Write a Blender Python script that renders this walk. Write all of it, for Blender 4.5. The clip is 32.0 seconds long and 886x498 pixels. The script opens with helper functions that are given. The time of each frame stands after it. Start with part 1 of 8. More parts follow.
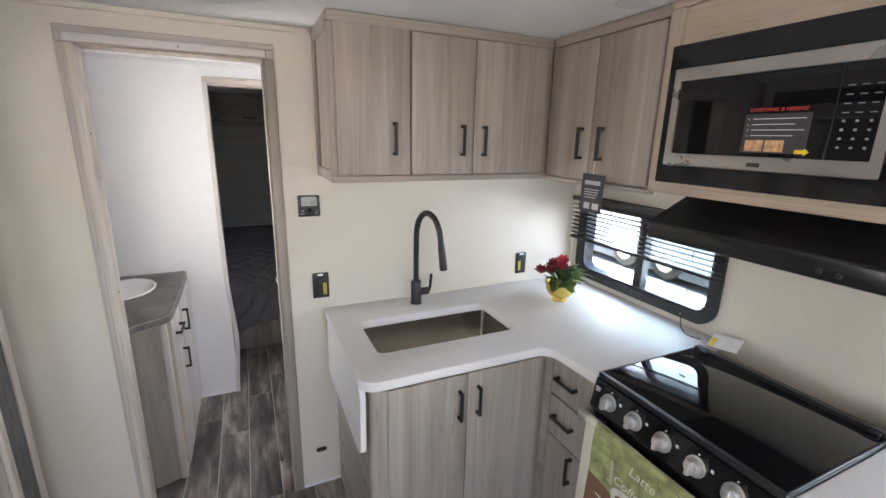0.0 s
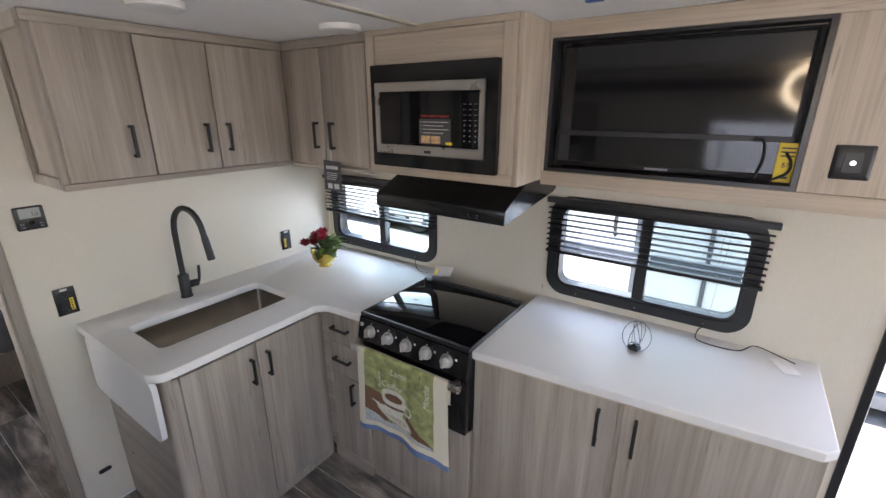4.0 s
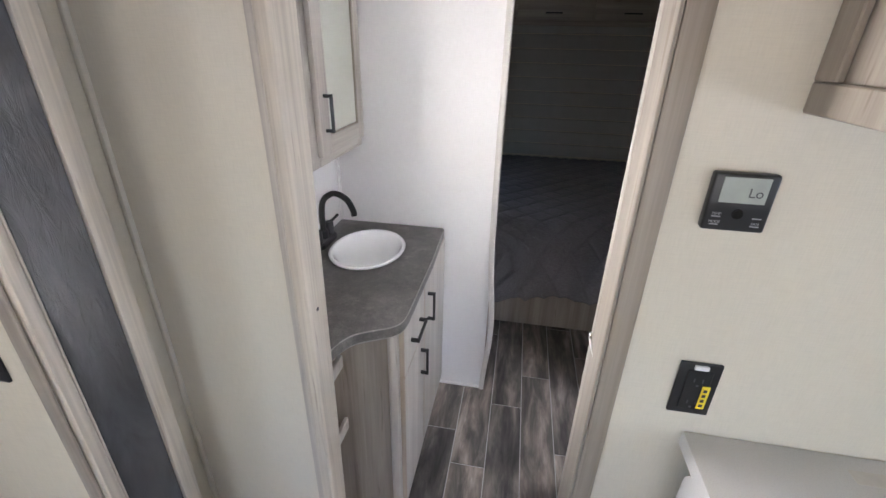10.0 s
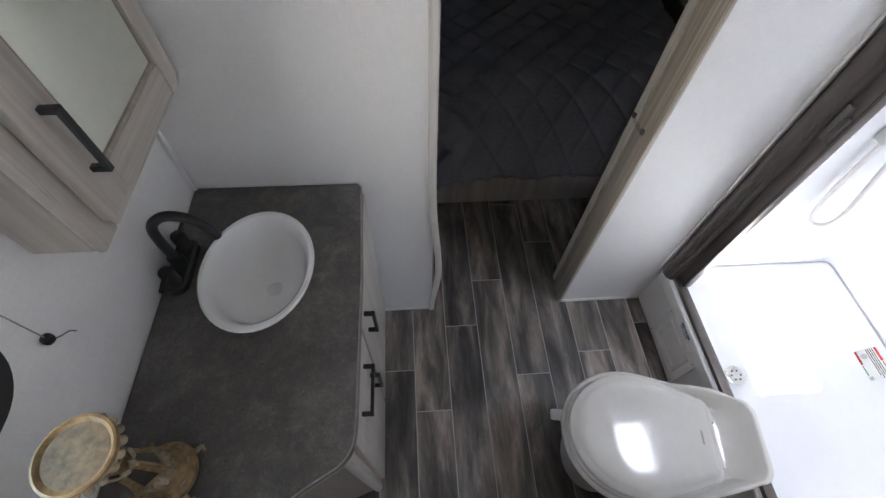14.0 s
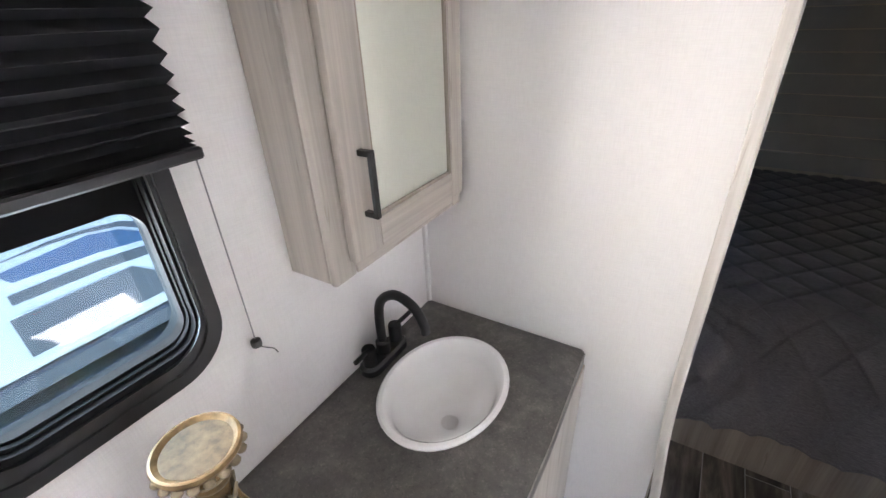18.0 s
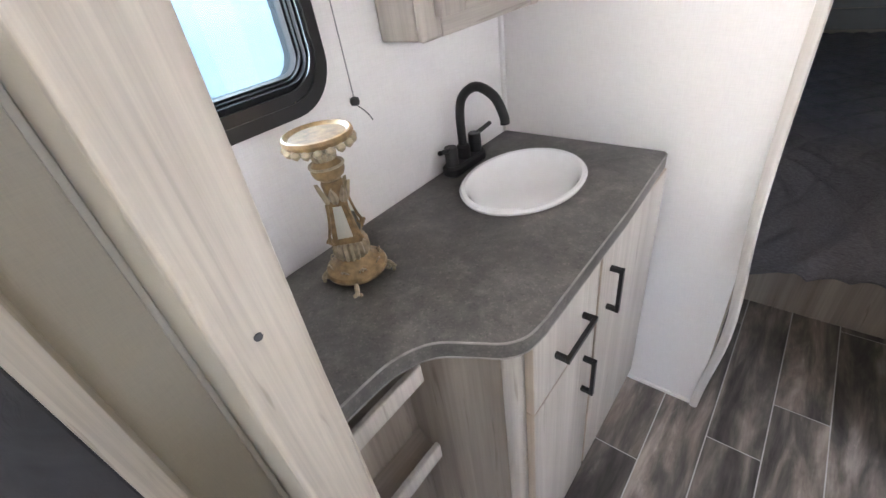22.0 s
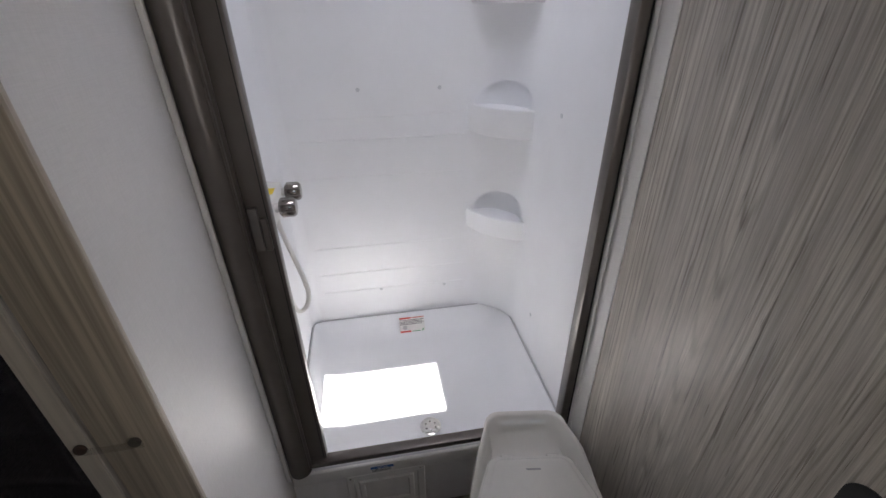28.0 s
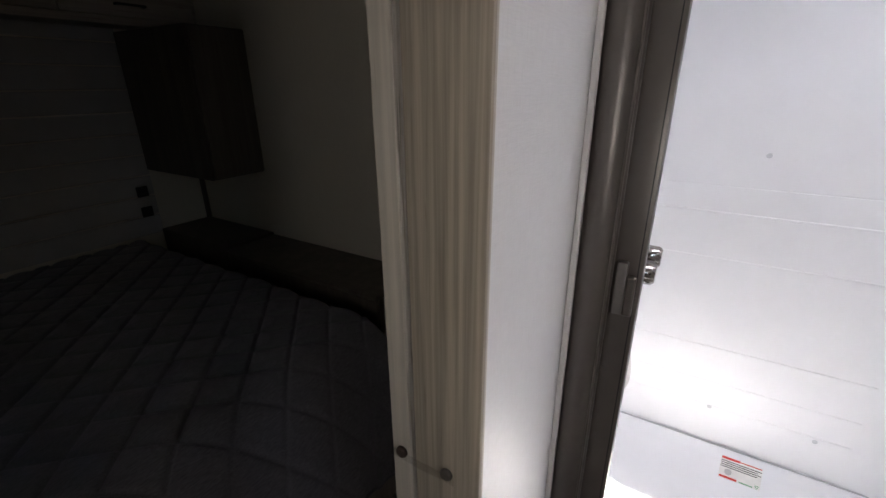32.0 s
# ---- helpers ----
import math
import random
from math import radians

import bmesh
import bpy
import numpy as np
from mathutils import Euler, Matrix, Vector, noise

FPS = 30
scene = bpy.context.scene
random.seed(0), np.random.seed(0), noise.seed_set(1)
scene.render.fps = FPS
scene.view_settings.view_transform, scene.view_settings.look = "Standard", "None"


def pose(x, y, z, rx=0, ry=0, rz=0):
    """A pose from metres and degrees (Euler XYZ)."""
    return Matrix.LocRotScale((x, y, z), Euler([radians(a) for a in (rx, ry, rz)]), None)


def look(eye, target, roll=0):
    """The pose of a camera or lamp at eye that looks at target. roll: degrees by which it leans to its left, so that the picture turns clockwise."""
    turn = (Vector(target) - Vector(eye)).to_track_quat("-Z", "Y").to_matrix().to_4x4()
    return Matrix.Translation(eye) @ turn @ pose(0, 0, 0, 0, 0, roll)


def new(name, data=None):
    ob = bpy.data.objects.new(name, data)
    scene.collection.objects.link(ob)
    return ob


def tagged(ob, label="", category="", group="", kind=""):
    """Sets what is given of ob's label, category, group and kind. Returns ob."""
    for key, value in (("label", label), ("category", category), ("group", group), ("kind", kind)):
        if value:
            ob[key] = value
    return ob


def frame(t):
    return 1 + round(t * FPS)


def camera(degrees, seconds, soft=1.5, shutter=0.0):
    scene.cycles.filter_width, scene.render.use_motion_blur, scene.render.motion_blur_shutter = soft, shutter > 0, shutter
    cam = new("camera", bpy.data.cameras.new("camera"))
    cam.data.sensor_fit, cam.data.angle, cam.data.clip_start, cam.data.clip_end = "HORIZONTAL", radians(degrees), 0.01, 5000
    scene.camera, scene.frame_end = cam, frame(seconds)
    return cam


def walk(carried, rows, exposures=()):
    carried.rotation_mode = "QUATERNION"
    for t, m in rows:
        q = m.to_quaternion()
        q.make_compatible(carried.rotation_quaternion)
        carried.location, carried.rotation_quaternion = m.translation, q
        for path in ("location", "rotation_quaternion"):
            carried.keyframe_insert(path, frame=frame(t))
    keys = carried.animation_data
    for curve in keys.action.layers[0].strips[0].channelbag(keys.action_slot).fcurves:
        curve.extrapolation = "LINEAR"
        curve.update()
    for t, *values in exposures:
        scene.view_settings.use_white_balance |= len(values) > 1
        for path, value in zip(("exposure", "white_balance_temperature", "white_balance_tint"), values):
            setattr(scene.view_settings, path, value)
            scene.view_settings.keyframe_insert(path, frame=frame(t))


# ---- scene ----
cam = camera(91.81, 32.0)
PATH = [
    (0, (-0.8803, -1.8064, 1.6305), (-0.0743, -0.0461, 1.1289), 1.26),
    (0.5, (-0.9191, -1.8490, 1.6527), (0.1939, -0.2920, 1.0722), 2.23),
    (1, (-0.9323, -1.9429, 1.6755), (0.3614, -0.5402, 1.0767), 2.44),
    (1.5, (-0.9483, -2.0320, 1.6994), (0.4574, -0.7533, 1.0757), 2.21),
    (2, (-0.9873, -2.0747, 1.7309), (0.4670, -0.8590, 1.0927), 1.41),
    (2.5, (-1.0676, -2.0962, 1.7497), (0.4340, -0.9457, 1.1005), 1.01),
    (4.5, (-1.0616, -2.1124, 1.7200), (0.5116, -1.0433, 1.1017), 0.03),
    (5, (-0.9908, -2.0828, 1.6817), (0.5325, -0.9060, 1.1388), -0.67),
    (5.5, (-0.9228, -2.0508, 1.6199), (0.5131, -0.7372, 1.1587), -1.15),
    (6, (-0.8633, -1.9529, 1.5582), (0.4470, -0.4871, 1.1917), -0.72),
    (6.5, (-0.8277, -1.7964, 1.5099), (0.2767, -0.1503, 1.2448), 0.21),
    (7, (-0.7671, -1.6593, 1.4801), (-0.0905, 0.2057, 1.2273), 1.37),
    (7.5, (-0.7202, -1.5235, 1.4476), (-0.5271, 0.4499, 1.1867), 2.67),
    (8, (-0.7724, -1.3607, 1.4459), (-0.8556, 0.6161, 1.1537), 4.08),
    (8.5, (-0.8274, -1.1881, 1.4725), (-1.0025, 0.7761, 1.1386), 2.88),
    (9, (-0.8743, -0.9936, 1.4847), (-1.0987, 0.9442, 1.0435), 2.23),
    (9.5, (-0.9054, -0.8076, 1.5051), (-1.1890, 1.0700, 0.8774), 1.91),
    (10, (-0.9735, -0.6554, 1.5441), (-1.2766, 1.1249, 0.6846), 1.42),
    (10.5, (-1.0275, -0.5470, 1.6224), (-1.3444, 1.1742, 0.6542), 0.97),
    (11, (-1.0356, -0.3878, 1.6754), (-1.3500, 1.2527, 0.5755), 0.85),
    (11.5, (-1.0605, -0.1873, 1.7292), (-1.3194, 1.2902, 0.4064), 0.51),
    (12, (-1.0926, -0.0655, 1.7538), (-1.2350, 1.3219, 0.3204), 1.39),
    (12.5, (-1.1012, 0.0396, 1.7625), (-1.0874, 1.3147, 0.2217), 1.19),
    (13, (-1.0951, 0.1242, 1.7667), (-1.0118, 1.2637, 0.1251), 1.52),
    (13.5, (-1.1057, 0.1629, 1.7659), (-0.9784, 1.2511, 0.0927), 3.29),
    (15.5, (-1.0911, 0.1353, 1.8030), (-0.9652, 1.2463, 0.1447), 2.79),
    (16, (-1.0861, 0.1405, 1.7506), (-0.9711, 1.3559, 0.1664), 2.20),
    (16.5, (-1.1019, 0.1545, 1.6978), (-1.0829, 1.5952, 0.3107), 2.67),
    (17, (-1.1202, 0.1677, 1.6333), (-1.3601, 1.7444, 0.4265), 0.58),
    (17.5, (-1.1390, 0.1733, 1.6064), (-1.7458, 1.7151, 0.4863), -0.78),
    (18, (-1.1156, 0.1446, 1.5811), (-2.0483, 1.6286, 0.6177), -2.50),
    (18.5, (-1.0719, 0.0766, 1.5595), (-2.1803, 1.5263, 0.7412), -2.50),
    (19, (-1.0229, -0.0412, 1.5327), (-2.1754, 1.4003, 0.7621), -1.64),
    (19.5, (-0.9765, -0.0780, 1.5042), (-2.2221, 1.3253, 0.8119), -2.58),
    (20, (-0.9778, -0.1097, 1.4069), (-2.2130, 1.2429, 0.6039), -4.68),
    (20.5, (-0.9803, -0.1521, 1.3429), (-2.1763, 1.0800, 0.3174), -6.58),
    (21, (-0.9870, -0.1782, 1.3139), (-2.1633, 0.9961, 0.2016), -7.89),
    (21.5, (-0.9968, -0.1438, 1.3120), (-2.1711, 1.0079, 0.1742), -8.60),
    (22, (-1.0252, -0.0748, 1.3147), (-2.1570, 1.1165, 0.1746), -9.21),
    (22.5, (-1.0537, 0.0249, 1.3015), (-1.9625, 1.4339, 0.2112), -11.89),
    (23, (-1.0718, 0.1110, 1.2928), (-1.6414, 1.7451, 0.2901), -12.22),
    (23.5, (-1.0486, 0.2298, 1.2732), (-1.0745, 1.9334, 0.2259), -13.22),
    (24, (-0.9879, 0.3533, 1.2721), (-0.5037, 1.9542, 0.1754), -13.07),
    (24.5, (-0.9073, 0.4759, 1.2514), (-0.0448, 1.8657, 0.1005), -12.52),
    (25, (-0.7726, 0.5821, 1.2506), (0.4137, 1.6567, 0.0514), -11.18),
    (25.5, (-0.7135, 0.6066, 1.2479), (0.7042, 1.2774, 0.0068), -10.44),
    (27.5, (-0.9117, 0.6764, 1.4173), (0.6571, 0.3942, 0.2093), -1.89),
    (28, (-0.9237, 0.6694, 1.5104), (0.7804, 0.3747, 0.5057), -0.54),
    (28.5, (-0.9347, 0.6650, 1.5858), (0.9328, 0.3766, 0.9306), -0.79),
    (29, (-0.9442, 0.6544, 1.6202), (0.9812, 0.3998, 1.1431), -0.97),
    (29.5, (-0.9416, 0.6541, 1.6207), (0.9992, 0.4212, 1.1973), -0.89),
    (30, (-0.9260, 0.6561, 1.5993), (1.0242, 0.4376, 1.2134), -1.07),
    (30.5, (-0.8925, 0.6866, 1.5461), (1.0542, 0.6252, 1.0918), -1.55),
    (31, (-0.8647, 0.7390, 1.4890), (1.0361, 0.9700, 0.9112), -0.35),
    (31.5, (-0.8334, 0.8021, 1.4471), (0.9729, 1.3644, 0.7983), -0.64),
    (32, (-0.8093, 0.8254, 1.4321), (0.7804, 1.8048, 0.7155), -0.40),
]
walk(cam, [(t, look(eye, target, roll)) for t, eye, target, roll in PATH],
     [(0.0, 4.9, 6380, 14), (1.0, 4.6, 6260, 13), (2.0, 4.58, 6290, 13), (2.5, 4.38, 6300, 13), (4.5, 4.5, 6370, 14), (5.0, 4.55, 6390, 14), (6.0, 4.65, 6450, 14), (8.0, 4.62, 6450, 15), (10.0, 4.95, 6230, 13),
      (11.0, 4.7, 6020, 11), (11.5, 4.5, 6050, 10), (13.0, 3.85, 6100, 10), (15.5, 3.85, 6180, 10), (17.0, 4.45, 6500, 12), (18.0, 4.9, 6500, 13), (20.0, 4.88, 6350, 13), (21.0, 5.2, 6380, 13), (23.0, 5.0, 6480, 13),
      (24.0, 3.9, 6320, 11), (25.0, 3.48, 6280, 11), (25.5, 3.2, 6280, 11), (27.5, 2.65, 6440, 13), (29.0, 2.7, 6520, 13), (31.0, 2.7, 6470, 12), (32.0, 3.25, 6560, 13)])

# ---------------------------------------------------------------- world, sun, large lights
SUN_WAY = Vector((-0.013, 0.131, -1.0)).normalized()
world = bpy.data.worlds.new("sky")
world.use_nodes = True
scene.world = world
wn = world.node_tree.nodes
sky = wn.new("ShaderNodeTexSky")
sky.sky_type = "NISHITA"
sky.sun_disc = False
sky.sun_elevation = math.asin(-SUN_WAY.z)
sky.sun_rotation = math.atan2(-SUN_WAY.x, -SUN_WAY.y)
world.node_tree.links.new(sky.outputs[0], wn["Background"].inputs[0])
wn["Background"].inputs[1].default_value = 0.05


def lamp(name, kind, energy, m, color=(1, 1, 1), size=0.1, size_y=None):
    data = bpy.data.lights.new(name, kind)
    data.energy, data.color = energy, color
    if kind == "AREA":
        data.size = size
        if size_y:
            data.shape, data.size_y = "RECTANGLE", size_y
    elif kind == "POINT":
        data.shadow_soft_size = size
    ob = new(name, data)
    ob.matrix_world = m
    return ob


sun = lamp("sun", "SUN", 4.3, look((0, 0, 10), Vector((0, 0, 10)) + SUN_WAY), (1.0, 0.96, 0.9))
sun.data.angle = radians(0.53)
# daylight standing in the openings
# dinette and rear windows are unseen openings, added to light the kitchen
lamp("unseen_dinette_window_light", "AREA", 0.24, look((-2.36, -2.6, 1.28), (0, -2.3, 1.0)), (0.915, 0.915, 1.04), 1.5, 0.7)
lamp("unseen_rear_window_light", "AREA", 0.23, look((-0.6, -4.33, 1.3), (-0.6, 0, 1.1)), (0.915, 0.915, 1.04), 1.2, 0.7)
lamp("entry_door_light", "AREA", 0.40, look((0.74, -2.95, 1.1), (-1.5, -2.0, 0.9)), (0.915, 0.915, 1.04), 0.55, 1.6)
# unseen bedside window, added to lift the dark bedroom
lamp("unseen_bedroom_window_light", "AREA", 0.0006, look((-1.76, 2.30, 1.2), (0, 2.4, 0.7)), (0.93, 0.97, 1.0), 0.5, 0.34)
lamp("sink_window_light", "AREA", 0.33, look((0.80, -0.53, 1.13), (-1.5, -0.6, 0.75)), (0.86, 0.94, 1.08), 0.62, 0.3)
lamp("counter_window_light", "AREA", 0.12, look((0.80, -1.9, 1.15), (-1.5, -1.9, 0.75)), (0.86, 0.94, 1.08), 0.62, 0.3)
lamp("bath_window_light", "AREA", 1.25, look((-1.87, 0.24, 1.22), (0, 0.55, 1.45)), (1.0, 0.955, 0.91), 0.38, 0.30)
lamp("skylight_light", "AREA", 1.12, look((0.26, 0.45, 2.32), (0.25, 0.47, 0.2)), (0.935, 0.945, 1.02), 0.50, 0.70).data.spread = radians(125)

# ---------------------------------------------------------------- materials


class Nodes:
    """A material under construction."""

    def __init__(self, name, rough=0.5, metal=0.0):
        self.m = bpy.data.materials.new(name)
        self.m.use_nodes = True
        self.t = self.m.node_tree
        self.b = self.t.nodes["Principled BSDF"]
        self.b.inputs["Roughness"].default_value = rough
        self.b.inputs["Metallic"].default_value = metal
        self.coord = None

    def add(self, kind, **inputs):
        n = self.t.nodes.new(kind)
        for k, v in inputs.items():
            n.inputs[k].default_value = v
        return n

    def link(self, a, b):
        self.t.links.new(a, b)

    def place(self, scale=(1, 1, 1), shift=False):
        if self.coord is None:
            self.coord = self.add("ShaderNodeTexCoord").outputs["Object"]
        mp = self.add("ShaderNodeMapping")
        mp.inputs["Scale"].default_value = scale
        self.link(self.coord, mp.inputs["Vector"])
        if shift:
            info, mul = self.add("ShaderNodeObjectInfo"), self.add("ShaderNodeMath")
            mul.operation = "MULTIPLY"
            mul.inputs[1].default_value = 37.0
            self.link(info.outputs["Random"], mul.inputs[0])
            self.link(mul.outputs[0], mp.inputs["Location"])
        return mp.outputs[0]

    def noise(self, vector, scale=1.0, detail=4.0, rough=0.55, distort=0.0):
        n = self.add("ShaderNodeTexNoise", Scale=scale, Detail=detail, Roughness=rough, Distortion=distort)
        self.link(vector, n.inputs["Vector"])
        return n.outputs["Fac"]

    def ramp(self, fac, *stops):
        n = self.add("ShaderNodeValToRGB")
        e = n.color_ramp.elements
        while len(e) < len(stops):
            e.new(0.5)
        for el, (p, c) in zip(e, stops):
            el.position, el.color = p, (*c, 1)
        self.link(fac, n.inputs[0])
        return n.outputs[0]

    def mix(self, a, b, fac, how="MIX"):
        n = self.t.nodes.new("ShaderNodeMix")
        n.data_type, n.blend_type = "RGBA", how
        for socket, v in ((n.inputs[0], fac), (n.inputs[6], a), (n.inputs[7], b)):
            if isinstance(v, bpy.types.NodeSocket):
                self.link(v, socket)
            elif isinstance(v, tuple):
                socket.default_value = (*v, 1)
            else:
                socket.default_value = v
        return n.outputs[2]

    def color(self, c):
        if isinstance(c, tuple):
            self.b.inputs["Base Color"].default_value = (*c, 1)
        else:
            self.link(c, self.b.inputs["Base Color"])
        return self

    def bump(self, fac, strength=0.2, distance=0.002):
        n = self.add("ShaderNodeBump", Strength=strength, Distance=distance)
        self.link(fac, n.inputs["Height"])
        self.link(n.outputs[0], self.b.inputs["Normal"])
        return self

    def rough(self, fac, lo, hi):
        n = self.add("ShaderNodeMapRange")
        n.inputs["To Min"].default_value, n.inputs["To Max"].default_value = lo, hi
        self.link(fac, n.inputs["Value"])
        self.link(n.outputs[0], self.b.inputs["Roughness"])
        return self


def plain(name, c, rough=0.5, metal=0.0, vary=0.08, scale=30.0, bump=0.0, coat=0.0):
    """A nearly plain surface with slight unevenness of tone and gloss."""
    n = Nodes(name, rough, metal)
    f = n.noise(n.place(), scale, 5)
    lo, hi = tuple(v * (1 - vary) for v in c), tuple(min(1, v * (1 + vary)) for v in c)
    n.color(n.ramp(f, (0.3, lo), (0.7, hi)))
    n.rough(f, max(0.02, rough * 0.85), min(1, rough * 1.15))
    if bump:
        n.bump(n.noise(n.place(), scale * 8, 3), bump, 0.001)
    if coat:
        n.b.inputs["Coat Weight"].default_value, n.b.inputs["Coat Roughness"].default_value = coat, 0.08
    return n.m


def wood(name, light, dark, grain="z", rough=0.42, shift=True, streak=0.5):
    """Printed wood: long soft bands, fine fibres and a few dark flecks along the grain."""
    n = Nodes(name, rough)
    wide = {"x": (0.7, 17, 17), "y": (17, 0.7, 17), "z": (17, 17, 0.7)}[grain]
    fine = {"x": (2.5, 130, 130), "y": (130, 2.5, 130), "z": (130, 130, 2.5)}[grain]
    fleck = {"x": (5, 70, 70), "y": (70, 5, 70), "z": (70, 70, 5)}[grain]
    bands = n.noise(n.place(wide, shift), 1.0, 5, 0.6, 0.6)
    fibre = n.noise(n.place(fine, shift), 1.0, 4, 0.6)
    marks = n.noise(n.place(fleck, shift), 1.0, 2, 0.5, 0.8)
    mid = tuple((a + b) / 2 for a, b in zip(light, dark))
    c = n.ramp(bands, (0.34, dark), (0.5, mid), (0.64, light))
    c = n.mix(c, n.ramp(fibre, (0.35, tuple(v * 0.72 for v in mid)), (0.65, tuple(min(1, v * 1.12) for v in light))), streak * 0.55)
    c = n.mix(c, n.ramp(marks, (0.66, (1, 1, 1)), (0.74, (0.62, 0.58, 0.55))), 0.7, "MULTIPLY")
    n.color(c).bump(fibre, 0.12, 0.001).rough(fibre, rough * 0.85, rough * 1.2)
    return n.m


def grey_door():
    """Weathered grey print: narrow straight streaks, a few arched boards, printed board joints and short dark cracks."""
    n = Nodes("grey_sliding_door", 0.42)
    bend = n.noise(n.place((4, 4, 0.9)), 1.0, 2, 0.5)
    shift = n.add("ShaderNodeVectorMath")
    shift.operation = "MULTIPLY_ADD"
    shift.inputs[1].default_value = (0.022, 0.022, 0.0)
    comb = n.add("ShaderNodeCombineXYZ")
    n.link(bend, comb.inputs[0])
    n.link(comb.outputs[0], shift.inputs[0])
    n.link(n.place(), shift.inputs[2])

    def at(scale):
        mp = n.add("ShaderNodeMapping")
        mp.inputs["Scale"].default_value = scale
        n.link(shift.outputs[0], mp.inputs["Vector"])
        return mp.outputs[0]

    slow = n.noise(at((22, 22, 0.6)), 1.0, 3, 0.5, 0.3)
    streak = n.noise(at((120, 120, 2.6)), 1.0, 5, 0.6, 0.5)
    fibre = n.noise(at((480, 480, 9)), 1.0, 4, 0.6)
    crack = n.noise(at((190, 190, 5)), 1.0, 3, 0.55, 0.4)
    wear = n.noise(at((30, 30, 9)), 1.0, 5, 0.65)
    ring = n.add("ShaderNodeTexWave", Scale=5.5, Distortion=2.2, Detail=3.0)
    ring.inputs["Detail Scale"].default_value = 2.0
    ring.wave_type, ring.rings_direction, ring.wave_profile = "RINGS", "SPHERICAL", "SIN"
    arch_at = n.add("ShaderNodeMapping")
    arch_at.inputs["Location"].default_value, arch_at.inputs["Scale"].default_value = (1.74, 0.0, -0.62), (4.4, 0, 0.42)
    n.link(shift.outputs[0], arch_at.inputs["Vector"]), n.link(arch_at.outputs[0], ring.inputs["Vector"])
    seam = n.add("ShaderNodeTexWave", Scale=1.0, Distortion=0.0)
    seam.wave_type, seam.bands_direction, seam.wave_profile = "BANDS", "X", "SAW"
    n.link(n.place((1.87, 1, 1)), seam.inputs["Vector"])
    c = n.ramp(streak, (0.28, (0.37, 0.337, 0.297)), (0.46, (0.49, 0.454, 0.407)), (0.66, (0.61, 0.575, 0.525)))
    c = n.mix(c, n.ramp(ring.outputs["Fac"], (0.0, (0.66, 0.64, 0.61)), (0.3, (0.96, 0.96, 0.95)), (1.0, (1.04, 1.04, 1.03))), n.ramp(slow, (0.44, (0.0, 0.0, 0.0)), (0.56, (0.85, 0.85, 0.85))), "MULTIPLY")
    c = n.mix(c, n.ramp(slow, (0.32, (0.80, 0.785, 0.77)), (0.68, (1.14, 1.14, 1.13))), 1.0, "MULTIPLY")
    c = n.mix(c, n.ramp(wear, (0.35, (0.88, 0.87, 0.86)), (0.6, (1.06, 1.06, 1.06))), 0.7, "MULTIPLY")
    c = n.mix(c, n.ramp(fibre, (0.3, (0.72, 0.71, 0.70)), (0.62, (1.08, 1.08, 1.08))), 0.8, "MULTIPLY")
    c = n.mix(c, n.ramp(crack, (0.62, (1, 1, 1)), (0.68, (0.40, 0.37, 0.35))), 0.75, "MULTIPLY")
    c = n.mix(c, n.ramp(seam.outputs["Fac"], (0.0, (0.5, 0.48, 0.46)), (0.012, (0.62, 0.6, 0.58)), (0.02, (1, 1, 1))), 0.85, "MULTIPLY")
    n.color(c).bump(fibre, 0.12, 0.001).rough(fibre, 0.36, 0.52)
    return n.m


def charcoal():
    """Embossed charcoal wood-grain vinyl with a slight sheen."""
    n = Nodes("charcoal_strip", 0.3)
    grain = n.noise(n.place((46, 46, 13), True), 1.0, 5, 0.65, 1.0)
    cloud = n.noise(n.place((9, 9, 3), True), 1.0, 4, 0.6, 0.5)
    c = n.ramp(cloud, (0.3, (0.050, 0.050, 0.055)), (0.55, (0.080, 0.080, 0.086)), (0.75, (0.13, 0.13, 0.137)))
    n.color(c).bump(grain, 0.8, 0.004).rough(grain, 0.12, 0.30)
    return n.m


def linen(name, c, warm=0.0):
    """Vinyl wall panel printed with a linen weave."""
    n = Nodes(name, 0.44)
    up = n.noise(n.place((420, 420, 30)), 1.0, 3, 0.6)
    along = n.noise(n.place((30, 30, 520)), 1.0, 3, 0.6)
    big = n.noise(n.place((1.3, 1.3, 1.3)), 1.0, 3)
    lo, hi = tuple(v * 0.93 for v in c), tuple(min(1, v * 1.03) for v in c)
    col = n.mix(n.ramp(up, (0.3, lo), (0.6, hi)), n.ramp(along, (0.3, lo), (0.6, hi)), 0.5)
    col = n.mix(col, n.ramp(big, (0.3, (0.95, 0.945, 0.94)), (0.7, (1, 1, 1))), 1.0, "MULTIPLY")
    add = n.add("ShaderNodeMath")
    n.link(up, add.inputs[0]), n.link(along, add.inputs[1])
    n.color(col).bump(add.outputs[0], 0.22, 0.0012)
    return n.m


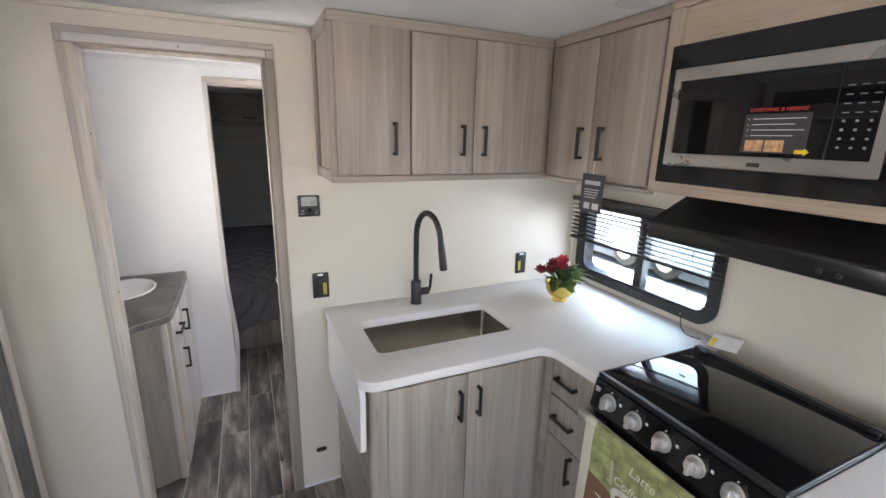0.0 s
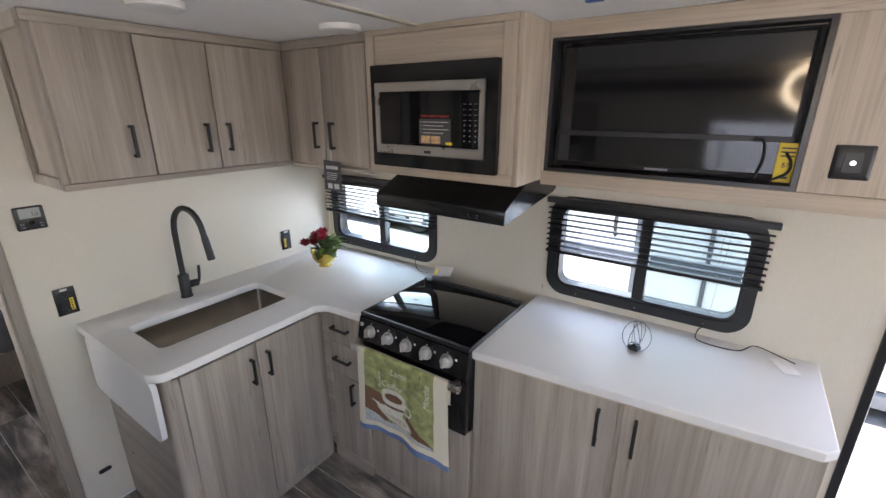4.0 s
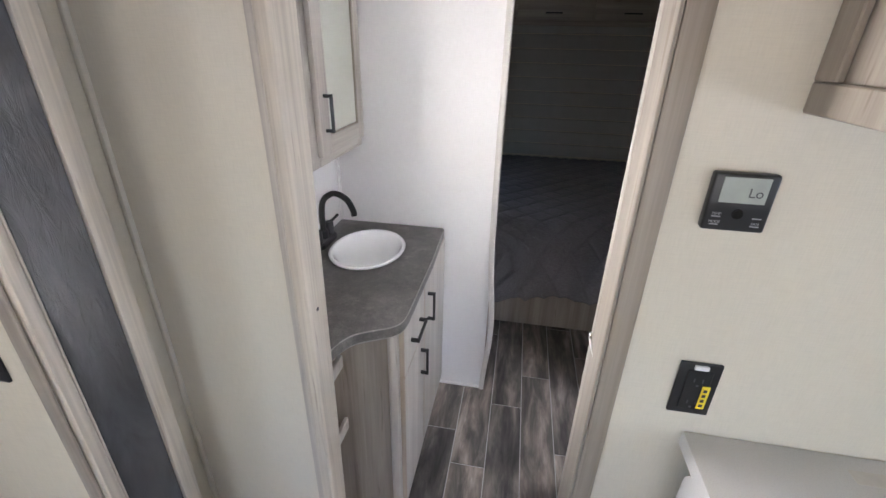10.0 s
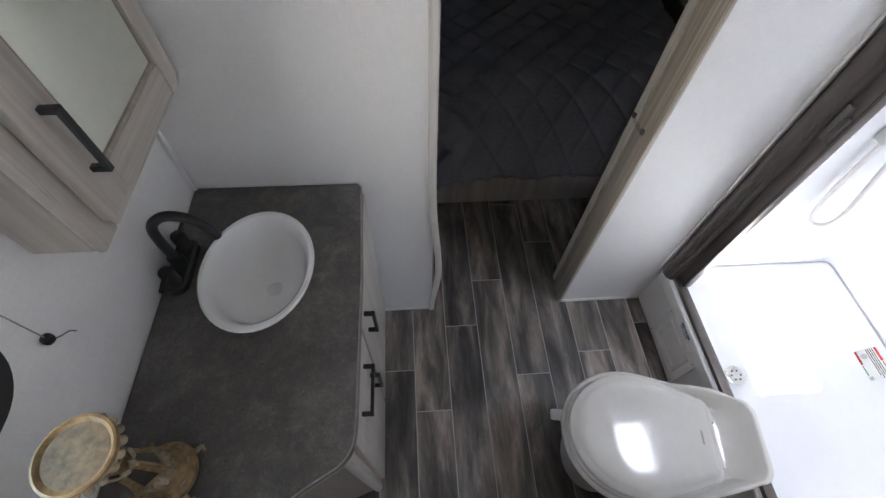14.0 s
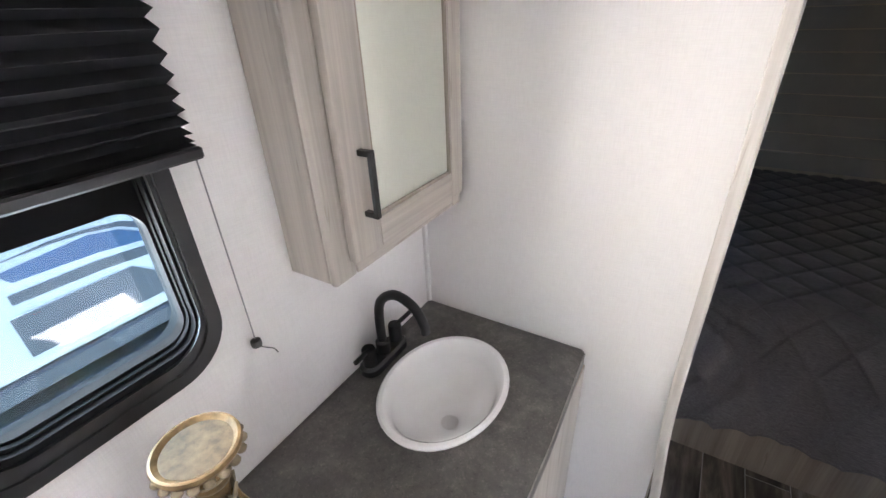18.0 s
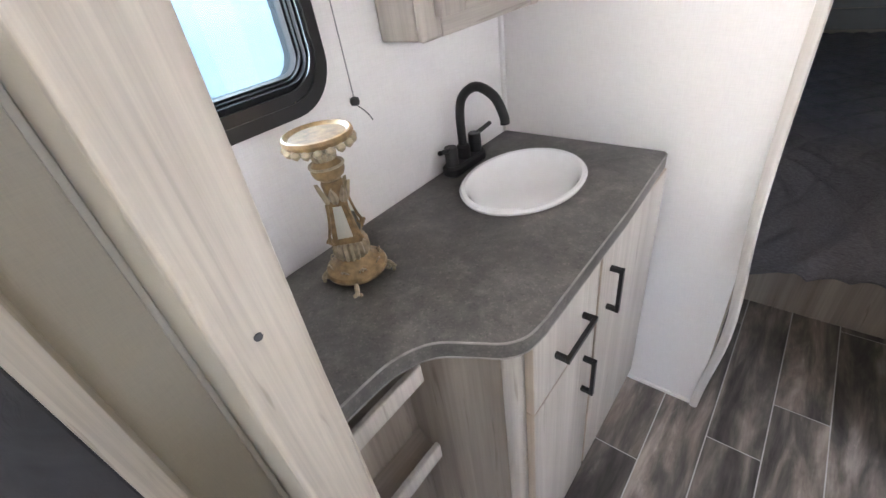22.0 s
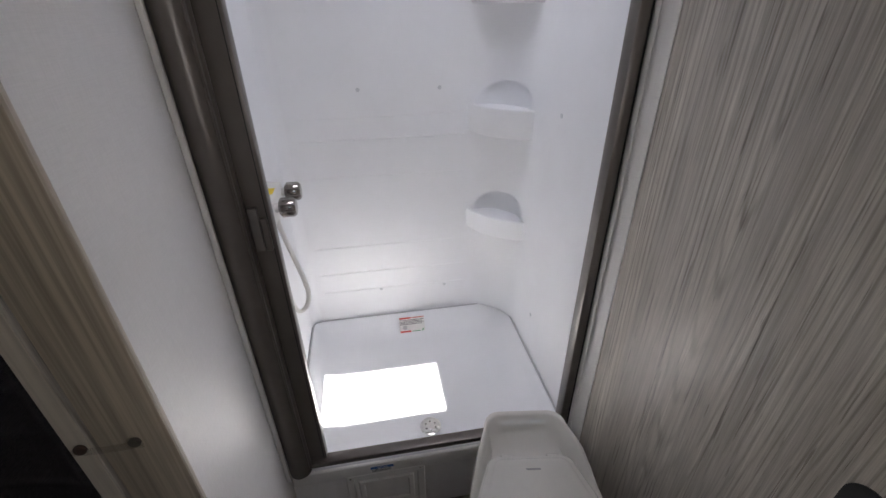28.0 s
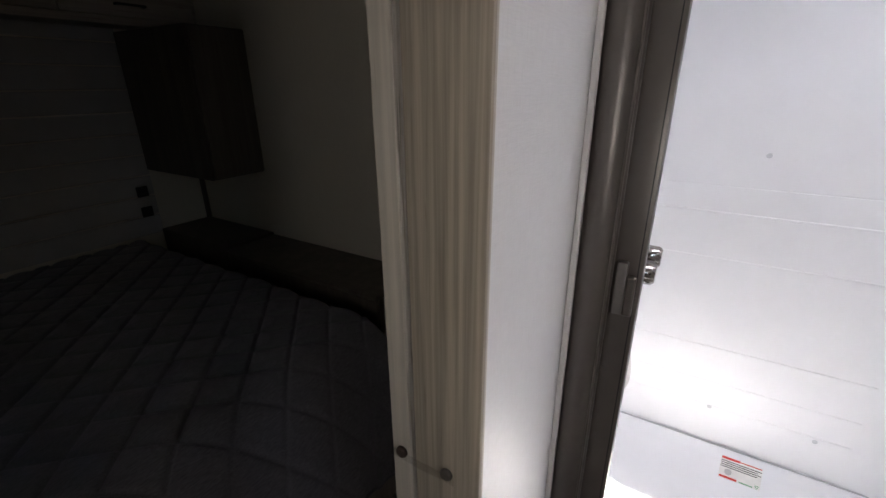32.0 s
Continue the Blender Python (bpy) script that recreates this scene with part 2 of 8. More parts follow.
def floor_print():
    """Printed plank vinyl: charcoal and taupe boards with long cloudy streaks and pale scuffs."""
    n = Nodes("plank_vinyl", 0.4)
    cloud = n.noise(n.place((13, 2.6, 1), True), 1.0, 5, 0.6, 0.35)
    fibre = n.noise(n.place((90, 5, 1), True), 1.0, 5, 0.65)
    scuff = n.noise(n.place((26, 10, 1), True), 1.0, 6, 0.7, 0.6)
    info = n.add("ShaderNodeObjectInfo").outputs["Random"]
    tone = n.ramp(info, (0.0, (0.72, 0.71, 0.71)), (0.35, (0.92, 0.91, 0.90)), (0.7, (1.12, 1.08, 1.04)), (1.0, (0.86, 0.85, 0.85)))
    c = n.ramp(cloud, (0.34, (0.055, 0.051, 0.048)), (0.46, (0.128, 0.117, 0.107)), (0.56, (0.252, 0.222, 0.195)), (0.67, (0.43, 0.382, 0.336)))
    c = n.mix(c, n.ramp(fibre, (0.3, (0.7, 0.69, 0.68)), (0.7, (1.22, 1.21, 1.2))), 0.6, "MULTIPLY")
    c = n.mix(c, n.ramp(scuff, (0.58, (1, 1, 1)), (0.70, (1.7, 1.7, 1.72))), 0.55, "MULTIPLY")
    c = n.mix(c, tone, 1.0, "MULTIPLY")
    n.color(c).bump(fibre, 0.14, 0.001).rough(cloud, 0.32, 0.5)
    return n.m


def stone_laminate():
    """Dark grey stone print: cloudy patches, pale haze and many small flecks."""
    n = Nodes("grey_laminate", 0.4)
    big = n.noise(n.place((7, 7, 7)), 1.0, 8, 0.7, 0.5)
    small = n.noise(n.place((38, 38, 38)), 1.0, 7, 0.75)
    pit = n.noise(n.place((210, 210, 210)), 1.0, 3, 0.6)
    dark = n.noise(n.place((120, 120, 120)), 1.0, 4, 0.65)
    c = n.ramp(big, (0.34, (0.080, 0.076, 0.072)), (0.5, (0.108, 0.102, 0.095)), (0.66, (0.160, 0.149, 0.138)))
    c = n.mix(c, n.ramp(small, (0.38, (0.62, 0.62, 0.62)), (0.52, (1.0, 1.0, 1.0)), (0.66, (1.7, 1.65, 1.6))), 0.42, "MULTIPLY")
    c = n.mix(c, n.ramp(pit, (0.57, (1, 1, 1)), (0.66, (1.8, 1.74, 1.68))), 0.55, "MULTIPLY")
    c = n.mix(c, n.ramp(dark, (0.32, (0.55, 0.55, 0.55)), (0.42, (1, 1, 1))), 0.7, "MULTIPLY")
    n.color(c).bump(small, 0.14, 0.001).rough(small, 0.34, 0.52)
    return n.m


def solid_top():
    n = Nodes("white_solid_surface", 0.45)
    f = n.noise(n.place((3, 3, 3)), 1.0, 5)
    g = n.noise(n.place((420, 420, 420)), 1.0, 2)
    c = n.mix(n.ramp(f, (0.3, (0.65, 0.635, 0.615)), (0.7, (0.71, 0.695, 0.68))), n.ramp(g, (0.35, (0.58, 0.57, 0.55)), (0.5, (0.72, 0.71, 0.70))), 0.35)
    n.color(c).rough(f, 0.42, 0.52)
    return n.m


def brushed(name, c, rough, axis="y"):
    n = Nodes(name, rough, 1.0)
    s = {"x": (4, 500, 500), "y": (500, 4, 500), "z": (500, 500, 4)}[axis]
    f = n.noise(n.place(s), 1.0, 3)
    n.color(n.ramp(f, (0.3, tuple(v * 0.97 for v in c)), (0.7, c))).rough(f, rough * 0.95, rough * 1.05)
    return n.m


def clear_glass(name, tint=(1, 1, 1), gloss=1.0):
    """A thin pane: clear, with reflection that grows at a slant."""
    n = Nodes(name)
    t, g, mx, lw, pw, fr = (n.add("ShaderNode" + k) for k in ("BsdfTransparent", "BsdfGlossy", "MixShader", "LayerWeight", "Math", "Math"))
    t.inputs[0].default_value = (*tint, 1)
    g.inputs["Roughness"].default_value = 0.01
    pw.operation, fr.operation = "POWER", "MULTIPLY_ADD"
    pw.inputs[1].default_value, fr.inputs[1].default_value, fr.inputs[2].default_value = 4.0, 0.85, 0.035
    n.link(lw.outputs["Facing"], pw.inputs[0]), n.link(pw.outputs[0], fr.inputs[0])
    n.link(fr.outputs[0], mx.inputs[0]), n.link(t.outputs[0], mx.inputs[1]), n.link(g.outputs[0], mx.inputs[2])
    n.link(mx.outputs[0], n.t.nodes["Material Output"].inputs[0])
    return n.m


def glow(name, c, strength):
    n = Nodes(name, 0.5)
    n.color(tuple(min(1, v) for v in c))
    n.b.inputs["Emission Color"].default_value, n.b.inputs["Emission Strength"].default_value = (*c, 1), strength
    return n.m


def quilt_cloth():
    n = Nodes("quilt_cloth", 0.9)
    a = n.noise(n.place((45, 420, 420)), 1.0, 4, 0.65)
    b = n.noise(n.place((4, 4, 4)), 1.0, 4)
    c = n.mix(n.ramp(a, (0.3, (0.105, 0.10, 0.11)), (0.7, (0.245, 0.236, 0.25))), n.ramp(b, (0.3, (0.85, 0.85, 0.87)), (0.7, (1.1, 1.08, 1.08))), 1.0, "MULTIPLY")
    n.color(c).bump(a, 0.7, 0.003)
    n.b.inputs["Sheen Weight"].default_value = 0.25
    return n.m


def foliage(name, c):
    n = Nodes(name, 0.55)
    f = n.noise(n.place((9, 9, 9)), 1.0, 3)
    n.color(n.ramp(f, (0.3, tuple(v * 0.55 for v in c)), (0.7, tuple(v * 1.3 for v in c))))
    return n.m


LINEN = linen("linen_wall_panel", (0.665, 0.622, 0.532))
LINEN_WHITE = linen("pale_linen_wall_panel", (0.835, 0.822, 0.815))
CEIL = plain("ceiling_panel", (0.87, 0.865, 0.855), 0.6, vary=0.03, scale=4, bump=0.08)
WOOD = wood("driftwood_oak", (0.41, 0.36, 0.305), (0.245, 0.207, 0.17))
WOOD_H = wood("driftwood_oak_across", (0.41, 0.36, 0.305), (0.245, 0.207, 0.17), "y")
WOOD_X = wood("driftwood_oak_along", (0.41, 0.36, 0.305), (0.245, 0.207, 0.17), "x")
TAN = wood("pale_oak", (0.52, 0.445, 0.355), (0.37, 0.305, 0.235))
TAN_H = wood("pale_oak_across", (0.52, 0.445, 0.355), (0.37, 0.305, 0.235), "y")
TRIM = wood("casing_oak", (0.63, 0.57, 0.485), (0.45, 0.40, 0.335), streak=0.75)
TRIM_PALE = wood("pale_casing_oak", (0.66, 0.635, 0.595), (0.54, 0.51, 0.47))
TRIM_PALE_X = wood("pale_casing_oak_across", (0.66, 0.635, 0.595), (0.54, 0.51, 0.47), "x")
# darker copy of the casing oak, with a shaded jamb's tone in it
TRIM_DARK = wood("shade_toned_oak", (0.40, 0.35, 0.295), (0.24, 0.205, 0.17))
# brown wood darkened further, so the unlit bedroom's shade sits in it
DARK_WOOD = wood("shade_darkened_wood", (0.13, 0.105, 0.085), (0.06, 0.048, 0.038))
TRIM_X = wood("casing_oak_across", (0.58, 0.53, 0.465), (0.41, 0.365, 0.315), "x")
MED = wood("greyed_oak", (0.56, 0.515, 0.46), (0.38, 0.345, 0.305))
MED_H = wood("greyed_oak_across", (0.56, 0.515, 0.46), (0.38, 0.345, 0.305), "y")
MED_X = wood("greyed_oak_along", (0.56, 0.515, 0.46), (0.38, 0.345, 0.305), "x")
TRIM_GRAIN = wood("streaked_casing_oak", (0.50, 0.43, 0.34), (0.27, 0.225, 0.17), streak=1.35)
ASH = wood("pale_ash_front", (0.60, 0.565, 0.52), (0.43, 0.40, 0.365))
GREY_DOOR = grey_door()
DARK_STRIP = charcoal()
PLANK = floor_print()
GROUT = plain("pale_floor_joint", (0.52, 0.51, 0.49), 0.6)
TOP = solid_top()
LAMINATE = stone_laminate()
BLACK = plain("matte_black_metal", (0.012, 0.012, 0.013), 0.42)
BLACK_SATIN = plain("satin_black_plastic", (0.016, 0.016, 0.018), 0.32)
BLACK_GLOSS = plain("glossy_black_panel", (0.008, 0.008, 0.009), 0.1)
BLACK_GLASS = plain("black_glass", (0.006, 0.006, 0.007), 0.03, vary=0.02)
SCREEN = plain("screen_glass", (0.006, 0.006, 0.007), 0.07, vary=0.02)
HOOD = plain("black_enamel", (0.009, 0.009, 0.010), 0.2, vary=0.05)
EDGE = plain("worn_lit_laminate_edge", (0.30, 0.285, 0.265), 0.5, vary=0.35, scale=25)
LINEN_TAN = linen("tan_linen_wall_panel", (0.66, 0.605, 0.50))
STEEL = plain("brushed_steel", (0.62, 0.60, 0.57), 0.28, 1.0, vary=0.03, scale=5)
STEEL_X = brushed("brushed_steel_sink", (0.64, 0.61, 0.575), 0.20, "x")
SATIN_KNOB = plain("satin_silver_knob", (0.60, 0.59, 0.57), 0.33, 0.75, vary=0.06, scale=90)
WIRE = plain("dark_wire", (0.10, 0.10, 0.105), 0.35, 0.6)
CHROME = plain("chrome", (0.75, 0.73, 0.70), 0.08, 1.0, vary=0.02)
WHITE = plain("white_plastic", (0.78, 0.77, 0.75), 0.38, vary=0.03)
GELCOAT = plain("white_gelcoat", (0.835, 0.845, 0.87), 0.4, vary=0.02, scale=6)
PORCELAIN = plain("white_porcelain", (0.90, 0.90, 0.90), 0.08, vary=0.015, coat=0.5)
TOILET_WHITE = plain("bone_white_plastic", (0.72, 0.70, 0.66), 0.075, vary=0.02)
BRONZE = plain("bronze_aluminium", (0.145, 0.128, 0.116), 0.32, 0.35, vary=0.05)
GLASS = clear_glass("window_glass")
TINTED = clear_glass("tinted_glass", (0.62, 0.68, 0.68))
SCREENED = clear_glass("screened_glass", (0.95, 0.97, 0.97))
BATH_PANE = clear_glass("blue_tinted_glass", (0.47, 0.575, 0.65))
MIRROR = plain("mirror_silver", (0.82, 0.85, 0.77), 0.01, 1.0, vary=0.0)
QUILT = quilt_cloth()
GOLD = plain("aged_gold_resin", (0.235, 0.158, 0.075), 0.42, 0.25, vary=0.45, scale=60, bump=0.3)
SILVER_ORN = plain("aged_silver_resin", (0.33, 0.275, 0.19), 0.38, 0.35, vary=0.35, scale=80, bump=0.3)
YELLOW = plain("yellow_paper", (0.80, 0.60, 0.03), 0.5)
RED = plain("red_ink", (0.62, 0.05, 0.04), 0.5)
INK = plain("dark_ink", (0.05, 0.05, 0.055), 0.5)
PAPER = plain("white_paper", (0.80, 0.79, 0.77), 0.6)
BLUE = plain("blue_ink", (0.05, 0.16, 0.45), 0.5)
GREEN_INK = plain("green_ink", (0.06, 0.33, 0.13), 0.5)
CLEAR_BAND = clear_glass("clear_elastic", (0.95, 0.95, 0.94))
SHADE = plain("black_pleated_cloth", (0.012, 0.013, 0.017), 0.75, vary=0.3, scale=70, bump=0.3)

# ---------------------------------------------------------------- mesh helpers


def bx(x0, y0, z0, x1, y1, z1, b=0.0015, seg=1):
    """A box with softened edges."""
    bm = bmesh.new()
    bmesh.ops.create_cube(bm, size=1)
    lo, hi = Vector((min(x0, x1), min(y0, y1), min(z0, z1))), Vector((max(x0, x1), max(y0, y1), max(z0, z1)))
    for v in bm.verts:
        v.co = Vector([lo[i] + (v.co[i] + 0.5) * (hi[i] - lo[i]) for i in range(3)])
    b = min(b, 0.45 * min(hi - lo))
    if b > 0:
        bmesh.ops.bevel(bm, geom=bm.edges[:], offset=b, segments=seg, affect="EDGES", profile=0.5)
    return bm


def join(*bms):
    """One bmesh of several."""
    out = bms[0]
    for bm in bms[1:]:
        tmp = bpy.data.meshes.new("tmp")
        bm.to_mesh(tmp)
        out.from_mesh(tmp)
        bpy.data.meshes.remove(tmp)
        bm.free()
    return out


def moved(bm, m):
    bmesh.ops.transform(bm, matrix=m, verts=bm.verts)
    return bm


def solid(loops, closed_ends=True, ring=False):
    """Skins loops of equal length; ring joins the last loop to the first."""
    bm = bmesh.new()
    rows = [[bm.verts.new(p) for p in loop] for loop in loops]
    n = len(rows[0])
    pairs = list(zip(rows, rows[1:])) + ([(rows[-1], rows[0])] if ring else [])
    for a, b in pairs:
        for i in range(n):
            bm.faces.new((a[i], a[(i + 1) % n], b[(i + 1) % n], b[i]))
    if closed_ends and not ring:
        bm.faces.new(rows[0][::-1])
        bm.faces.new(rows[-1])
    bmesh.ops.recalc_face_normals(bm, faces=bm.faces)
    return bm


def cyl(p0, p1, r, r2=None, seg=18, b=0.0):
    p0, p1 = Vector(p0), Vector(p1)
    d = p1 - p0
    q = d.to_track_quat("Z", "Y").to_matrix()
    r2 = r if r2 is None else r2
    circ = [Vector((math.cos(2 * math.pi * i / seg), math.sin(2 * math.pi * i / seg), 0)) for i in range(seg)]
    if b:
        steps = [(0, r - b), (b, r), (d.length - b, r2), (d.length, r2 - b)]
    else:
        steps = [(0, r), (d.length, r2)]
    return solid([[p0 + q @ (c * rr + Vector((0, 0, h))) for c in circ] for h, rr in steps])


def spline(points, per=8):
    """A smooth line through the points."""
    p = [Vector(v) for v in points]
    p = [2 * p[0] - p[1]] + p + [2 * p[-1] - p[-2]]
    out = []
    for i in range(1, len(p) - 2):
        a, b, c, d = p[i - 1 : i + 3]
        for k in range(per):
            t = k / per
            out.append(0.5 * (2 * b + (c - a) * t + (2 * a - 5 * b + 4 * c - d) * t * t + (3 * b - a - 3 * c + d) * t**3))
    return out + [p[-2]]


def tube(points, r, seg=10, closed=False):
    """A round bar along a line."""
    pts = [Vector(p) for p in points]
    n = len(pts)
    up, loops = None, []
    for i, p in enumerate(pts):
        d = (pts[(i + 1) % n] - pts[i - 1]) if closed or 0 < i < n - 1 else (pts[1] - pts[0] if i == 0 else pts[-1] - pts[-2])
        d.normalize()
        if up is None:
            up = d.orthogonal().normalized()
        up = (up - d * up.dot(d)).normalized()
        side = d.cross(up)
        loops.append([p + (up * math.cos(a) + side * math.sin(a)) * r for a in (2 * math.pi * k / seg for k in range(seg))])
    return solid(loops, ring=closed)


def lathe(profile, at=(0, 0, 0), seg=32, sx=1.0, sy=1.0, wobble=0.0, lobes=0, ring=False):
    """Turns a profile of (radius, height) about z."""
    at = Vector(at)
    loops = []
    for r, h in profile:
        row = []
        for k in range(seg):
            a = 2 * math.pi * k / seg
            rr = max(r, 1e-4) * (1 + wobble * math.cos(lobes * a))
            row.append(at + Vector((rr * math.cos(a) * sx, rr * math.sin(a) * sy, h)))
        loops.append(row)
    return solid(loops, ring=ring)


def rrect(x0, y0, x1, y1, r, n=6):
    """A rounded rectangle in the plane, as (u, v) points."""
    out = []
    for cx, cy, a0 in ((x1 - r, y1 - r, 0), (x0 + r, y1 - r, 90), (x0 + r, y0 + r, 180), (x1 - r, y0 + r, 270)):
        for k in range(n + 1):
            a = radians(a0 + 90 * k / n)
            out.append((cx + r * math.cos(a), cy + r * math.sin(a)))
    return out


def prism(poly, z0, z1, b=0.002):
    """A slab from a plan outline, with a softened upper and lower edge."""
    def inset(d):
        if d == 0:
            return poly
        n, out = len(poly), []
        area = sum(poly[i - 1][0] * poly[i][1] - poly[i][0] * poly[i - 1][1] for i in range(n))
        s = 1 if area > 0 else -1
        for i in range(n):
            a, p, c = (Vector(poly[j % n]) for j in (i - 1, i, i + 1))
            e1, e2 = (p - a).normalized(), (c - p).normalized()
            n1, n2 = Vector((-e1.y, e1.x)) * s, Vector((-e2.y, e2.x)) * s
            w = (n1 + n2)
            w = w / max(0.35, w.dot(n1))
            out.append(tuple(p + w * d))
        return out

    steps = [(b, z0), (0, z0 + b), (0, z1 - b), (b, z1)] if b else [(0, z0), (0, z1)]
    bm = bmesh.new()
    rows = [[bm.verts.new((x, y, z)) for x, y in inset(d)] for d, z in steps]
    n = len(poly)
    for a, c in zip(rows, rows[1:]):
        for i in range(n):
            bm.faces.new((a[i], a[(i + 1) % n], c[(i + 1) % n], c[i]))
    bm.faces.new(rows[0][::-1]), bm.faces.new(rows[-1])
    bmesh.ops.recalc_face_normals(bm, faces=bm.faces)
    return bm


def frame_loop(outer, inner, w0, w1, axis):
    """A frame between two outlines of equal count, standing on a wall whose normal is the axis."""
    def at(u, v, w):
        return (w, u, v) if axis == "x" else (u, w, v) if axis == "y" else (u, v, w)

    return solid([[at(u, v, w0) for u, v in outer], [at(u, v, w1) for u, v in outer], [at(u, v, w1) for u, v in inner], [at(u, v, w0) for u, v in inner]], ring=True)


def sheet(outline, w0, w1, axis):
    def at(u, v, w):
        return (w, u, v) if axis == "x" else (u, w, v) if axis == "y" else (u, v, w)

    return solid([[at(u, v, w0) for u, v in outline], [at(u, v, w1) for u, v in outline]])


def part(name, bm, material, parent=None, label="", smooth=35):
    """Links a bmesh as one mesh object under a thing or a part."""
    data = bpy.data.meshes.new(name)
    bm.to_mesh(data)
    bm.free()
    data.materials.append(material)
    data.polygons.foreach_set("use_smooth", [True] * len(data.polygons))
    data.set_sharp_from_angle(angle=radians(smooth))
    ob = new(name, data)
    if parent is not None:
        ob.parent = parent
        if parent.type == "EMPTY":
            ob.matrix_parent_inverse = Matrix.Translation(parent.location).inverted()
    return tagged(ob, label)


def pieces(name, bms, material, parent, label=""):
    """Like pieces of one thing, each a part of its own."""
    return [part(name, bm, material, parent, label) for bm in bms]


def thing(name, at, label, category, group=""):
    ob = new(name)
    ob.empty_display_size = 0.05
    ob.location = at
    return tagged(ob, label, category, group)


def single(name, bm, material, label, category, group="", smooth=35):
    return tagged(part(name, bm, material, None, "", smooth), label, category, group)


def setting(name, bm, material, label, category="wall"):
    return tagged(part(name, bm, material), label, category, "", "structure")


def pull(parent, a, b, out, r=0.0055, material=None, label="matte black bar pull"):
    """A square bar pull from a to b, standing off its front by out."""
    a, b, out = Vector(a), Vector(b), Vector(out)
    d = (b - a).normalized()
    s = d.cross(out.normalized())
    o = out.normalized()

    def bar(p, q, w1, w2):
        u = (q - p).normalized()
        w = u.cross(s).normalized()
        return solid([[c + s * i * w1 + w * j * w2 for i, j in ((-1, -1), (1, -1), (1, 1), (-1, 1))] for c in (p, q)])

    grip = bar(a + out - d * r, b + out + d * r, r, r * 0.75)
    legs = [bar(p, p + out, r, r * 0.9) for p in (a, b)]
    bm = join(grip, *legs)
    bmesh.ops.bevel(bm, geom=bm.edges[:], offset=0.001, segments=1, affect="EDGES")
    return part("handle", bm, material or BLACK, parent, label)


def text_part(parent, words, size, m, material, name="lettering", label=""):
    """Raised lettering in the built-in font."""
    cu = bpy.data.curves.new("text", "FONT")
    cu.body, cu.size, cu.extrude = words, size, 0.0002
    cu.align_x, cu.align_y = "CENTER", "CENTER"
    tmp = new("text", cu)
    dg = bpy.context.evaluated_depsgraph_get()
    data = bpy.data.meshes.new_from_object(tmp.evaluated_get(dg))
    bpy.data.objects.remove(tmp)
    bpy.data.curves.remove(cu)
    bm = bmesh.new()
    bm.from_mesh(data)
    bpy.data.meshes.remove(data)
    bmesh.ops.transform(bm, matrix=m, verts=bm.verts)
    return part(name, bm, material, parent, label)


# turns for flat graphics: facing -y, facing -x and facing +x
FACE_Y = Matrix(((1, 0, 0, 0), (0, 0, -1, 0), (0, 1, 0, 0), (0, 0, 0, 1)))
FACE_X = Matrix(((0, 0, -1, 0), (-1, 0, 0, 0), (0, 1, 0, 0), (0, 0, 0, 1)))

# ---------------------------------------------------------------- plan
XL, XR = -1.71, 0.73          # side walls of the trailer
YB = 1.0                      # wall between bath and bedroom
YR = -4.3                     # rear wall behind the living space
YF = 3.62                     # head wall of the bedroom
CEIL_Z = 2.012
KD = (-1.336, -0.792, 1.894)  # doorway kitchen to bath
BD = (-1.041, -0.459, 1.894)  # doorway bath to bedroom
WIN1 = (-0.826, -0.080, 0.950, 1.335)
WIN2 = (-2.222, -1.490, 0.958, 1.360)
BWIN = (0.090, 0.394, 1.132, 1.50)
UNSEEN_BEDWIN = (2.05, 2.55, 1.0, 1.38)  # unseen bedside window, added for light


def wall_with_holes(u0, u1, z0, z1, w0, w1, axis, holes):
    """Wall panels round rectangular holes (u0, u1, z0, z1)."""
    pieces, cur = [], u0

    def add(a, b, c, d):
        if b - a > 1e-4 and d - c > 1e-4:
            pieces.append(bx(w0, a, c, w1, b, d, 0) if axis == "x" else bx(a, w0, c, b, w1, d, 0))

    for a, b, c, d in sorted(holes):
        add(cur, a, z0, z1), add(a, b, z0, c), add(a, b, d, z1)
        cur = b
    add(cur, u1, z0, z1)
    return join(*pieces)


# right wall: two kitchen windows and the entry door
setting("wall_right", wall_with_holes(YR, -0.001, -0.05, 2.1, XR, XR + 0.06, "x",
        [WIN1, WIN2, (-3.28, -2.60, -0.05, 1.93)]), LINEN, "cream linen-print kitchen wall with windows and entry door")
setting("wall_right_front", wall_with_holes(0.061, YF, -0.05, 2.1, XR, XR + 0.06, "x", []), LINEN_TAN, "tan outer wall behind shower and bed")
setting("wall_sink", wall_with_holes(XL, XR, -0.05, 2.05, 0.0, 0.06, "y", [(KD[0] - 0.030, KD[1] + 0.001, -0.05, KD[2])]), LINEN, "cream linen-print wall with doorway to the bathroom")
setting("wall_bath_side", wall_with_holes(XL + 0.001, KD[0] - 0.050, 0.0, 1.999, 0.061, 0.066, "y", []), LINEN_WHITE, "pale linen-print back of the kitchen wall")
setting("wall_bath_side_right", wall_with_holes(KD[1] + 0.001, -0.06, 0.0, 1.999, 0.061, 0.066, "y", []), LINEN_WHITE, "pale linen-print back of the kitchen wall")
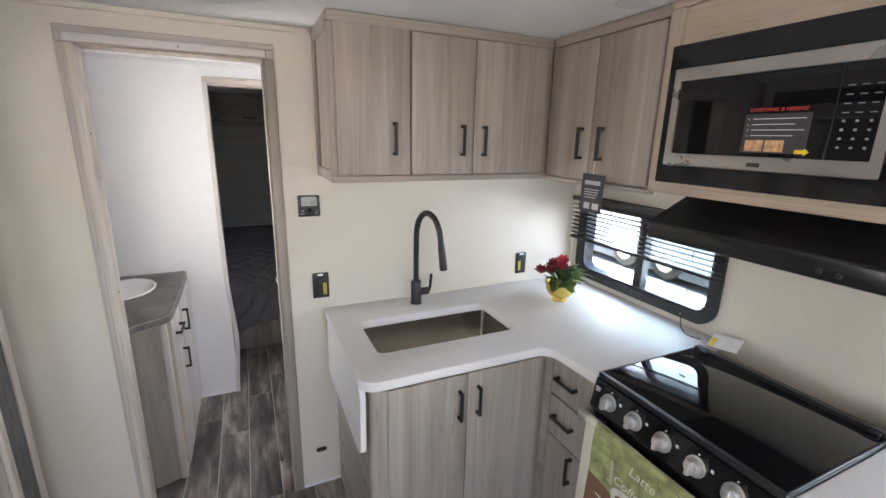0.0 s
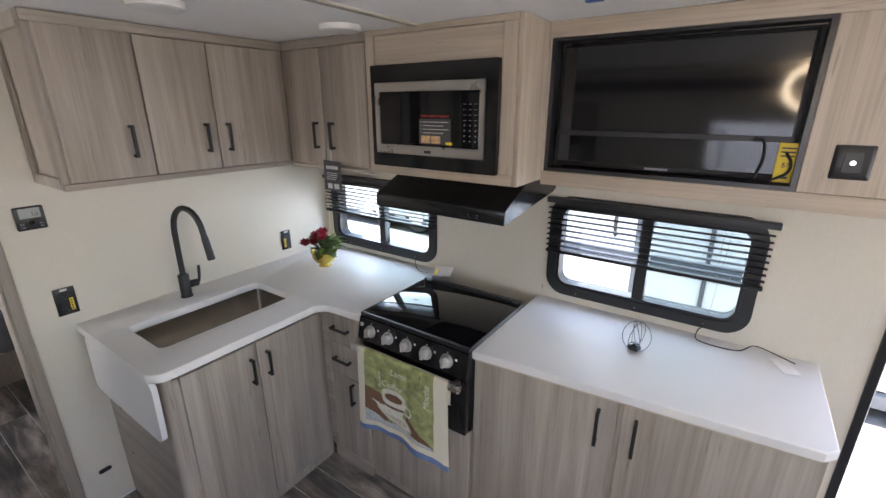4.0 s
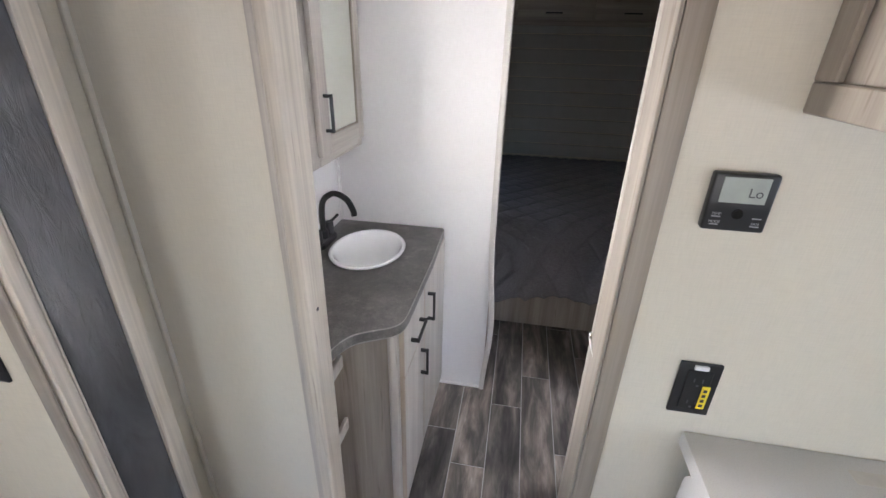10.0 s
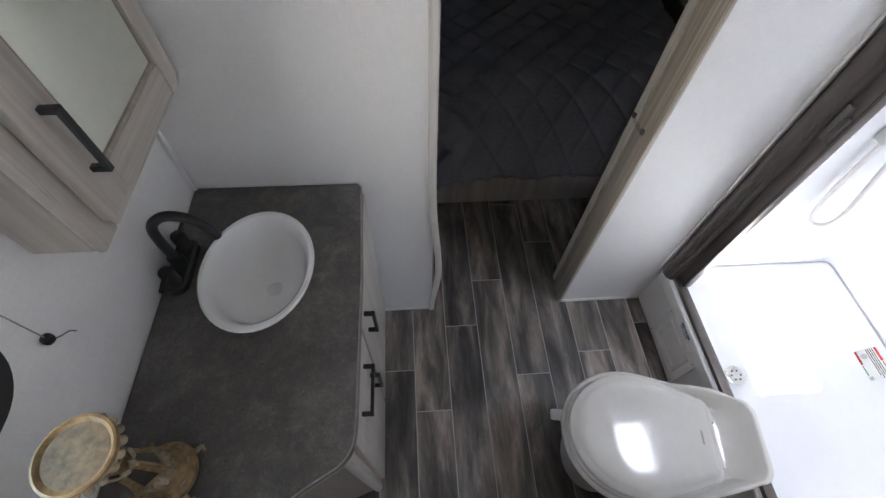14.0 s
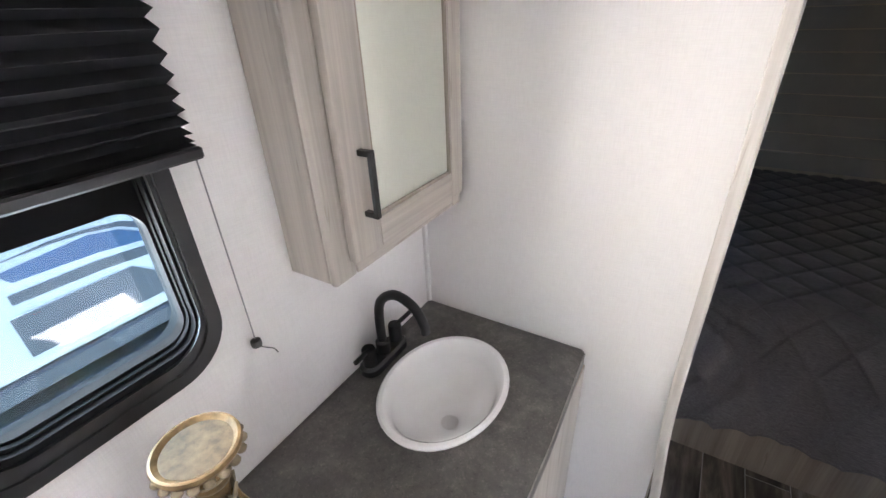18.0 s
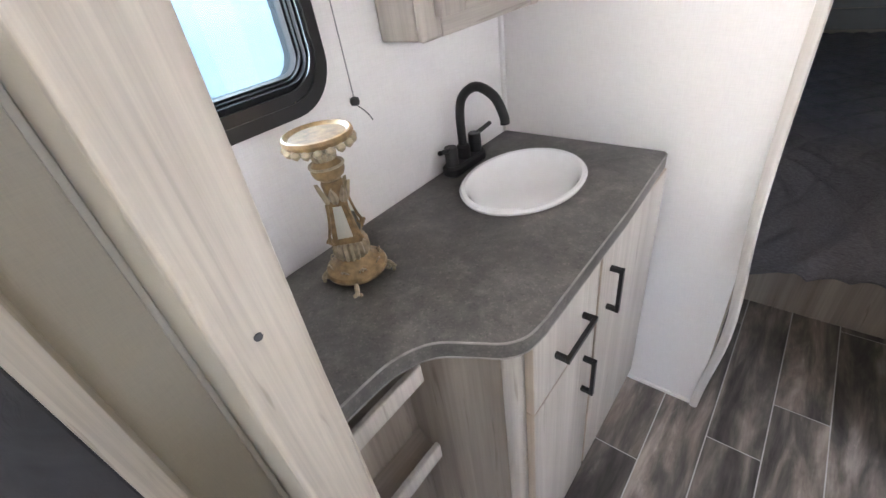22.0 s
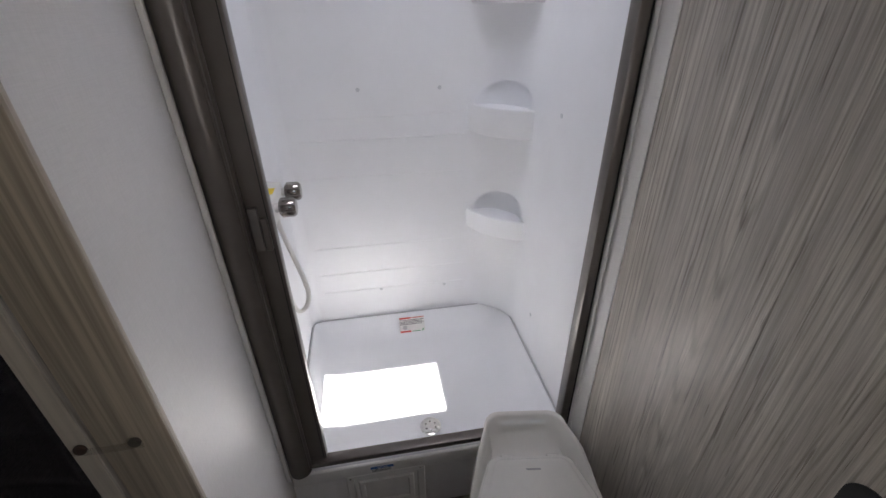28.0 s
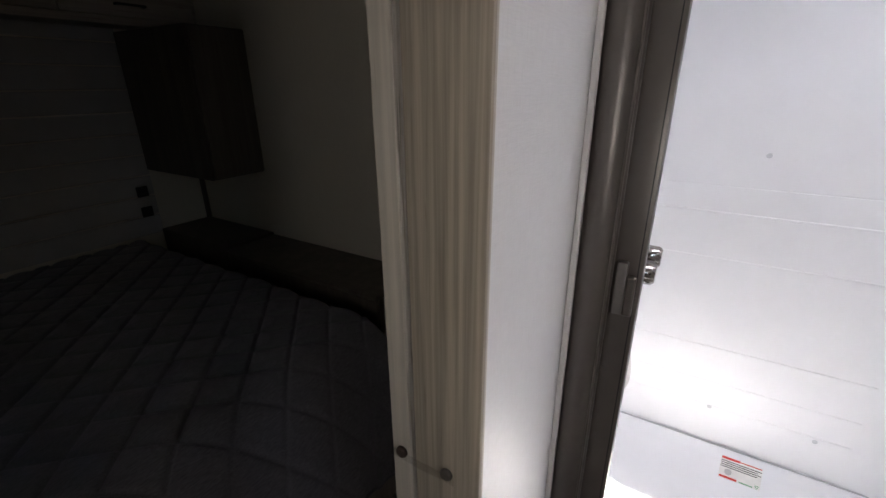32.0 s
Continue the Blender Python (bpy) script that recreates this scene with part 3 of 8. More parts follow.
setting("wall_left_bath", frame_loop([(0.061, -0.05), (YB, -0.05), (YB, 2.1), (0.061, 2.1)], [(BWIN[0], BWIN[2]), (BWIN[1], BWIN[2]), (BWIN[1], BWIN[3]), (BWIN[0], BWIN[3])], XL - 0.06, XL, "x"), LINEN_WHITE, "pale linen-print bathroom wall with window")
setting("wall_left_bedroom", wall_with_holes(YB + 0.001, YF, -0.05, 2.1, XL - 0.06, XL, "x", [UNSEEN_BEDWIN]), LINEN, "plain outer wall beside the bed")
setting("wall_bedroom", wall_with_holes(XL, XR, -0.05, 2.05, YB, YB + 0.06, "y", [(BD[0], BD[1], -0.05, BD[2])]), LINEN_WHITE, "pale linen-print wall with doorway to the bedroom")
setting("wall_head", wall_with_holes(XL - 0.06, XR + 0.06, -0.05, 2.15, YF, YF + 0.06, "y", []), LINEN, "head wall of the bedroom")
setting("wall_rear", wall_with_holes(-2.45, XR + 0.06, -0.05, 2.15, YR - 0.06, YR, "y", [(-1.25, 0.05, 0.95, 1.65)]), LINEN, "cream rear wall with an added, unseen window")
# slide-out on the left: its end wall, outer wall and ends
setting("wall_slide_outer", wall_with_holes(YR, -0.27, -0.05, 2.15, -2.50, -2.44, "x", [(-3.35, -1.85, 0.92, 1.62)]), LINEN, "slide-out outer wall with an added, unseen dinette window")
setting("wall_slide_panel", bx(-2.44, -0.277, -0.05, -1.619, -0.258, 1.795, 0), LINEN_TAN, "cream panel beside the refrigerator")
setting("wall_left_corner", join(bx(XL - 0.06, -0.2575, -0.05, -1.70, -0.0005, 2.1, 0), bx(XL - 0.06, 0, -0.05, XL - 0.0005, 0.06, 2.1, 0)), LINEN_TAN, "short wall behind the slide-out trim")
setting("wall_slide_header", bx(-1.70, YR, 1.80, -1.612, -0.1, 2.05, 0), LINEN_TAN, "fascia above the slide-out opening")
setting("ceiling_slide", bx(-2.5, YR, 1.7955, -1.612, -0.2775, 1.7995, 0), CEIL, "white slide-out ceiling", "ceiling")

# floor bed under the planks
setting("floor", join(bx(-2.5, YR, -0.06, XR + 0.06, YF, -0.0012, 0)), GROUT, "grey-brown plank vinyl floor with pale joints", "floor")

# ceilings: living space, bath with skylight well, bedroom
SKY = (0.07, 0.41, 0.165, 0.735)
def slab_with_hole(x0, y0, x1, y1, z0, z1, hole):
    a, b, c, d = hole
    return join(bx(x0, y0, z0, a, y1, z1, 0), bx(b, y0, z0, x1, y1, z1, 0), bx(a, y0, z0, b, c, z1, 0), bx(a, d, z0, b, y1, z1, 0))
setting("ceiling", bx(XL - 0.06, YR, CEIL_Z, XR + 0.06, 0.0, CEIL_Z + 0.06, 0), CEIL, "white kitchen ceiling panel", "ceiling")
def arch(bm):
    """Lowers the shower end of the ceiling, where the roof curves down."""
    for v in bm.verts:
        v.co.z -= 0.11 * max(0.0, v.co.x - 0.12)
    return bm


setting("ceiling_bath", bx(XL - 0.06, 0.06, 2.0, -0.06, YB, 2.06, 0), CEIL, "white bathroom ceiling", "ceiling")
setting("ceiling_shower", arch(slab_with_hole(-0.06, 0.06, XR + 0.06, YB, 2.0, 2.06, (SKY[0] - 0.006, SKY[1] + 0.006, SKY[2] - 0.006, SKY[3] + 0.006))), CEIL, "white sloping shower ceiling with skylight opening", "ceiling")
setting("ceiling_bedroom", bx(XL - 0.06, YB + 0.06, 2.03, XR + 0.06, YF, 2.09, 0), CEIL, "white bedroom ceiling", "ceiling")
setting("roof", slab_with_hole(-2.56, YR - 0.06, XR + 0.06, YF + 0.06, 2.15, 2.19, (0.141, 0.375, 0.228, 0.670)), WHITE, "white membrane roof", "roof")
well = thing("skylight", (0.24, 0.45, 2.0), "white framed shower skylight with clear pane", "skylight")
part("well", arch(solid([[(x, y, 2.0) for x, y in rrect(*(SKY[0], SKY[2], SKY[1], SKY[3]), 0.03)], [(x, y, 2.15 + 0.11 * max(0.0, x - 0.12)) for x, y in rrect(0.125, 0.222, 0.388, 0.680, 0.02)]], closed_ends=False)), WHITE, well, "white funnel-shaped well")
part("flange", arch(frame_loop(rrect(SKY[0] - 0.03, SKY[2] - 0.03, SKY[1] + 0.03, SKY[3] + 0.03, 0.04), rrect(SKY[0] + 0.002, SKY[2] + 0.002, SKY[1] - 0.002, SKY[3] - 0.002, 0.03), 1.995, 1.9995, "z")), WHITE, well)
pane = part("pane", bx(0.13, 0.22, 2.193, 0.39, 0.68, 2.197, 0), GLASS, well)
pane.visible_shadow = False

# casings, jambs and strips
casing = thing("door_1", ((KD[0] + KD[1]) / 2, 0, 0), "pale oak-print door casing between kitchen and bathroom", "door frame")
tagged(casing, kind="structure")
part("casing", bx(KD[0] - 0.048, -0.013, 0, KD[0] - 0.0295, -0.0005, 1.894, 0.004, 2), MED, casing, "greyer outer casing")
# right casing in darker wood than the left, carrying that side's shade
part("casing", bx(KD[1] + 0.0015, -0.013, 0, KD[1] + 0.039, -0.0005, 1.894, 0.004, 2), WOOD, casing, "outer casing toned darker on its dimmer side")
part("casing", bx(KD[0] - 0.048, -0.013, 1.9235, KD[1] + 0.039, -0.0005, 1.944, 0.003, 2), MED_X, casing, "greyer outer casing")
part("inner_casing", bx(KD[0] - 0.029, -0.018, 1.8945, KD[1] + 0.010, -0.0005, 1.923, 0.004, 2), TRIM_PALE_X, casing, "pale inner head casing")
pieces("casing", (bx(KD[0] - 0.048, -0.013, 1.8945, KD[0] - 0.0295, -0.0005, 1.923, 0.003, 2), bx(KD[1] + 0.0105, -0.013, 1.8945, KD[1] + 0.039, -0.0005, 1.923, 0.003, 2)), MED, casing)
part("screw", cyl((-1.052, -0.0175, 1.907), (-1.052, -0.0192, 1.907), 0.003, seg=10), INK, casing)
jb = bx(KD[0] - 0.029, -0.024, 0, KD[0], 0.050, 1.893, 0.007, 3)
for v in jb.verts:  # slightly out of plumb on the bathroom side
    if v.co.y > 0.02:
        v.co.y += 0.019 * (v.co.z - 0.95)
part("jamb", jb, TRIM, casing)
# right jamb's shade is in its oak; the left one stays pale
part("jamb", bx(KD[1] - 0.006, -0.014, 0, KD[1] + 0.001, 0.062, 1.893, 0.003, 2), TRIM_DARK, casing, "oak-print jamb toned darker for its shaded side")
part("head_jamb", bx(KD[0] + 0.0005, -0.016, 1.8855, KD[1] - 0.0065, 0.062, 1.8935, 0.002), TAN_H, casing, "tan underside of the door head")
for z in (0.35, 1.065, 1.62):
    part("screw", cyl((KD[0] - 0.0005, 0.008, z), (KD[0] + 0.0012, 0.008, z), 0.0042, seg=10), INK, casing)

casing2 = thing("door_2", ((BD[0] + BD[1]) / 2, YB, 0), "oak-print door casing between bathroom and bedroom", "door frame")
tagged(casing2, kind="structure")
# the thin casing beside the vanity bows away from the wall near its foot
bow = []
for k in range(33):
    z = 1.893 * k / 32
    d = 0.027 * math.exp(-((z - 0.38) / 0.25) ** 2)
    bow.append([(BD[0] - 0.019 + d, YB - 0.0015 - d, z), (BD[0] - 0.018 + d, YB - 0.008 - d, z), (BD[0] - 0.009 + d, YB - 0.012 - d, z), (BD[0] + 0.001 + d, YB - 0.011 - d, z), (BD[0] + 0.005 + d, YB - 0.006 - d, z), (BD[0] + 0.005 + d, YB + 0.004 - d, z), (BD[0] + 0.0012 + d, YB + 0.004 - d, z), (BD[0] + 0.0008 + d, YB - 0.0015 - d, z)])
part("casing", solid(bow), TRIM_PALE, casing2, "pale thin casing bowing off the wall near its foot")
# dark oak puts the gap's shade behind the bowed casing
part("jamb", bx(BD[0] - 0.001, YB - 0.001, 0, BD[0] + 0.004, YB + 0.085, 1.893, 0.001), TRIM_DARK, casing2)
part("casing", bx(BD[0] - 0.018, YB - 0.010, 1.8945, BD[1] + 0.016, YB - 0.0005, 1.927, 0.004, 2), TRIM_X, casing2)
part("casing", bx(BD[1] + 0.0065, YB - 0.007, 0, BD[1] + 0.015, YB - 0.0005, 1.894, 0.003, 2), TRIM, casing2)
part("jamb", bx(BD[1] - 0.003, YB - 0.010, 0, BD[1] + 0.006, YB + 0.085, 1.893, 0.004, 2), TRIM_GRAIN, casing2, "oak-print jamb with fine dark streaks")
part("head_jamb", bx(BD[0] + 0.005, YB, 1.881, BD[1] - 0.0035, YB + 0.085, 1.8935, 0.002), TRIM_X, casing2)

slide_trim = thing("slide_trim", (XL, -0.15, 0), "pale oak-print strips framing a charcoal slide-out strip", "trim")
tagged(slide_trim, kind="structure")
FX = -1.605  # face of the slide-out flange
part("strip", bx(-1.699, -0.1555, 0, FX, -0.119, 1.764, 0.004, 2), TRIM, slide_trim)
part("charcoal_strip", bx(-1.699, -0.2535, 0, FX - 0.004, -0.156, 1.776, 0.003), DARK_STRIP, slide_trim, "charcoal wood-grain strip")
part("strip", bx(-1.699, -0.2575, 0, FX, -0.254, 1.778, 0.002), TRIM, slide_trim)
part("strip", bx(-1.6185, -0.279, 0, FX, -0.258, 1.778, 0.004, 2), TRIM, slide_trim)
# faces turned from the light: their shade is put into the darker oak
part("edge_strip", bx(-1.647, -0.284, 0, -1.6195, -0.2775, 1.764, 0.003, 2), TRIM_DARK, slide_trim, "edge strip toned darker for its shaded face")
part("panel_top_strip", bx(-2.43, -0.283, 1.7645, -1.6195, -0.2775, 1.783, 0.002), TRIM_DARK, slide_trim)
part("corner_tile", bx(-1.611, -0.279, 1.782, FX + 0.014, -0.222, 1.852, 0.002), TRIM, slide_trim, "pale square block")
part("charcoal_corner", bx(-1.611, -0.2215, 1.779, FX + 0.012, -0.135, 1.935, 0.002), DARK_STRIP, slide_trim, "charcoal wood-grain corner")
part("charcoal_corner", bx(-1.611, -0.279, 1.8525, FX + 0.012, -0.222, 1.935, 0.002), DARK_STRIP, slide_trim)
part("corner_block", bx(-1.699, -0.1345, 1.770, FX + 0.014, -0.092, 2.011, 0.003), TRIM, slide_trim)
part("header_strip", bx(-1.611, YR + 0.01, 1.784, FX + 0.016, -0.283, 1.856, 0.004, 2), TRIM, slide_trim)
part("header_charcoal", bx(-1.611, YR + 0.01, 1.8565, FX + 0.010, -0.283, 1.935, 0.002), DARK_STRIP, slide_trim)
part("header_strip", bx(-1.611, YR + 0.01, 1.9355, FX + 0.014, -0.135, 2.011, 0.003), TRIM, slide_trim)
part("corner_bead", bx(-1.7005, -0.012, 0, -1.690, -0.0005, 1.99, 0.003, 2), LINEN, slide_trim, "linen-print corner bead")

setting("trim_ceiling", join(bx(-1.6895, -0.012, 1.992, -0.625, -0.0005, 2.011, 0.002), bx(-0.35, -1.115, 2.006, 0.24, -1.080, 2.0115, 0.001)), LINEN, "narrow ceiling trim strips", "trim")
setting("trim_ceiling_seam", bx(-0.34, -1.108, 2.0045, 0.24, -1.088, 2.006, 0), TRIM_DARK, "ceiling seam strip", "trim")
setting("baseboard_bath", join(bx(-1.262, YB - 0.008, 0, BD[0] - 0.016, YB - 0.0005, 0.014, 0.002), bx(BD[1] + 0.016, YB - 0.008, 0, -0.082, YB - 0.0005, 0.014, 0.002)), WHITE, "white quarter-round floor trim", "trim")
setting("baseboard_kitchen", bx(KD[1] + 0.04, -0.008, 0, -0.58, -0.0005, 0.016, 0.002), WHITE, "white floor trim below the sink wall", "trim")
setting("trim_bath_corner", bx(XL + 0.0005, YB - 0.014, 0.846, XL + 0.012, YB - 0.0005, 1.99, 0.002), WHITE, "white corner trim behind the vanity", "trim")
setting("trim_bath_ceiling", join(bx(XL, YB - 0.012, 1.984, 0.62, YB - 0.0005, 1.9995, 0.002)), LINEN_WHITE, "pale ceiling trim", "trim")

# ---------------------------------------------------------------- kitchen


def slab_hole(outer, inner, z0, z1, b=0.003):
    """A slab with a hole, its upper edges rounded."""
    def off(poly, d):
        n, out = len(poly), []
        for i in range(n):
            a, p, c = (Vector(poly[j % n]) for j in (i - 1, i, i + 1))
            e1, e2 = (p - a).normalized(), (c - p).normalized()
            w = Vector((-e1.y, e1.x)) + Vector((-e2.y, e2.x))
            w = w / max(0.35, w.dot(Vector((-e1.y, e1.x))))
            out.append(tuple(p + w * d))
        return out

    bm = bmesh.new()
    tops, bots = [], []
    for poly, s in ((outer, 1), (inner, -1)):
        rows = [[bm.verts.new((x, y, z)) for x, y in off(poly, s * d)] for d, z in ((0, z0), (0, z1 - b), (b * 0.3, z1 - b * 0.3), (b, z1))]
        n = len(poly)
        for a, c in zip(rows, rows[1:]):
            for i in range(n):
                bm.faces.new((a[i], a[(i + 1) % n], c[(i + 1) % n], c[i]))
        for row, store in ((rows[0], bots), (rows[-1], tops)):
            store += [bm.edges.get((row[i], row[(i + 1) % n])) for i in range(n)]
    for es in (tops, bots):
        bmesh.ops.triangle_fill(bm, edges=es, use_beauty=True)
    bmesh.ops.recalc_face_normals(bm, faces=bm.faces)
    return bm


def arc(cx, cy, r, a0, a1, n=8):
    return [(cx + r * math.cos(radians(a0 + (a1 - a0) * k / n)), cy + r * math.sin(radians(a0 + (a1 - a0) * k / n))) for k in range(n + 1)]


# worktops
outer = [(XR - 0.001, -0.001), (-0.620, -0.001)] + arc(-0.560, -0.605, 0.06, 180, 270) + arc(0.022, -0.725, 0.06, 90, 0) + [(0.094, -0.889), (XR - 0.001, -0.889)]
hole = rrect(-0.514, -0.492, 0.062, -0.203, 0.03)
wt = thing("worktop", (0.0, -0.4, 0.868), "white solid-surface L-shaped worktop with sink cut-out", "countertop")
part("slab", slab_hole(outer, hole, 0.868, 0.900), TOP, wt)
pieces("edge_support", (bx(-0.545, -0.655, 0.8615, 0.020, -0.632, 0.8675, 0.001), bx(0.094, -0.886, 0.8615, 0.118, -0.735, 0.8675, 0.001)), TAN_H, wt, "tan strip under the front edge")
TURN = Matrix.Translation((0.12, -1.432, 0)) @ Matrix.Rotation(radians(5.5), 4, "Z") @ Matrix.Translation((-0.12, 1.432, 0))
edge = (TURN @ Vector((0.12, -2.462, 0))).to_2d()
wt2 = thing("worktop", (0.42, -1.95, 0.868), "white solid-surface worktop beside the cooker", "countertop")
part("slab", prism([(XR - 0.001, -1.432), (0.12, -1.432), (edge.x - 0.003, edge.y + 0.03), (edge.x + 0.03, edge.y), (XR - 0.001, edge.y)], 0.868, 0.900, 0.003), TOP, wt2)
part("edge_support", moved(bx(0.124, -2.43, 0.8615, 0.148, -1.436, 0.8675, 0.001), TURN), TAN_H, wt2, "tan strip under the front edge")

# sink
sink = thing("kitchen_sink", (-0.23, -0.34, 0.70), "brushed stainless undermount single-bowl sink", "sink")
def sink_loop(i, z, r):
    return [(x, y, z) for x, y in rrect(-0.526 + i, -0.504 + i, 0.074 - i, -0.191 - i, r)]
part("bowl", solid([sink_loop(-0.004, 0.866, 0.02), sink_loop(0.009, 0.867, 0.018), sink_loop(0.0105, 0.865, 0.017), sink_loop(0.012, 0.715, 0.015), sink_loop(0.0145, 0.706, 0.014), sink_loop(0.021, 0.701, 0.012), sink_loop(0.12, 0.696, 0.01), sink_loop(0.12, 0.690, 0.01), sink_loop(0.016, 0.694, 0.012), sink_loop(0.006, 0.72, 0.015), sink_loop(0.004, 0.855, 0.016)], ring=True), STEEL_X, sink, smooth=30)
part("bowl_floor", bx(-0.407, -0.385, 0.690, -0.045, -0.310, 0.6962, 0.0), STEEL_X, sink)
# strips of brighter metal added along the folds imitate their glint
pieces("corner_seam", [cyl((x, y, 0.712), (x, y, 0.864), 0.0045, seg=10) for x, y in ((-0.5105, -0.4885), (0.0585, -0.4885), (-0.5105, -0.2065), (0.0585, -0.2065))], SATIN_KNOB, sink, "bright strip added for the glint on a folded corner")
pieces("floor_seam", [bx(-0.506, -0.2095, 0.6995, 0.054, -0.2045, 0.7065, 0.002), bx(0.0555, -0.484, 0.6995, 0.0605, -0.211, 0.7065, 0.002)], SATIN_KNOB, sink)
part("drain", lathe([(0.0, 0), (0.04, 0), (0.043, 0.003), (0.03, 0.004), (0.0, 0.002)], (-0.226, -0.348, 0.6965)), CHROME, sink, "steel drain cup")

# faucet
tap = thing("kitchen_faucet", (-0.225, -0.092, 0.90), "matte black pull-down gooseneck kitchen faucet", "faucet")
part("base", lathe([(0.026, 0), (0.026, 0.004), (0.023, 0.006), (0.023, 0.105), (0.021, 0.108), (0.0, 0.108)], (-0.225, -0.092, 0.90)), BLACK, tap)
neck = [(-0.225, -0.092, 1.005), (-0.225, -0.092, 1.15), (-0.223, -0.095, 1.245), (-0.216, -0.118, 1.298), (-0.204, -0.160, 1.323), (-0.190, -0.205, 1.308), (-0.179, -0.232, 1.262), (-0.172, -0.242, 1.195)]
part("spout", tube(spline(neck, 6), 0.0125, 14), BLACK, tap)
part("spray_head", cyl((-0.1725, -0.2415, 1.200), (-0.163, -0.252, 1.095), 0.0145, 0.0165, 18, 0.002), BLACK, tap)
part("side_body", cyl((-0.215, -0.094, 0.955), (-0.168, -0.100, 0.955), 0.017, seg=18, b=0.002), BLACK, tap)
part("lever", tube([(-0.165, -0.100, 0.955), (-0.160, -0.103, 0.985), (-0.157, -0.106, 1.035)], 0.0065, 10), BLACK, tap)


def door(parent, name, lo, hi, material, label=""):
    """A slab cabinet front."""
    return part(name, bx(*lo, *hi, 0.0025, 2), material, parent, label)


def slab_y(parent, x0, x1, z0, z1, y, mat, hx=None, hz=(0, 0), name="door"):
    d = door(parent, name, (x0, y, z0), (x1, y - 0.018, z1), mat)
    if hx is not None:
        pull(d, (hx, y - 0.018, hz[0]), (hx, y - 0.018, hz[1]), (0, -0.024, 0))
    return d


def slab_x(parent, y0, y1, z0, z1, x, mat, h=None, name="door", s=-1):
    d = door(parent, name, (x, y0, z0), (x + s * 0.018, y1, z1), mat)
    if h:
        (ya, za), (yb, zb) = h
        pull(d, (x + s * 0.018, ya, za), (x + s * 0.018, yb, zb), (s * 0.024, 0, 0))
    return d


# wall cabinet over the sink
wc = thing("wall_cabinet", (-0.2, -0.17, 1.49), "grey-brown oak-print wall cabinet over the sink", "cabinet", "kitchen wall cabinets")
part("body", bx(-0.607, -0.302, 1.488, XR - 0.002, -0.001, 1.996, 0.002), WOOD, wc)
part("bottom_rail", bx(-0.617, -0.325, 1.474, 0.262, -0.284, 1.496, 0.003, 2), WOOD_X, wc)
part("top_rail", bx(-0.617, -0.325, 1.976, 0.262, -0.284, 2.010, 0.003, 2), WOOD_X, wc)
pieces("face_frame", (bx(-0.617, -0.317, 1.4965, -0.588, -0.284, 1.9755, 0.002), bx(-0.365, -0.317, 1.4965, -0.320, -0.303, 1.9755, 0.001), bx(-0.11, -0.317, 1.4965, -0.08, -0.303, 1.9755, 0.001), bx(0.19, -0.317, 1.4965, 0.262, -0.303, 1.9755, 0.001)), WOOD, wc)
pieces("end_frame", (bx(-0.617, -0.2835, 1.4745, -0.607, -0.001, 1.513, 0.002), bx(-0.617, -0.2835, 1.965, -0.607, -0.001, 2.01, 0.002), bx(-0.617, -0.045, 1.5135, -0.607, -0.001, 1.9645, 0.002)), WOOD, wc, "raised frame round the end panel")
slab_y(wc, -0.599, -0.343, 1.499, 1.975, -0.318, WOOD, -0.402, (1.573, 1.673))
slab_y(wc, -0.337, -0.093, 1.499, 1.972, -0.318, WOOD, -0.140, (1.572, 1.672))
slab_y(wc, -0.089, 0.222, 1.499, 1.972, -0.318, WOOD, -0.051, (1.571, 1.671))

# wall cabinet beside the microwave
wc2 = thing("wall_cabinet", (0.5, -0.6, 1.49), "grey-brown oak-print two-door wall cabinet beside the microwave", "cabinet", "kitchen wall cabinets")
part("body", bx(0.2635, -0.852, 1.488, XR - 0.002, -0.3185, 1.996, 0.002), WOOD, wc2)
part("bottom_rail", bx(0.2490, -0.852, 1.474, 0.28, -0.338, 1.4875, 0.002), WOOD_H, wc2)
part("top_rail", bx(0.2490, -0.852, 1.976, 0.263, -0.338, 2.010, 0.002), WOOD_H, wc2)
slab_x(wc2, -0.584, -0.345, 1.497, 1.970, 0.263, WOOD, ((-0.546, 1.570), (-0.546, 1.672)))
slab_x(wc2, -0.846, -0.588, 1.497, 1.970, 0.263, WOOD, ((-0.646, 1.570), (-0.646, 1.672)))

# microwave cabinet
mc = thing("microwave_cabinet", (0.5, -1.18, 1.49), "pale oak-print cabinet holding the microwave", "cabinet", "kitchen wall cabinets")
part("side_panel", bx(0.2460, -1.510, 1.485, XR - 0.002, -1.492, 2.010, 0.003, 2), TAN, mc)
part("side_panel", bx(0.2640, -0.870, 1.485, XR - 0.002, -0.853, 2.010, 0.002), TAN, mc)
pieces("face_frame", (bx(0.2455, -0.893, 1.5225, 0.265, -0.853, 1.99, 0.002), bx(0.2455, -1.4915, 1.5225, 0.265, -1.440, 1.99, 0.002)), TAN, mc)
part("bottom_rail", bx(0.2455, -1.4915, 1.485, 0.265, -0.853, 1.522, 0.002), TAN_H, mc)
part("top_panel", bx(0.256, -1.4395, 1.888, 0.270, -0.8935, 1.99, 0.002), TAN_H, mc)
part("top_rail", bx(0.2455, -1.4915, 1.9905, 0.265, -0.853, 2.0105, 0.002), TAN_H, mc)
part("floor_panel", bx(0.2655, -1.4915, 1.485, XR - 0.002, -0.8705, 1.505, 0.001), TAN_H, mc)

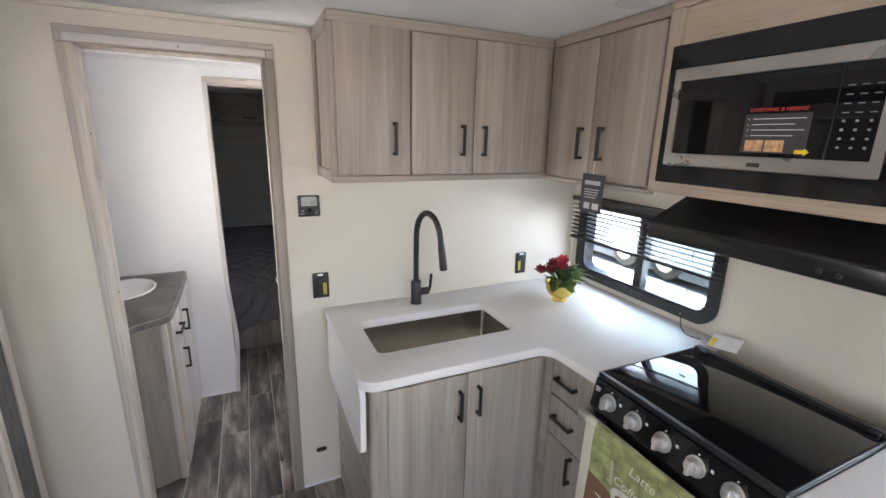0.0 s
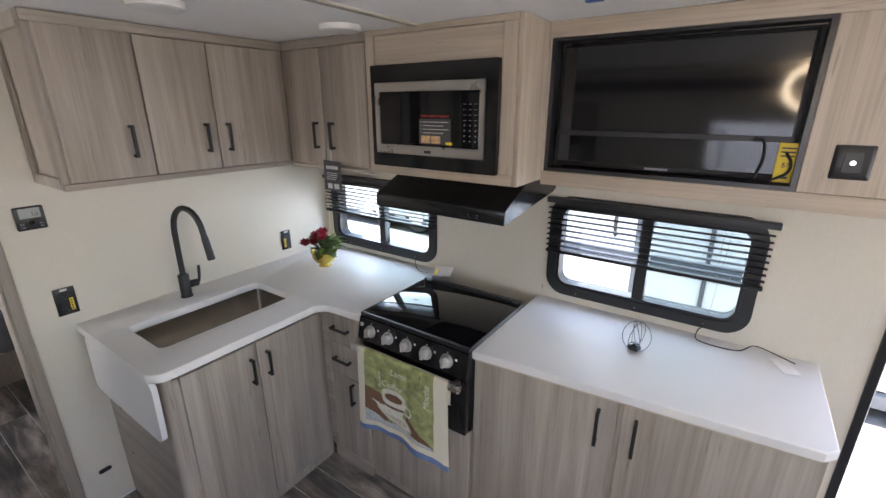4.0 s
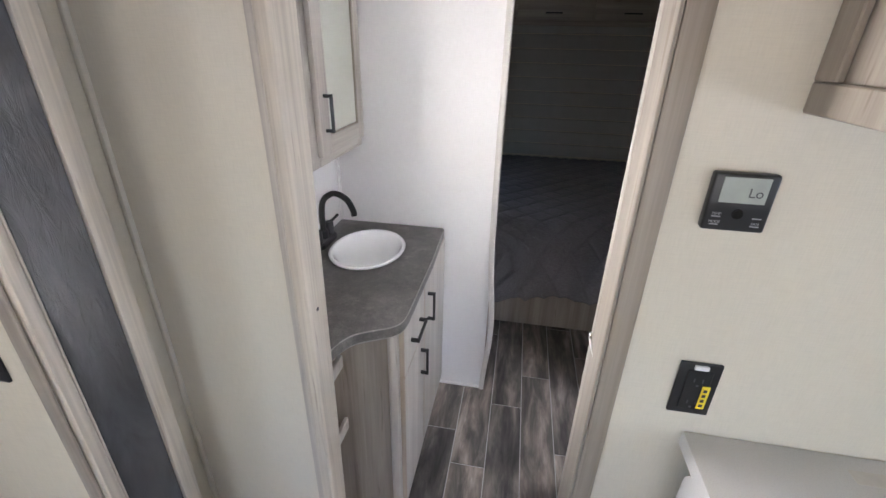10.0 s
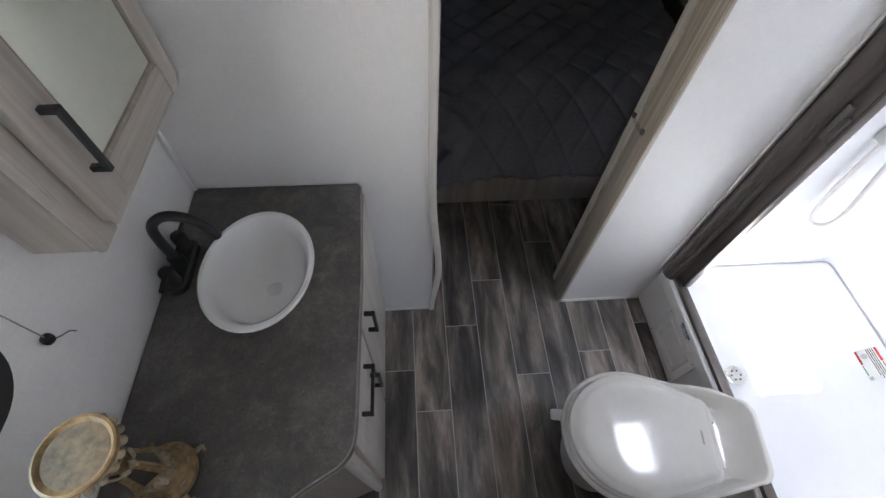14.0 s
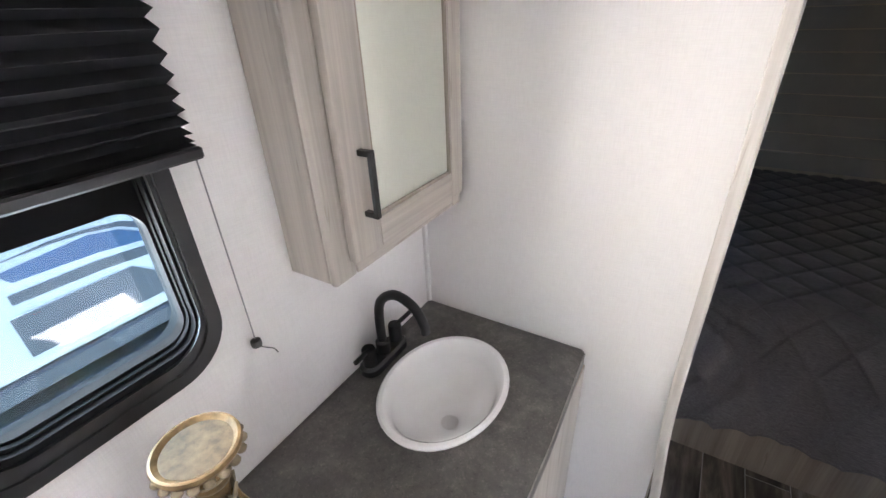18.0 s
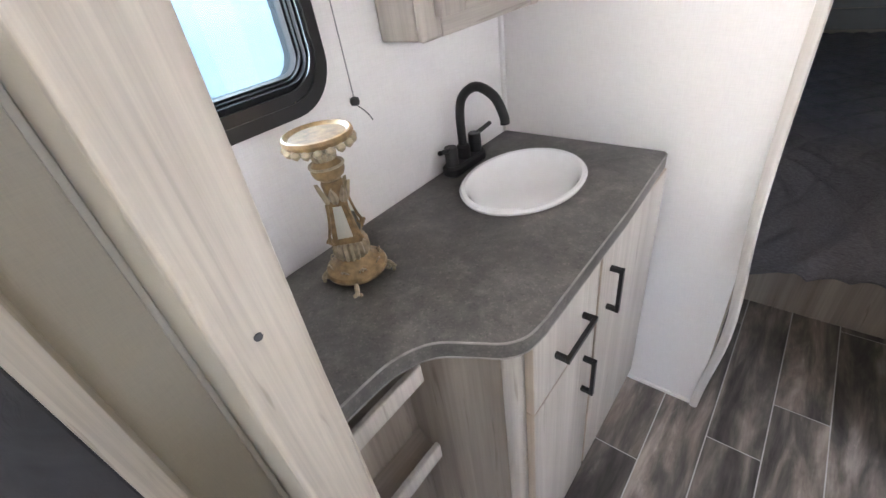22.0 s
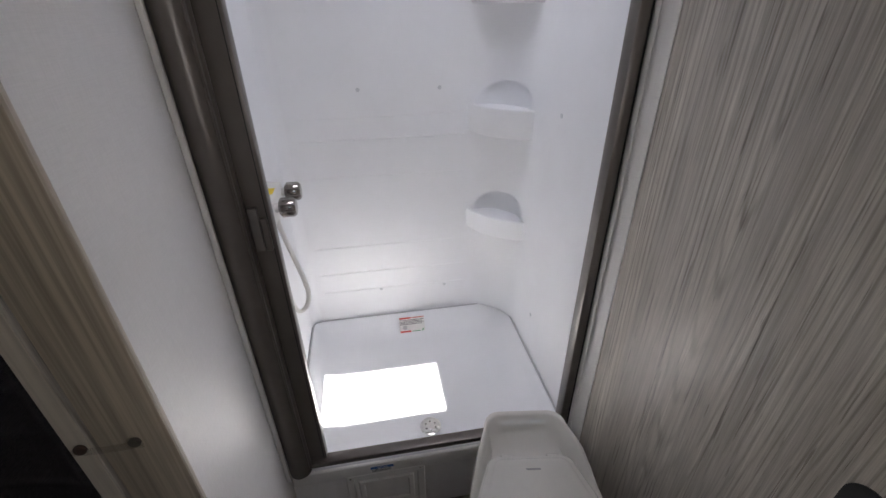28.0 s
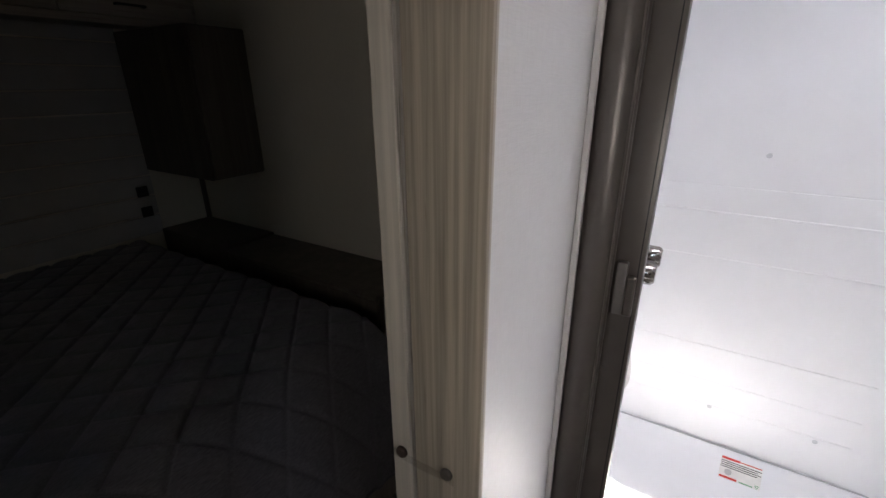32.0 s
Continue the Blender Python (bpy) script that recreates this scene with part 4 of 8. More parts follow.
# microwave
mw = thing("microwave_oven", (0.4, -1.16, 1.52), "built-in microwave with stainless frame and black trim kit", "microwave")
part("trim_kit", frame_loop(rrect(-1.440, 1.520, -0.893, 1.887, 0.004, 2), rrect(-1.396, 1.567, -0.910, 1.828, 0.004, 2), 0.2445, 0.226, "x"), BLACK_GLOSS, mw, "glossy black trim frame")
part("body", bx(0.238, -1.394, 1.569, 0.66, -0.912, 1.826, 0.001), BLACK_SATIN, mw)
part("steel_frame", frame_loop(rrect(-1.393, 1.570, -0.913, 1.825, 0.003, 2), rrect(-1.373, 1.602, -0.932, 1.794, 0.003, 2), 0.2375, 0.224, "x"), STEEL, mw, "brushed stainless face frame")
part("door_glass", bx(0.2275, -1.296, 1.603, 0.2365, -0.933, 1.793, 0.001), BLACK_GLASS, mw, "black glass door")
part("control_panel", bx(0.2275, -1.372, 1.603, 0.2365, -1.2975, 1.793, 0.001), BLACK_GLASS, mw, "black glass control panel")
part("door_split", bx(0.2270, -1.2974, 1.604, 0.2278, -1.2966, 1.792, 0), INK, mw)
keys = []
for r in range(8):
    for c in range(3):
        w = 0.0026 if r > 3 else 0.0055
        keys.append(bx(0.2268, -1.315 - 0.022 * c - w, 1.628 + 0.0175 * (7 - r) - 0.0022, 0.2275, -1.315 - 0.022 * c + w, 1.628 + 0.0175 * (7 - r) + (0.0024 if r > 3 else -0.0005), 0))
pieces("key_mark", keys, plain("pale_print", (0.24, 0.245, 0.26), 0.5), mw)
part("badge", bx(0.2234, -1.175, 1.578, 0.2242, -1.145, 1.588, 0.0003), INK, mw)
part("advert_label", bx(0.2263, -1.260, 1.612, 0.2272, -1.122, 1.700, 0), INK, mw, "black promotional sticker")
text_part(mw, "SOMETHING IS MISSING!", 0.0112, Matrix.Translation((0.2258, -1.191, 1.7085)) @ FACE_X, RED, "headline", "red printed headline")
pieces("text_bar", [bx(0.2258, -1.250 + 0.02 * (k % 2), 1.688 - 0.0125 * k, 0.2262, -1.140, 1.6895 - 0.0125 * k, 0) for k in range(4)], PAPER, mw)
pieces("tick", [sheet([(-1.1335, 1.6885 - 0.0125 * k), (-1.1320, 1.6865 - 0.0125 * k), (-1.1285, 1.6920 - 0.0125 * k), (-1.1320, 1.6880 - 0.0125 * k)], 0.2262, 0.2258, "x") for k in range(4)], PAPER, mw)
pieces("picture", (bx(0.2256, -1.172, 1.615, 0.2262, -1.132, 1.641, 0), bx(0.2256, -1.216, 1.615, 0.2262, -1.176, 1.641, 0)), plain("food_print", (0.55, 0.34, 0.18), 0.5, vary=0.5, scale=90), mw, "small food picture")
part("arrow", sheet([(-1.240, 1.612), (-1.258, 1.612), (-1.258, 1.608), (-1.269, 1.6165), (-1.258, 1.625), (-1.258, 1.621), (-1.240, 1.621)], 0.2260, 0.2254, "x"), YELLOW, mw, "yellow arrow sticker")

# range hood
hood = thing("range_hood", (0.5, -1.18, 1.34), "black sloped under-cabinet range hood", "range hood")
def hood_loop(y):
    return [(x, y, z) for x, z in ((0.240, 1.347), (0.240, 1.395), (0.246, 1.401), (0.43, 1.4845), (XR - 0.002, 1.4845), (XR - 0.002, 1.412), (0.70, 1.400))]
hb = solid([hood_loop(y) for y in (-1.476, -0.881)])
bmesh.ops.bevel(hb, geom=hb.edges[:], offset=0.002, segments=1, affect="EDGES")
part("body", hb, HOOD, hood)
for y in (-1.332, -1.368):
    part("switch", cyl((0.2405, y, 1.366), (0.232, y, 1.366), 0.006, seg=12), BLACK, hood)

# television bay and television
tvc = thing("television_cabinet", (0.6, -2.0, 1.487), "pale oak-print overhead cabinet framing the television", "cabinet", "kitchen wall cabinets")
for nm, z0, z1, m in (("bottom_rail", 1.469, 1.519, TAN_H), ("top_rail", 1.960, 2.0105, TAN_H)):
    part(nm, bx(0.450, -2.70, z0, 0.468, -1.5105, z1, 0.003, 2), m, tvc)
part("stile", bx(0.450, -1.519, 1.5195, 0.468, -1.5105, 1.9595, 0.002), TAN, tvc)
part("stile", bx(0.450, -2.70, 1.5195, 0.468, -2.250, 1.9595, 0.002), TAN, tvc)
part("bottom_panel", bx(0.4685, -2.70, 1.469, XR - 0.002, -1.5105, 1.486, 0.001), TAN_H, tvc)
part("back_panel", bx(0.66, -2.255, 1.490, XR - 0.003, -1.515, 1.965, 0), BLACK_SATIN, tvc, "black bay back")
part("bay_frame", frame_loop(rrect(-2.2495, 1.5195, -1.5195, 1.9595, 0.002, 2), rrect(-2.236, 1.532, -1.534, 1.950, 0.002, 2), 0.453, 0.52, "x"), BLACK_SATIN, tvc, "black reveal round the bay")
tv = thing("television", (0.55, -1.9, 1.545), "large black flat television in its bay", "television")
part("housing", bx(0.500, -2.226, 1.54, 0.55, -1.544, 1.94, 0.004, 2), BLACK_SATIN, tv)
part("screen", bx(0.4965, -2.217, 1.557, 0.5005, -1.553, 1.931, 0.001), SCREEN, tv, "glossy dark screen")
part("wall_mount", bx(0.5505, -1.991, 1.615, 0.66, -1.791, 1.855, 0.002), BLACK, tv)
part("badge", bx(0.4985, -1.921, 1.544, 0.4998, -1.851, 1.551, 0), plain("grey_print", (0.3, 0.3, 0.31), 0.4), tv)
# bar added to imitate a dark reflection across the screen
part("strap", bx(0.487, -2.223, 1.647, 0.4955, -1.547, 1.663, 0.001), BLACK, tv, "thin black bar standing in for a reflection on the screen")
part("energy_label", bx(0.484, -2.241, 1.538, 0.4862, -2.194, 1.647, 0.0005), YELLOW, tv, "yellow paper energy label hanging at the corner")
pieces("label_bar", [bx(0.4833, -2.234, 1.631 - 0.011 * k, 0.4838, -2.201, 1.635 - 0.011 * k, 0) for k in range(3)] + [bx(0.4833, -2.227, 1.548, 0.4838, -2.205, 1.555, 0)], INK, tv)
text_part(tv, "$7", 0.018, Matrix.Translation((0.4835, -2.217, 1.586)) @ FACE_X, INK)
part("cable", tube(spline([(0.484, -2.131, 1.655), (0.480, -2.156, 1.65), (0.478, -2.163, 1.595), (0.480, -2.151, 1.545)], 6), 0.004, 8), BLACK, tv)
part("cable", tube(spline([(0.482, -2.213, 1.62), (0.470, -2.227, 1.595), (0.472, -2.223, 1.565), (0.482, -2.191, 1.542)], 6), 0.004, 8), BLACK, tv)


def plate(parent_name, at, w, h, facing, label, mark=True):
    """A square black wall plate with a bevelled rim and a centre insert."""
    x, y, z = at
    t = thing(parent_name, at, label, "wall plate")
    if facing == "y":
        part("plate", solid([[(x + a, y - d, z + b) for a, b in rrect(-w / 2 + i, -h / 2 + i, w / 2 - i, h / 2 - i, 0.004, 3)] for i, d in ((0, 0), (0, 0.003), (0.008, 0.008))]), BLACK_SATIN, t)
        part("insert", bx(x - w * 0.24, y - 0.0078, z - h * 0.3, x + w * 0.24, y - 0.0105, z + h * 0.3, 0.001), BLACK, t)
    else:
        s = -1 if facing == "-x" else 1
        part("plate", solid([[(x + s * d, y + a, z + b) for a, b in rrect(-w / 2 + i, -h / 2 + i, w / 2 - i, h / 2 - i, 0.004, 3)] for i, d in ((0, 0), (0, 0.003), (0.008, 0.008))]), BLACK_SATIN, t)
        part("insert", bx(x + s * 0.0078, y - w * 0.24, z - h * 0.3, x + s * 0.0105, y + w * 0.24, z + h * 0.3, 0.001), BLACK, t)
        if mark:
            part("jack", cyl((x + s * 0.0104, y, z), (x + s * 0.016, y, z), 0.006, seg=12), CHROME if facing == "-x" else BLACK_GLOSS, t)
    return t


plate("wall_plate", (0.4495, -2.348, 1.606), 0.080, 0.087, "-x", "square black media plate beside the television")
plate("wall_plate", (-1.738, -0.2775, 1.117), 0.092, 0.096, "y", "square black switch plate beside the refrigerator")


SLOT_GREY = plain("slot_grey", (0.09, 0.09, 0.1), 0.5)


def outlet(x, z, w, h, yellow_right, group="kitchen outlets"):
    t = thing("power_outlet", (x, 0, z), "black wall outlet with yellow warning sticker above worktop", "outlet", group)
    part("plate", bx(x - w / 2, -0.007, z - h / 2, x + w / 2, -0.0005, z + h / 2, 0.002, 2), BLACK_SATIN, t)
    part("socket_face", bx(x - w * 0.3, -0.010, z - h * 0.38, x + w * 0.3, -0.0072, z + h * 0.38, 0.001), BLACK, t)
    slots = []
    for dz in (-0.026, 0.022):
        for dx in (-0.007, 0.007):
            slots.append(bx(x + dx - 0.001, -0.0106, z + dz - 0.004, x + dx + 0.001, -0.0099, z + dz + 0.004, 0))
        slots.append(cyl((x, -0.0098, z + dz - 0.011), (x, -0.0106, z + dz - 0.011), 0.0025, seg=8))
    pieces("slot", slots, SLOT_GREY, t)
    s = 1 if yellow_right else -1
    part("sticker", bx(x + s * w * 0.22 - 0.006, -0.0118, z - h * 0.34, x + s * w * 0.22 + 0.007, -0.0108, z + 0.012, 0), YELLOW, t, "yellow warning sticker")
    pieces("sticker_print", [*[bx(x + s * w * 0.22 - 0.003, -0.0124, z - h * 0.3 + 0.011 * k, x + s * w * 0.22 + 0.003, -0.0117, z - h * 0.3 + 0.011 * k + 0.006, 0) for k in range(4)]], INK, t)
    part("white_label", bx(x - 0.012, -0.0112, z + h * 0.40, x + 0.010, -0.0068, z + h * 0.47, 0), PAPER, t)


outlet(-0.628, 1.0055, 0.068, 0.112, True)
outlet(0.3955, 1.003, 0.060, 0.112, False)

th = thing("thermostat", (-0.6585, 0, 1.353), "black wall thermostat with grey display reading Lo", "thermostat")
part("case", bx(-0.7015, -0.017, 1.309, -0.6175, -0.0005, 1.394, 0.004, 3), BLACK_SATIN, th)
part("display", bx(-0.6895, -0.0182, 1.352, -0.6295, -0.0168, 1.389, 0.0005), plain("lcd_grey", (0.33, 0.36, 0.33), 0.25), th, "grey LCD display")
text_part(th, "Lo", 0.019, Matrix.Translation((-0.6445, -0.0186, 1.367)) @ FACE_Y, INK)
part("dial_button", cyl((-0.6595, -0.0165, 1.336), (-0.6595, -0.0195, 1.336), 0.0075, seg=16, b=0.001), BLACK_GLOSS, th)
pieces("button_marks", ([bx(x - 0.006, -0.0178, z, x + 0.006, -0.0168, z + 0.0015, 0) for x in (-0.6865, -0.6325) for z in (1.318, 1.330)]), plain("faint_print", (0.4, 0.4, 0.42), 0.5), th)

for words, x, z in (("MODE", -0.6865, 1.3225), ("FAN", -0.6325, 1.3225), ("TEMP", -0.6865, 1.3345)):
    text_part(th, words, 0.0055, Matrix.Translation((x, -0.0172, z)) @ FACE_Y, bpy.data.materials["faint_print"])

single("wall_vent", solid([[(-0.664 + a, y, 0.188 + b) for a, b in rrect(-0.024, -0.010, 0.024, 0.010, 0.0095, 5)] for y in (-0.0005, -0.004)]), BLACK, "small oval black wall vent near the floor", "vent")

# sink base cabinet
sb = thing("sink_cabinet", (-0.23, -0.31, 0), "grey-brown oak-print sink base cabinet with two doors", "cabinet", "kitchen base cabinets")
part("side_panel", bx(-0.580, -0.5820, 0.0, -0.562, -0.002, 0.866, 0.001), WOOD_H, sb, "end panel with crosswise grain")
part("corner_post", solid([[(x, y, z) for x, y in [(-0.556, -0.5820), (-0.580, -0.5820)] + arc(-0.558, -0.5880, 0.022, 180, 270, 6) + [(-0.545, -0.6100), (-0.545, -0.5820)]] for z in (0, 0.8665)]), WOOD, sb, "rounded corner post")
pieces("face_frame", (bx(-0.5445, -0.6100, 0.826, 0.118, -0.5920, 0.866, 0.001), bx(-0.5445, -0.6100, 0.0, 0.118, -0.5920, 0.075, 0.001), bx(-0.5445, -0.6100, 0.0755, -0.52, -0.5920, 0.8445, 0.001), bx(-0.25, -0.6100, 0.0755, -0.20, -0.5920, 0.8445, 0.001), bx(0.075, -0.6100, 0.0755, 0.118, -0.5920, 0.8445, 0.001)), WOOD, sb)
slab_y(sb, -0.524, -0.234, 0.068, 0.836, -0.6105, WOOD, -0.266, (0.672, 0.774))
slab_y(sb, -0.231, 0.084, 0.068, 0.836, -0.6105, WOOD, -0.193, (0.676, 0.778))
for z in (0.28, 0.52):
    part("screw_cap", cyl((-0.580, -0.12, z), (-0.582, -0.12, z), 0.005, seg=10), INK, sb)

leaf = thing("worktop_leaf", (-0.61, -0.35, 0.55), "white hinged worktop leaf folded down beside the sink", "countertop")
part("panel", moved(sheet(rrect(-0.637, -0.246, -0.050, 0.0, 0.040, 6), -0.009, 0.009, "x"), Matrix.Translation((-0.6075, 0, 0.867)) @ Matrix.Rotation(radians(0.8), 4, "Y")), TOP, leaf)
pieces("bracket", (bx(-0.597, -0.560, 0.69, -0.582, -0.535, 0.862, 0.002), bx(-0.597, -0.15, 0.69, -0.582, -0.125, 0.862, 0.002)), BLACK, leaf, "black folding brackets")

# drawer unit
du = thing("drawer_cabinet", (0.4, -0.76, 0), "grey-brown oak-print unit with two drawers over a door", "cabinet", "kitchen base cabinets")
part("body", bx(0.139, -0.886, 0.0, 0.70, -0.612, 0.866, 0.001), WOOD, du)
pieces("face_frame", (bx(0.1195, -0.886, 0.0, 0.1385, -0.629, 0.07, 0.001), bx(0.1195, -0.886, 0.85, 0.1385, -0.629, 0.866, 0.001), bx(0.1195, -0.648, 0.0705, 0.1385, -0.5925, 0.8495, 0.001)), WOOD_H, du)
slab_x(du, -0.884, -0.650, 0.692, 0.846, 0.1385, WOOD, ((-0.785, 0.774), (-0.690, 0.774)), "drawer_front")
slab_x(du, -0.884, -0.650, 0.520, 0.686, 0.1385, WOOD, ((-0.785, 0.612), (-0.690, 0.612)), "drawer_front")
slab_x(du, -0.884, -0.650, 0.070, 0.514, 0.1385, WOOD, ((-0.795, 0.395), (-0.795, 0.495)))

# cooker
ck = thing("gas_range", (0.35, -1.16, 0.53), "black built-in range with glass cover and silver knobs", "stove")
part("body", bx(0.125, -1.430, 0.535, 0.60, -0.891, 0.896, 0.001), BLACK_SATIN, ck)
part("glass_cover", bx(0.118, -1.424, 0.9045, 0.545, -0.897, 0.912, 0.002, 2), BLACK_GLASS, ck, "black glass cover")
part("cover_frame", join(bx(0.100, -1.431, 0.8965, 0.575, -0.8905, 0.904, 0.002), bx(0.548, -1.428, 0.9045, 0.574, -0.893, 0.922, 0.003), bx(0.100, -1.431, 0.9045, 0.117, -0.8905, 0.9135, 0.002), bx(0.1175, -1.431, 0.9045, 0.5475, -1.4245, 0.9135, 0.002), bx(0.1175, -0.8965, 0.9045, 0.5475, -0.8905, 0.9135, 0.002)), BLACK_SATIN, ck)
part("rear_vent", join(*[bx(0.578, -1.420 + 0.035 * k, 0.8965, 0.598, -1.392 + 0.035 * k, 0.9085, 0.001) for k in range(15)]), BLACK, ck, "black slotted rear vent")
pieces("cover_catch", [bx(0.330 - 0.02 * k, -1.02 - 0.29 * k, 0.9118, 0.336 - 0.02 * k, -1.00 - 0.29 * k, 0.9132, 0.0005) for k in range(2)], BLACK, ck)
for y in (-0.93, -1.40):
    part("hinge", bx(0.536, y - 0.014, 0.9125, 0.560, y + 0.014, 0.920, 0.002), BLACK, ck)
cp = solid([[(x, y, z) for x, z in ((0.124, 0.792), (0.084, 0.792), (0.078, 0.800), (0.096, 0.894), (0.124, 0.895))] for y in (-1.431, -0.8905)])
panel = part("control_panel", cp, BLACK_GLOSS, ck)
part("ignition_mark", join(*[bx(0.0885, -0.915 - 0.002 * k, 0.858 + 0.006 * k, 0.0865, -0.901, 0.8605 + 0.006 * k, 0) for k in range(3)]), PAPER, ck)
for k in range(5):
    y = -0.961 - 0.0958 * k
    ax = Vector((-1, 0, 0.19)).normalized()
    c = Vector((0.086, y, 0.846))
    kn = part("knob", cyl(c, c + ax * 0.006, 0.027, 0.027, 28, 0.001), SATIN_KNOB, ck, "satin silver burner knob")
    part("grip", join(cyl(c + ax * 0.0065, c + ax * 0.024, 0.0225, 0.0195, 28, 0.002), moved(bx(-0.0065, -0.0195, 0, 0.0065, 0.0195, 0.016, 0.003, 2), Matrix.Translation(c + ax * 0.020) @ ax.to_track_quat("Z", "Y").to_matrix().to_4x4())), SATIN_KNOB, kn)
    part("mark", cyl((0.0925, y, 0.8785), (0.0902, y, 0.8785), 0.0022, seg=10), PAPER, ck)
    part("symbol", bx(0.0885, y - 0.043, 0.857, 0.0865, y - 0.036, 0.865, 0), PAPER, ck)
oven = part("oven_door", bx(0.088, -1.427, 0.540, 0.1245, -0.895, 0.788, 0.003, 2), BLACK_GLOSS, ck, "glossy black oven door")
part("oven_window", bx(0.0866, -1.35, 0.585, 0.0878, -0.97, 0.73, 0.0005), BLACK_GLASS, oven)
part("handle_bar", bx(0.040, -1.424, 0.757, 0.062, -0.880, 0.787, 0.003, 2), STEEL, oven, "brushed steel towel bar")
for y in (-1.395, -0.902):
    part("handle_bracket", bx(0.0625, y - 0.012, 0.762, 0.0875, y + 0.012, 0.784, 0.003), STEEL, oven)

ud = thing("drawer_cabinet", (0.35, -1.16, 0), "grey-brown oak-print drawer base under the range", "cabinet", "kitchen base cabinets")
part("body", bx(0.139, -1.430, 0.0, 0.70, -0.8865, 0.533, 0.001), WOOD, ud)
slab_x(ud, -1.428, -0.889, 0.06, 0.531, 0.1385, WOOD, ((-1.21, 0.345), (-1.10, 0.345)), "drawer_front")

# towel over the range's bar
tw = bmesh.new()
U, V = 150, 150
TOWEL = [plain("towel_cream", (0.66, 0.62, 0.50), 0.9, vary=0.1, scale=300, bump=0.4), plain("towel_green", (0.27, 0.29, 0.12), 0.9, vary=0.45, scale=26, bump=0.4),
         plain("towel_brown", (0.16, 0.085, 0.045), 0.9, vary=0.2, scale=60, bump=0.4), plain("towel_blue", (0.13, 0.20, 0.36), 0.9, vary=0.15, scale=200, bump=0.4),
         plain("towel_cup", (0.62, 0.60, 0.52), 0.9, vary=0.12, scale=50, bump=0.4), plain("towel_grey", (0.42, 0.45, 0.44), 0.9, vary=0.2, scale=60, bump=0.4),
         plain("towel_line", (0.20, 0.22, 0.085), 0.9, vary=0.3, scale=40, bump=0.4), plain("towel_shade", (0.46, 0.42, 0.32), 0.9, vary=0.2, scale=60, bump=0.4)]
def towel_print(u, v):
    """The printed picture: 0 cream, 1 green, 2 brown, 3 blue, 4 cup white, 5 blue-grey, 6 faint line, 7 shade."""
    def oval(cu, cv, a, b, lean=0.0):
        return ((u - cu) / a) ** 2 + ((v - cv - lean * (u - cu)) / b) ** 2
    if v > 0.935 + 0.006 * math.sin(7 * u):
        return 3
    if u < 0.085 + 0.015 * v or u > 0.865 - 0.015 * v or v > 0.875 + 0.01 * math.sin(6 * u):
        return 0
    k = 1
    band = 0.725 + 0.45 * (u - 0.10) if u < 0.32 else 0.824 - 0.15 * (u - 0.32) if u < 0.55 else 0.79 + 0.17 * (u - 0.55)
    for cu, cv in ((0.19, 0.13), (0.19, 0.36), (0.66, 0.10)):
        if 0.82 < oval(cu, cv, 0.07, 0.035) < 1.12 or (0.88 < abs(u - cu) / 0.07 < 1.02 - 0.8 * max(0.0, v - cv) and cv < v < cv + 0.11) or 0.75 < oval(cu + 0.085, cv + 0.05, 0.03, 0.035) < 1.15:
            k = 6
    if u < 0.36 and 0.455 + 0.30 * (u - 0.10) < v or (u > 0.57 and v > 0.60 + 0.95 * (u - 0.57) - 0.2 * max(0.0, u - 0.72)):
        k = 2
    if v > band:
        k = 5
    plate = oval(0.435, 0.715, 0.205, 0.075, 0.25)
    if plate < 1.0:
        k = 7 if plate > 0.80 or (plate < 0.5 and v > 0.72) else 4
    if abs(v - 0.615 - 0.55 * (u - 0.20)) < 0.020 * (u - 0.16) / 0.1 and 0.175 < u < 0.26:
        k = 4
    side = abs(u - 0.435) / (0.142 - 0.055 * max(0.0, (v - 0.52) / 0.16))
    if 0.48 < v < 0.665 and side < 1.0:
        k = 4
        if 0.572 + 0.03 * math.sqrt(max(0.0, 1 - side * side)) < v < 0.602 + 0.03 * math.sqrt(max(0.0, 1 - side * side)):
            k = 2
    rim = oval(0.43, 0.478, 0.145, 0.078)
    if rim < 1.0:
        k = 7 if rim > 0.90 else 4
        if oval(0.43, 0.500, 0.100, 0.048) < 1.0:
            k = 2
    if 0.5 < oval(0.590, 0.570, 0.045, 0.055) < 1.1 and u > 0.555:
        k = 4
    return k


grid = []
for j in range(V + 1):
    row = []
    for i in range(U + 1):
        u, v = i / U, j / V
        y = -0.925 - 0.452 * u + 0.012 * v * math.sin(5 * u)
        drop = 0.388 - 0.015 * math.sin(3.0 * u + 0.5)
        wav = 0.010 * v * math.sin(9.5 * u + 1.0) + 0.005 * v * math.sin(21 * u)
        if v < 0.08:
            a = math.pi * v / 0.08 * 0.5
            row.append(tw.verts.new((0.049 - 0.013 * math.sin(a), y, 0.778 + 0.013 * math.cos(a))))
        else:
            row.append(tw.verts.new((0.036 - wav - 0.004 * v, y, 0.778 - drop * (v - 0.08) / 0.92)))
    grid.append(row)
back = []
for j in range(9):
    back.append([tw.verts.new((0.049 + 0.013 * math.sin(math.pi * 0.5 * min(1, j / 3)), v0.co.y, (0.778 + 0.013 * math.cos(math.pi * 0.5 * min(1, j / 3))) - 0.02 * max(0, j - 3))) for v0 in grid[0]])
for j in range(V):
    for i in range(U):
        f = tw.faces.new((grid[j][i], grid[j][i + 1], grid[j + 1][i + 1], grid[j + 1][i]))
        u, v = (i + 0.5) / U, (j + 0.5) / V
        f.material_index = towel_print(u, v)
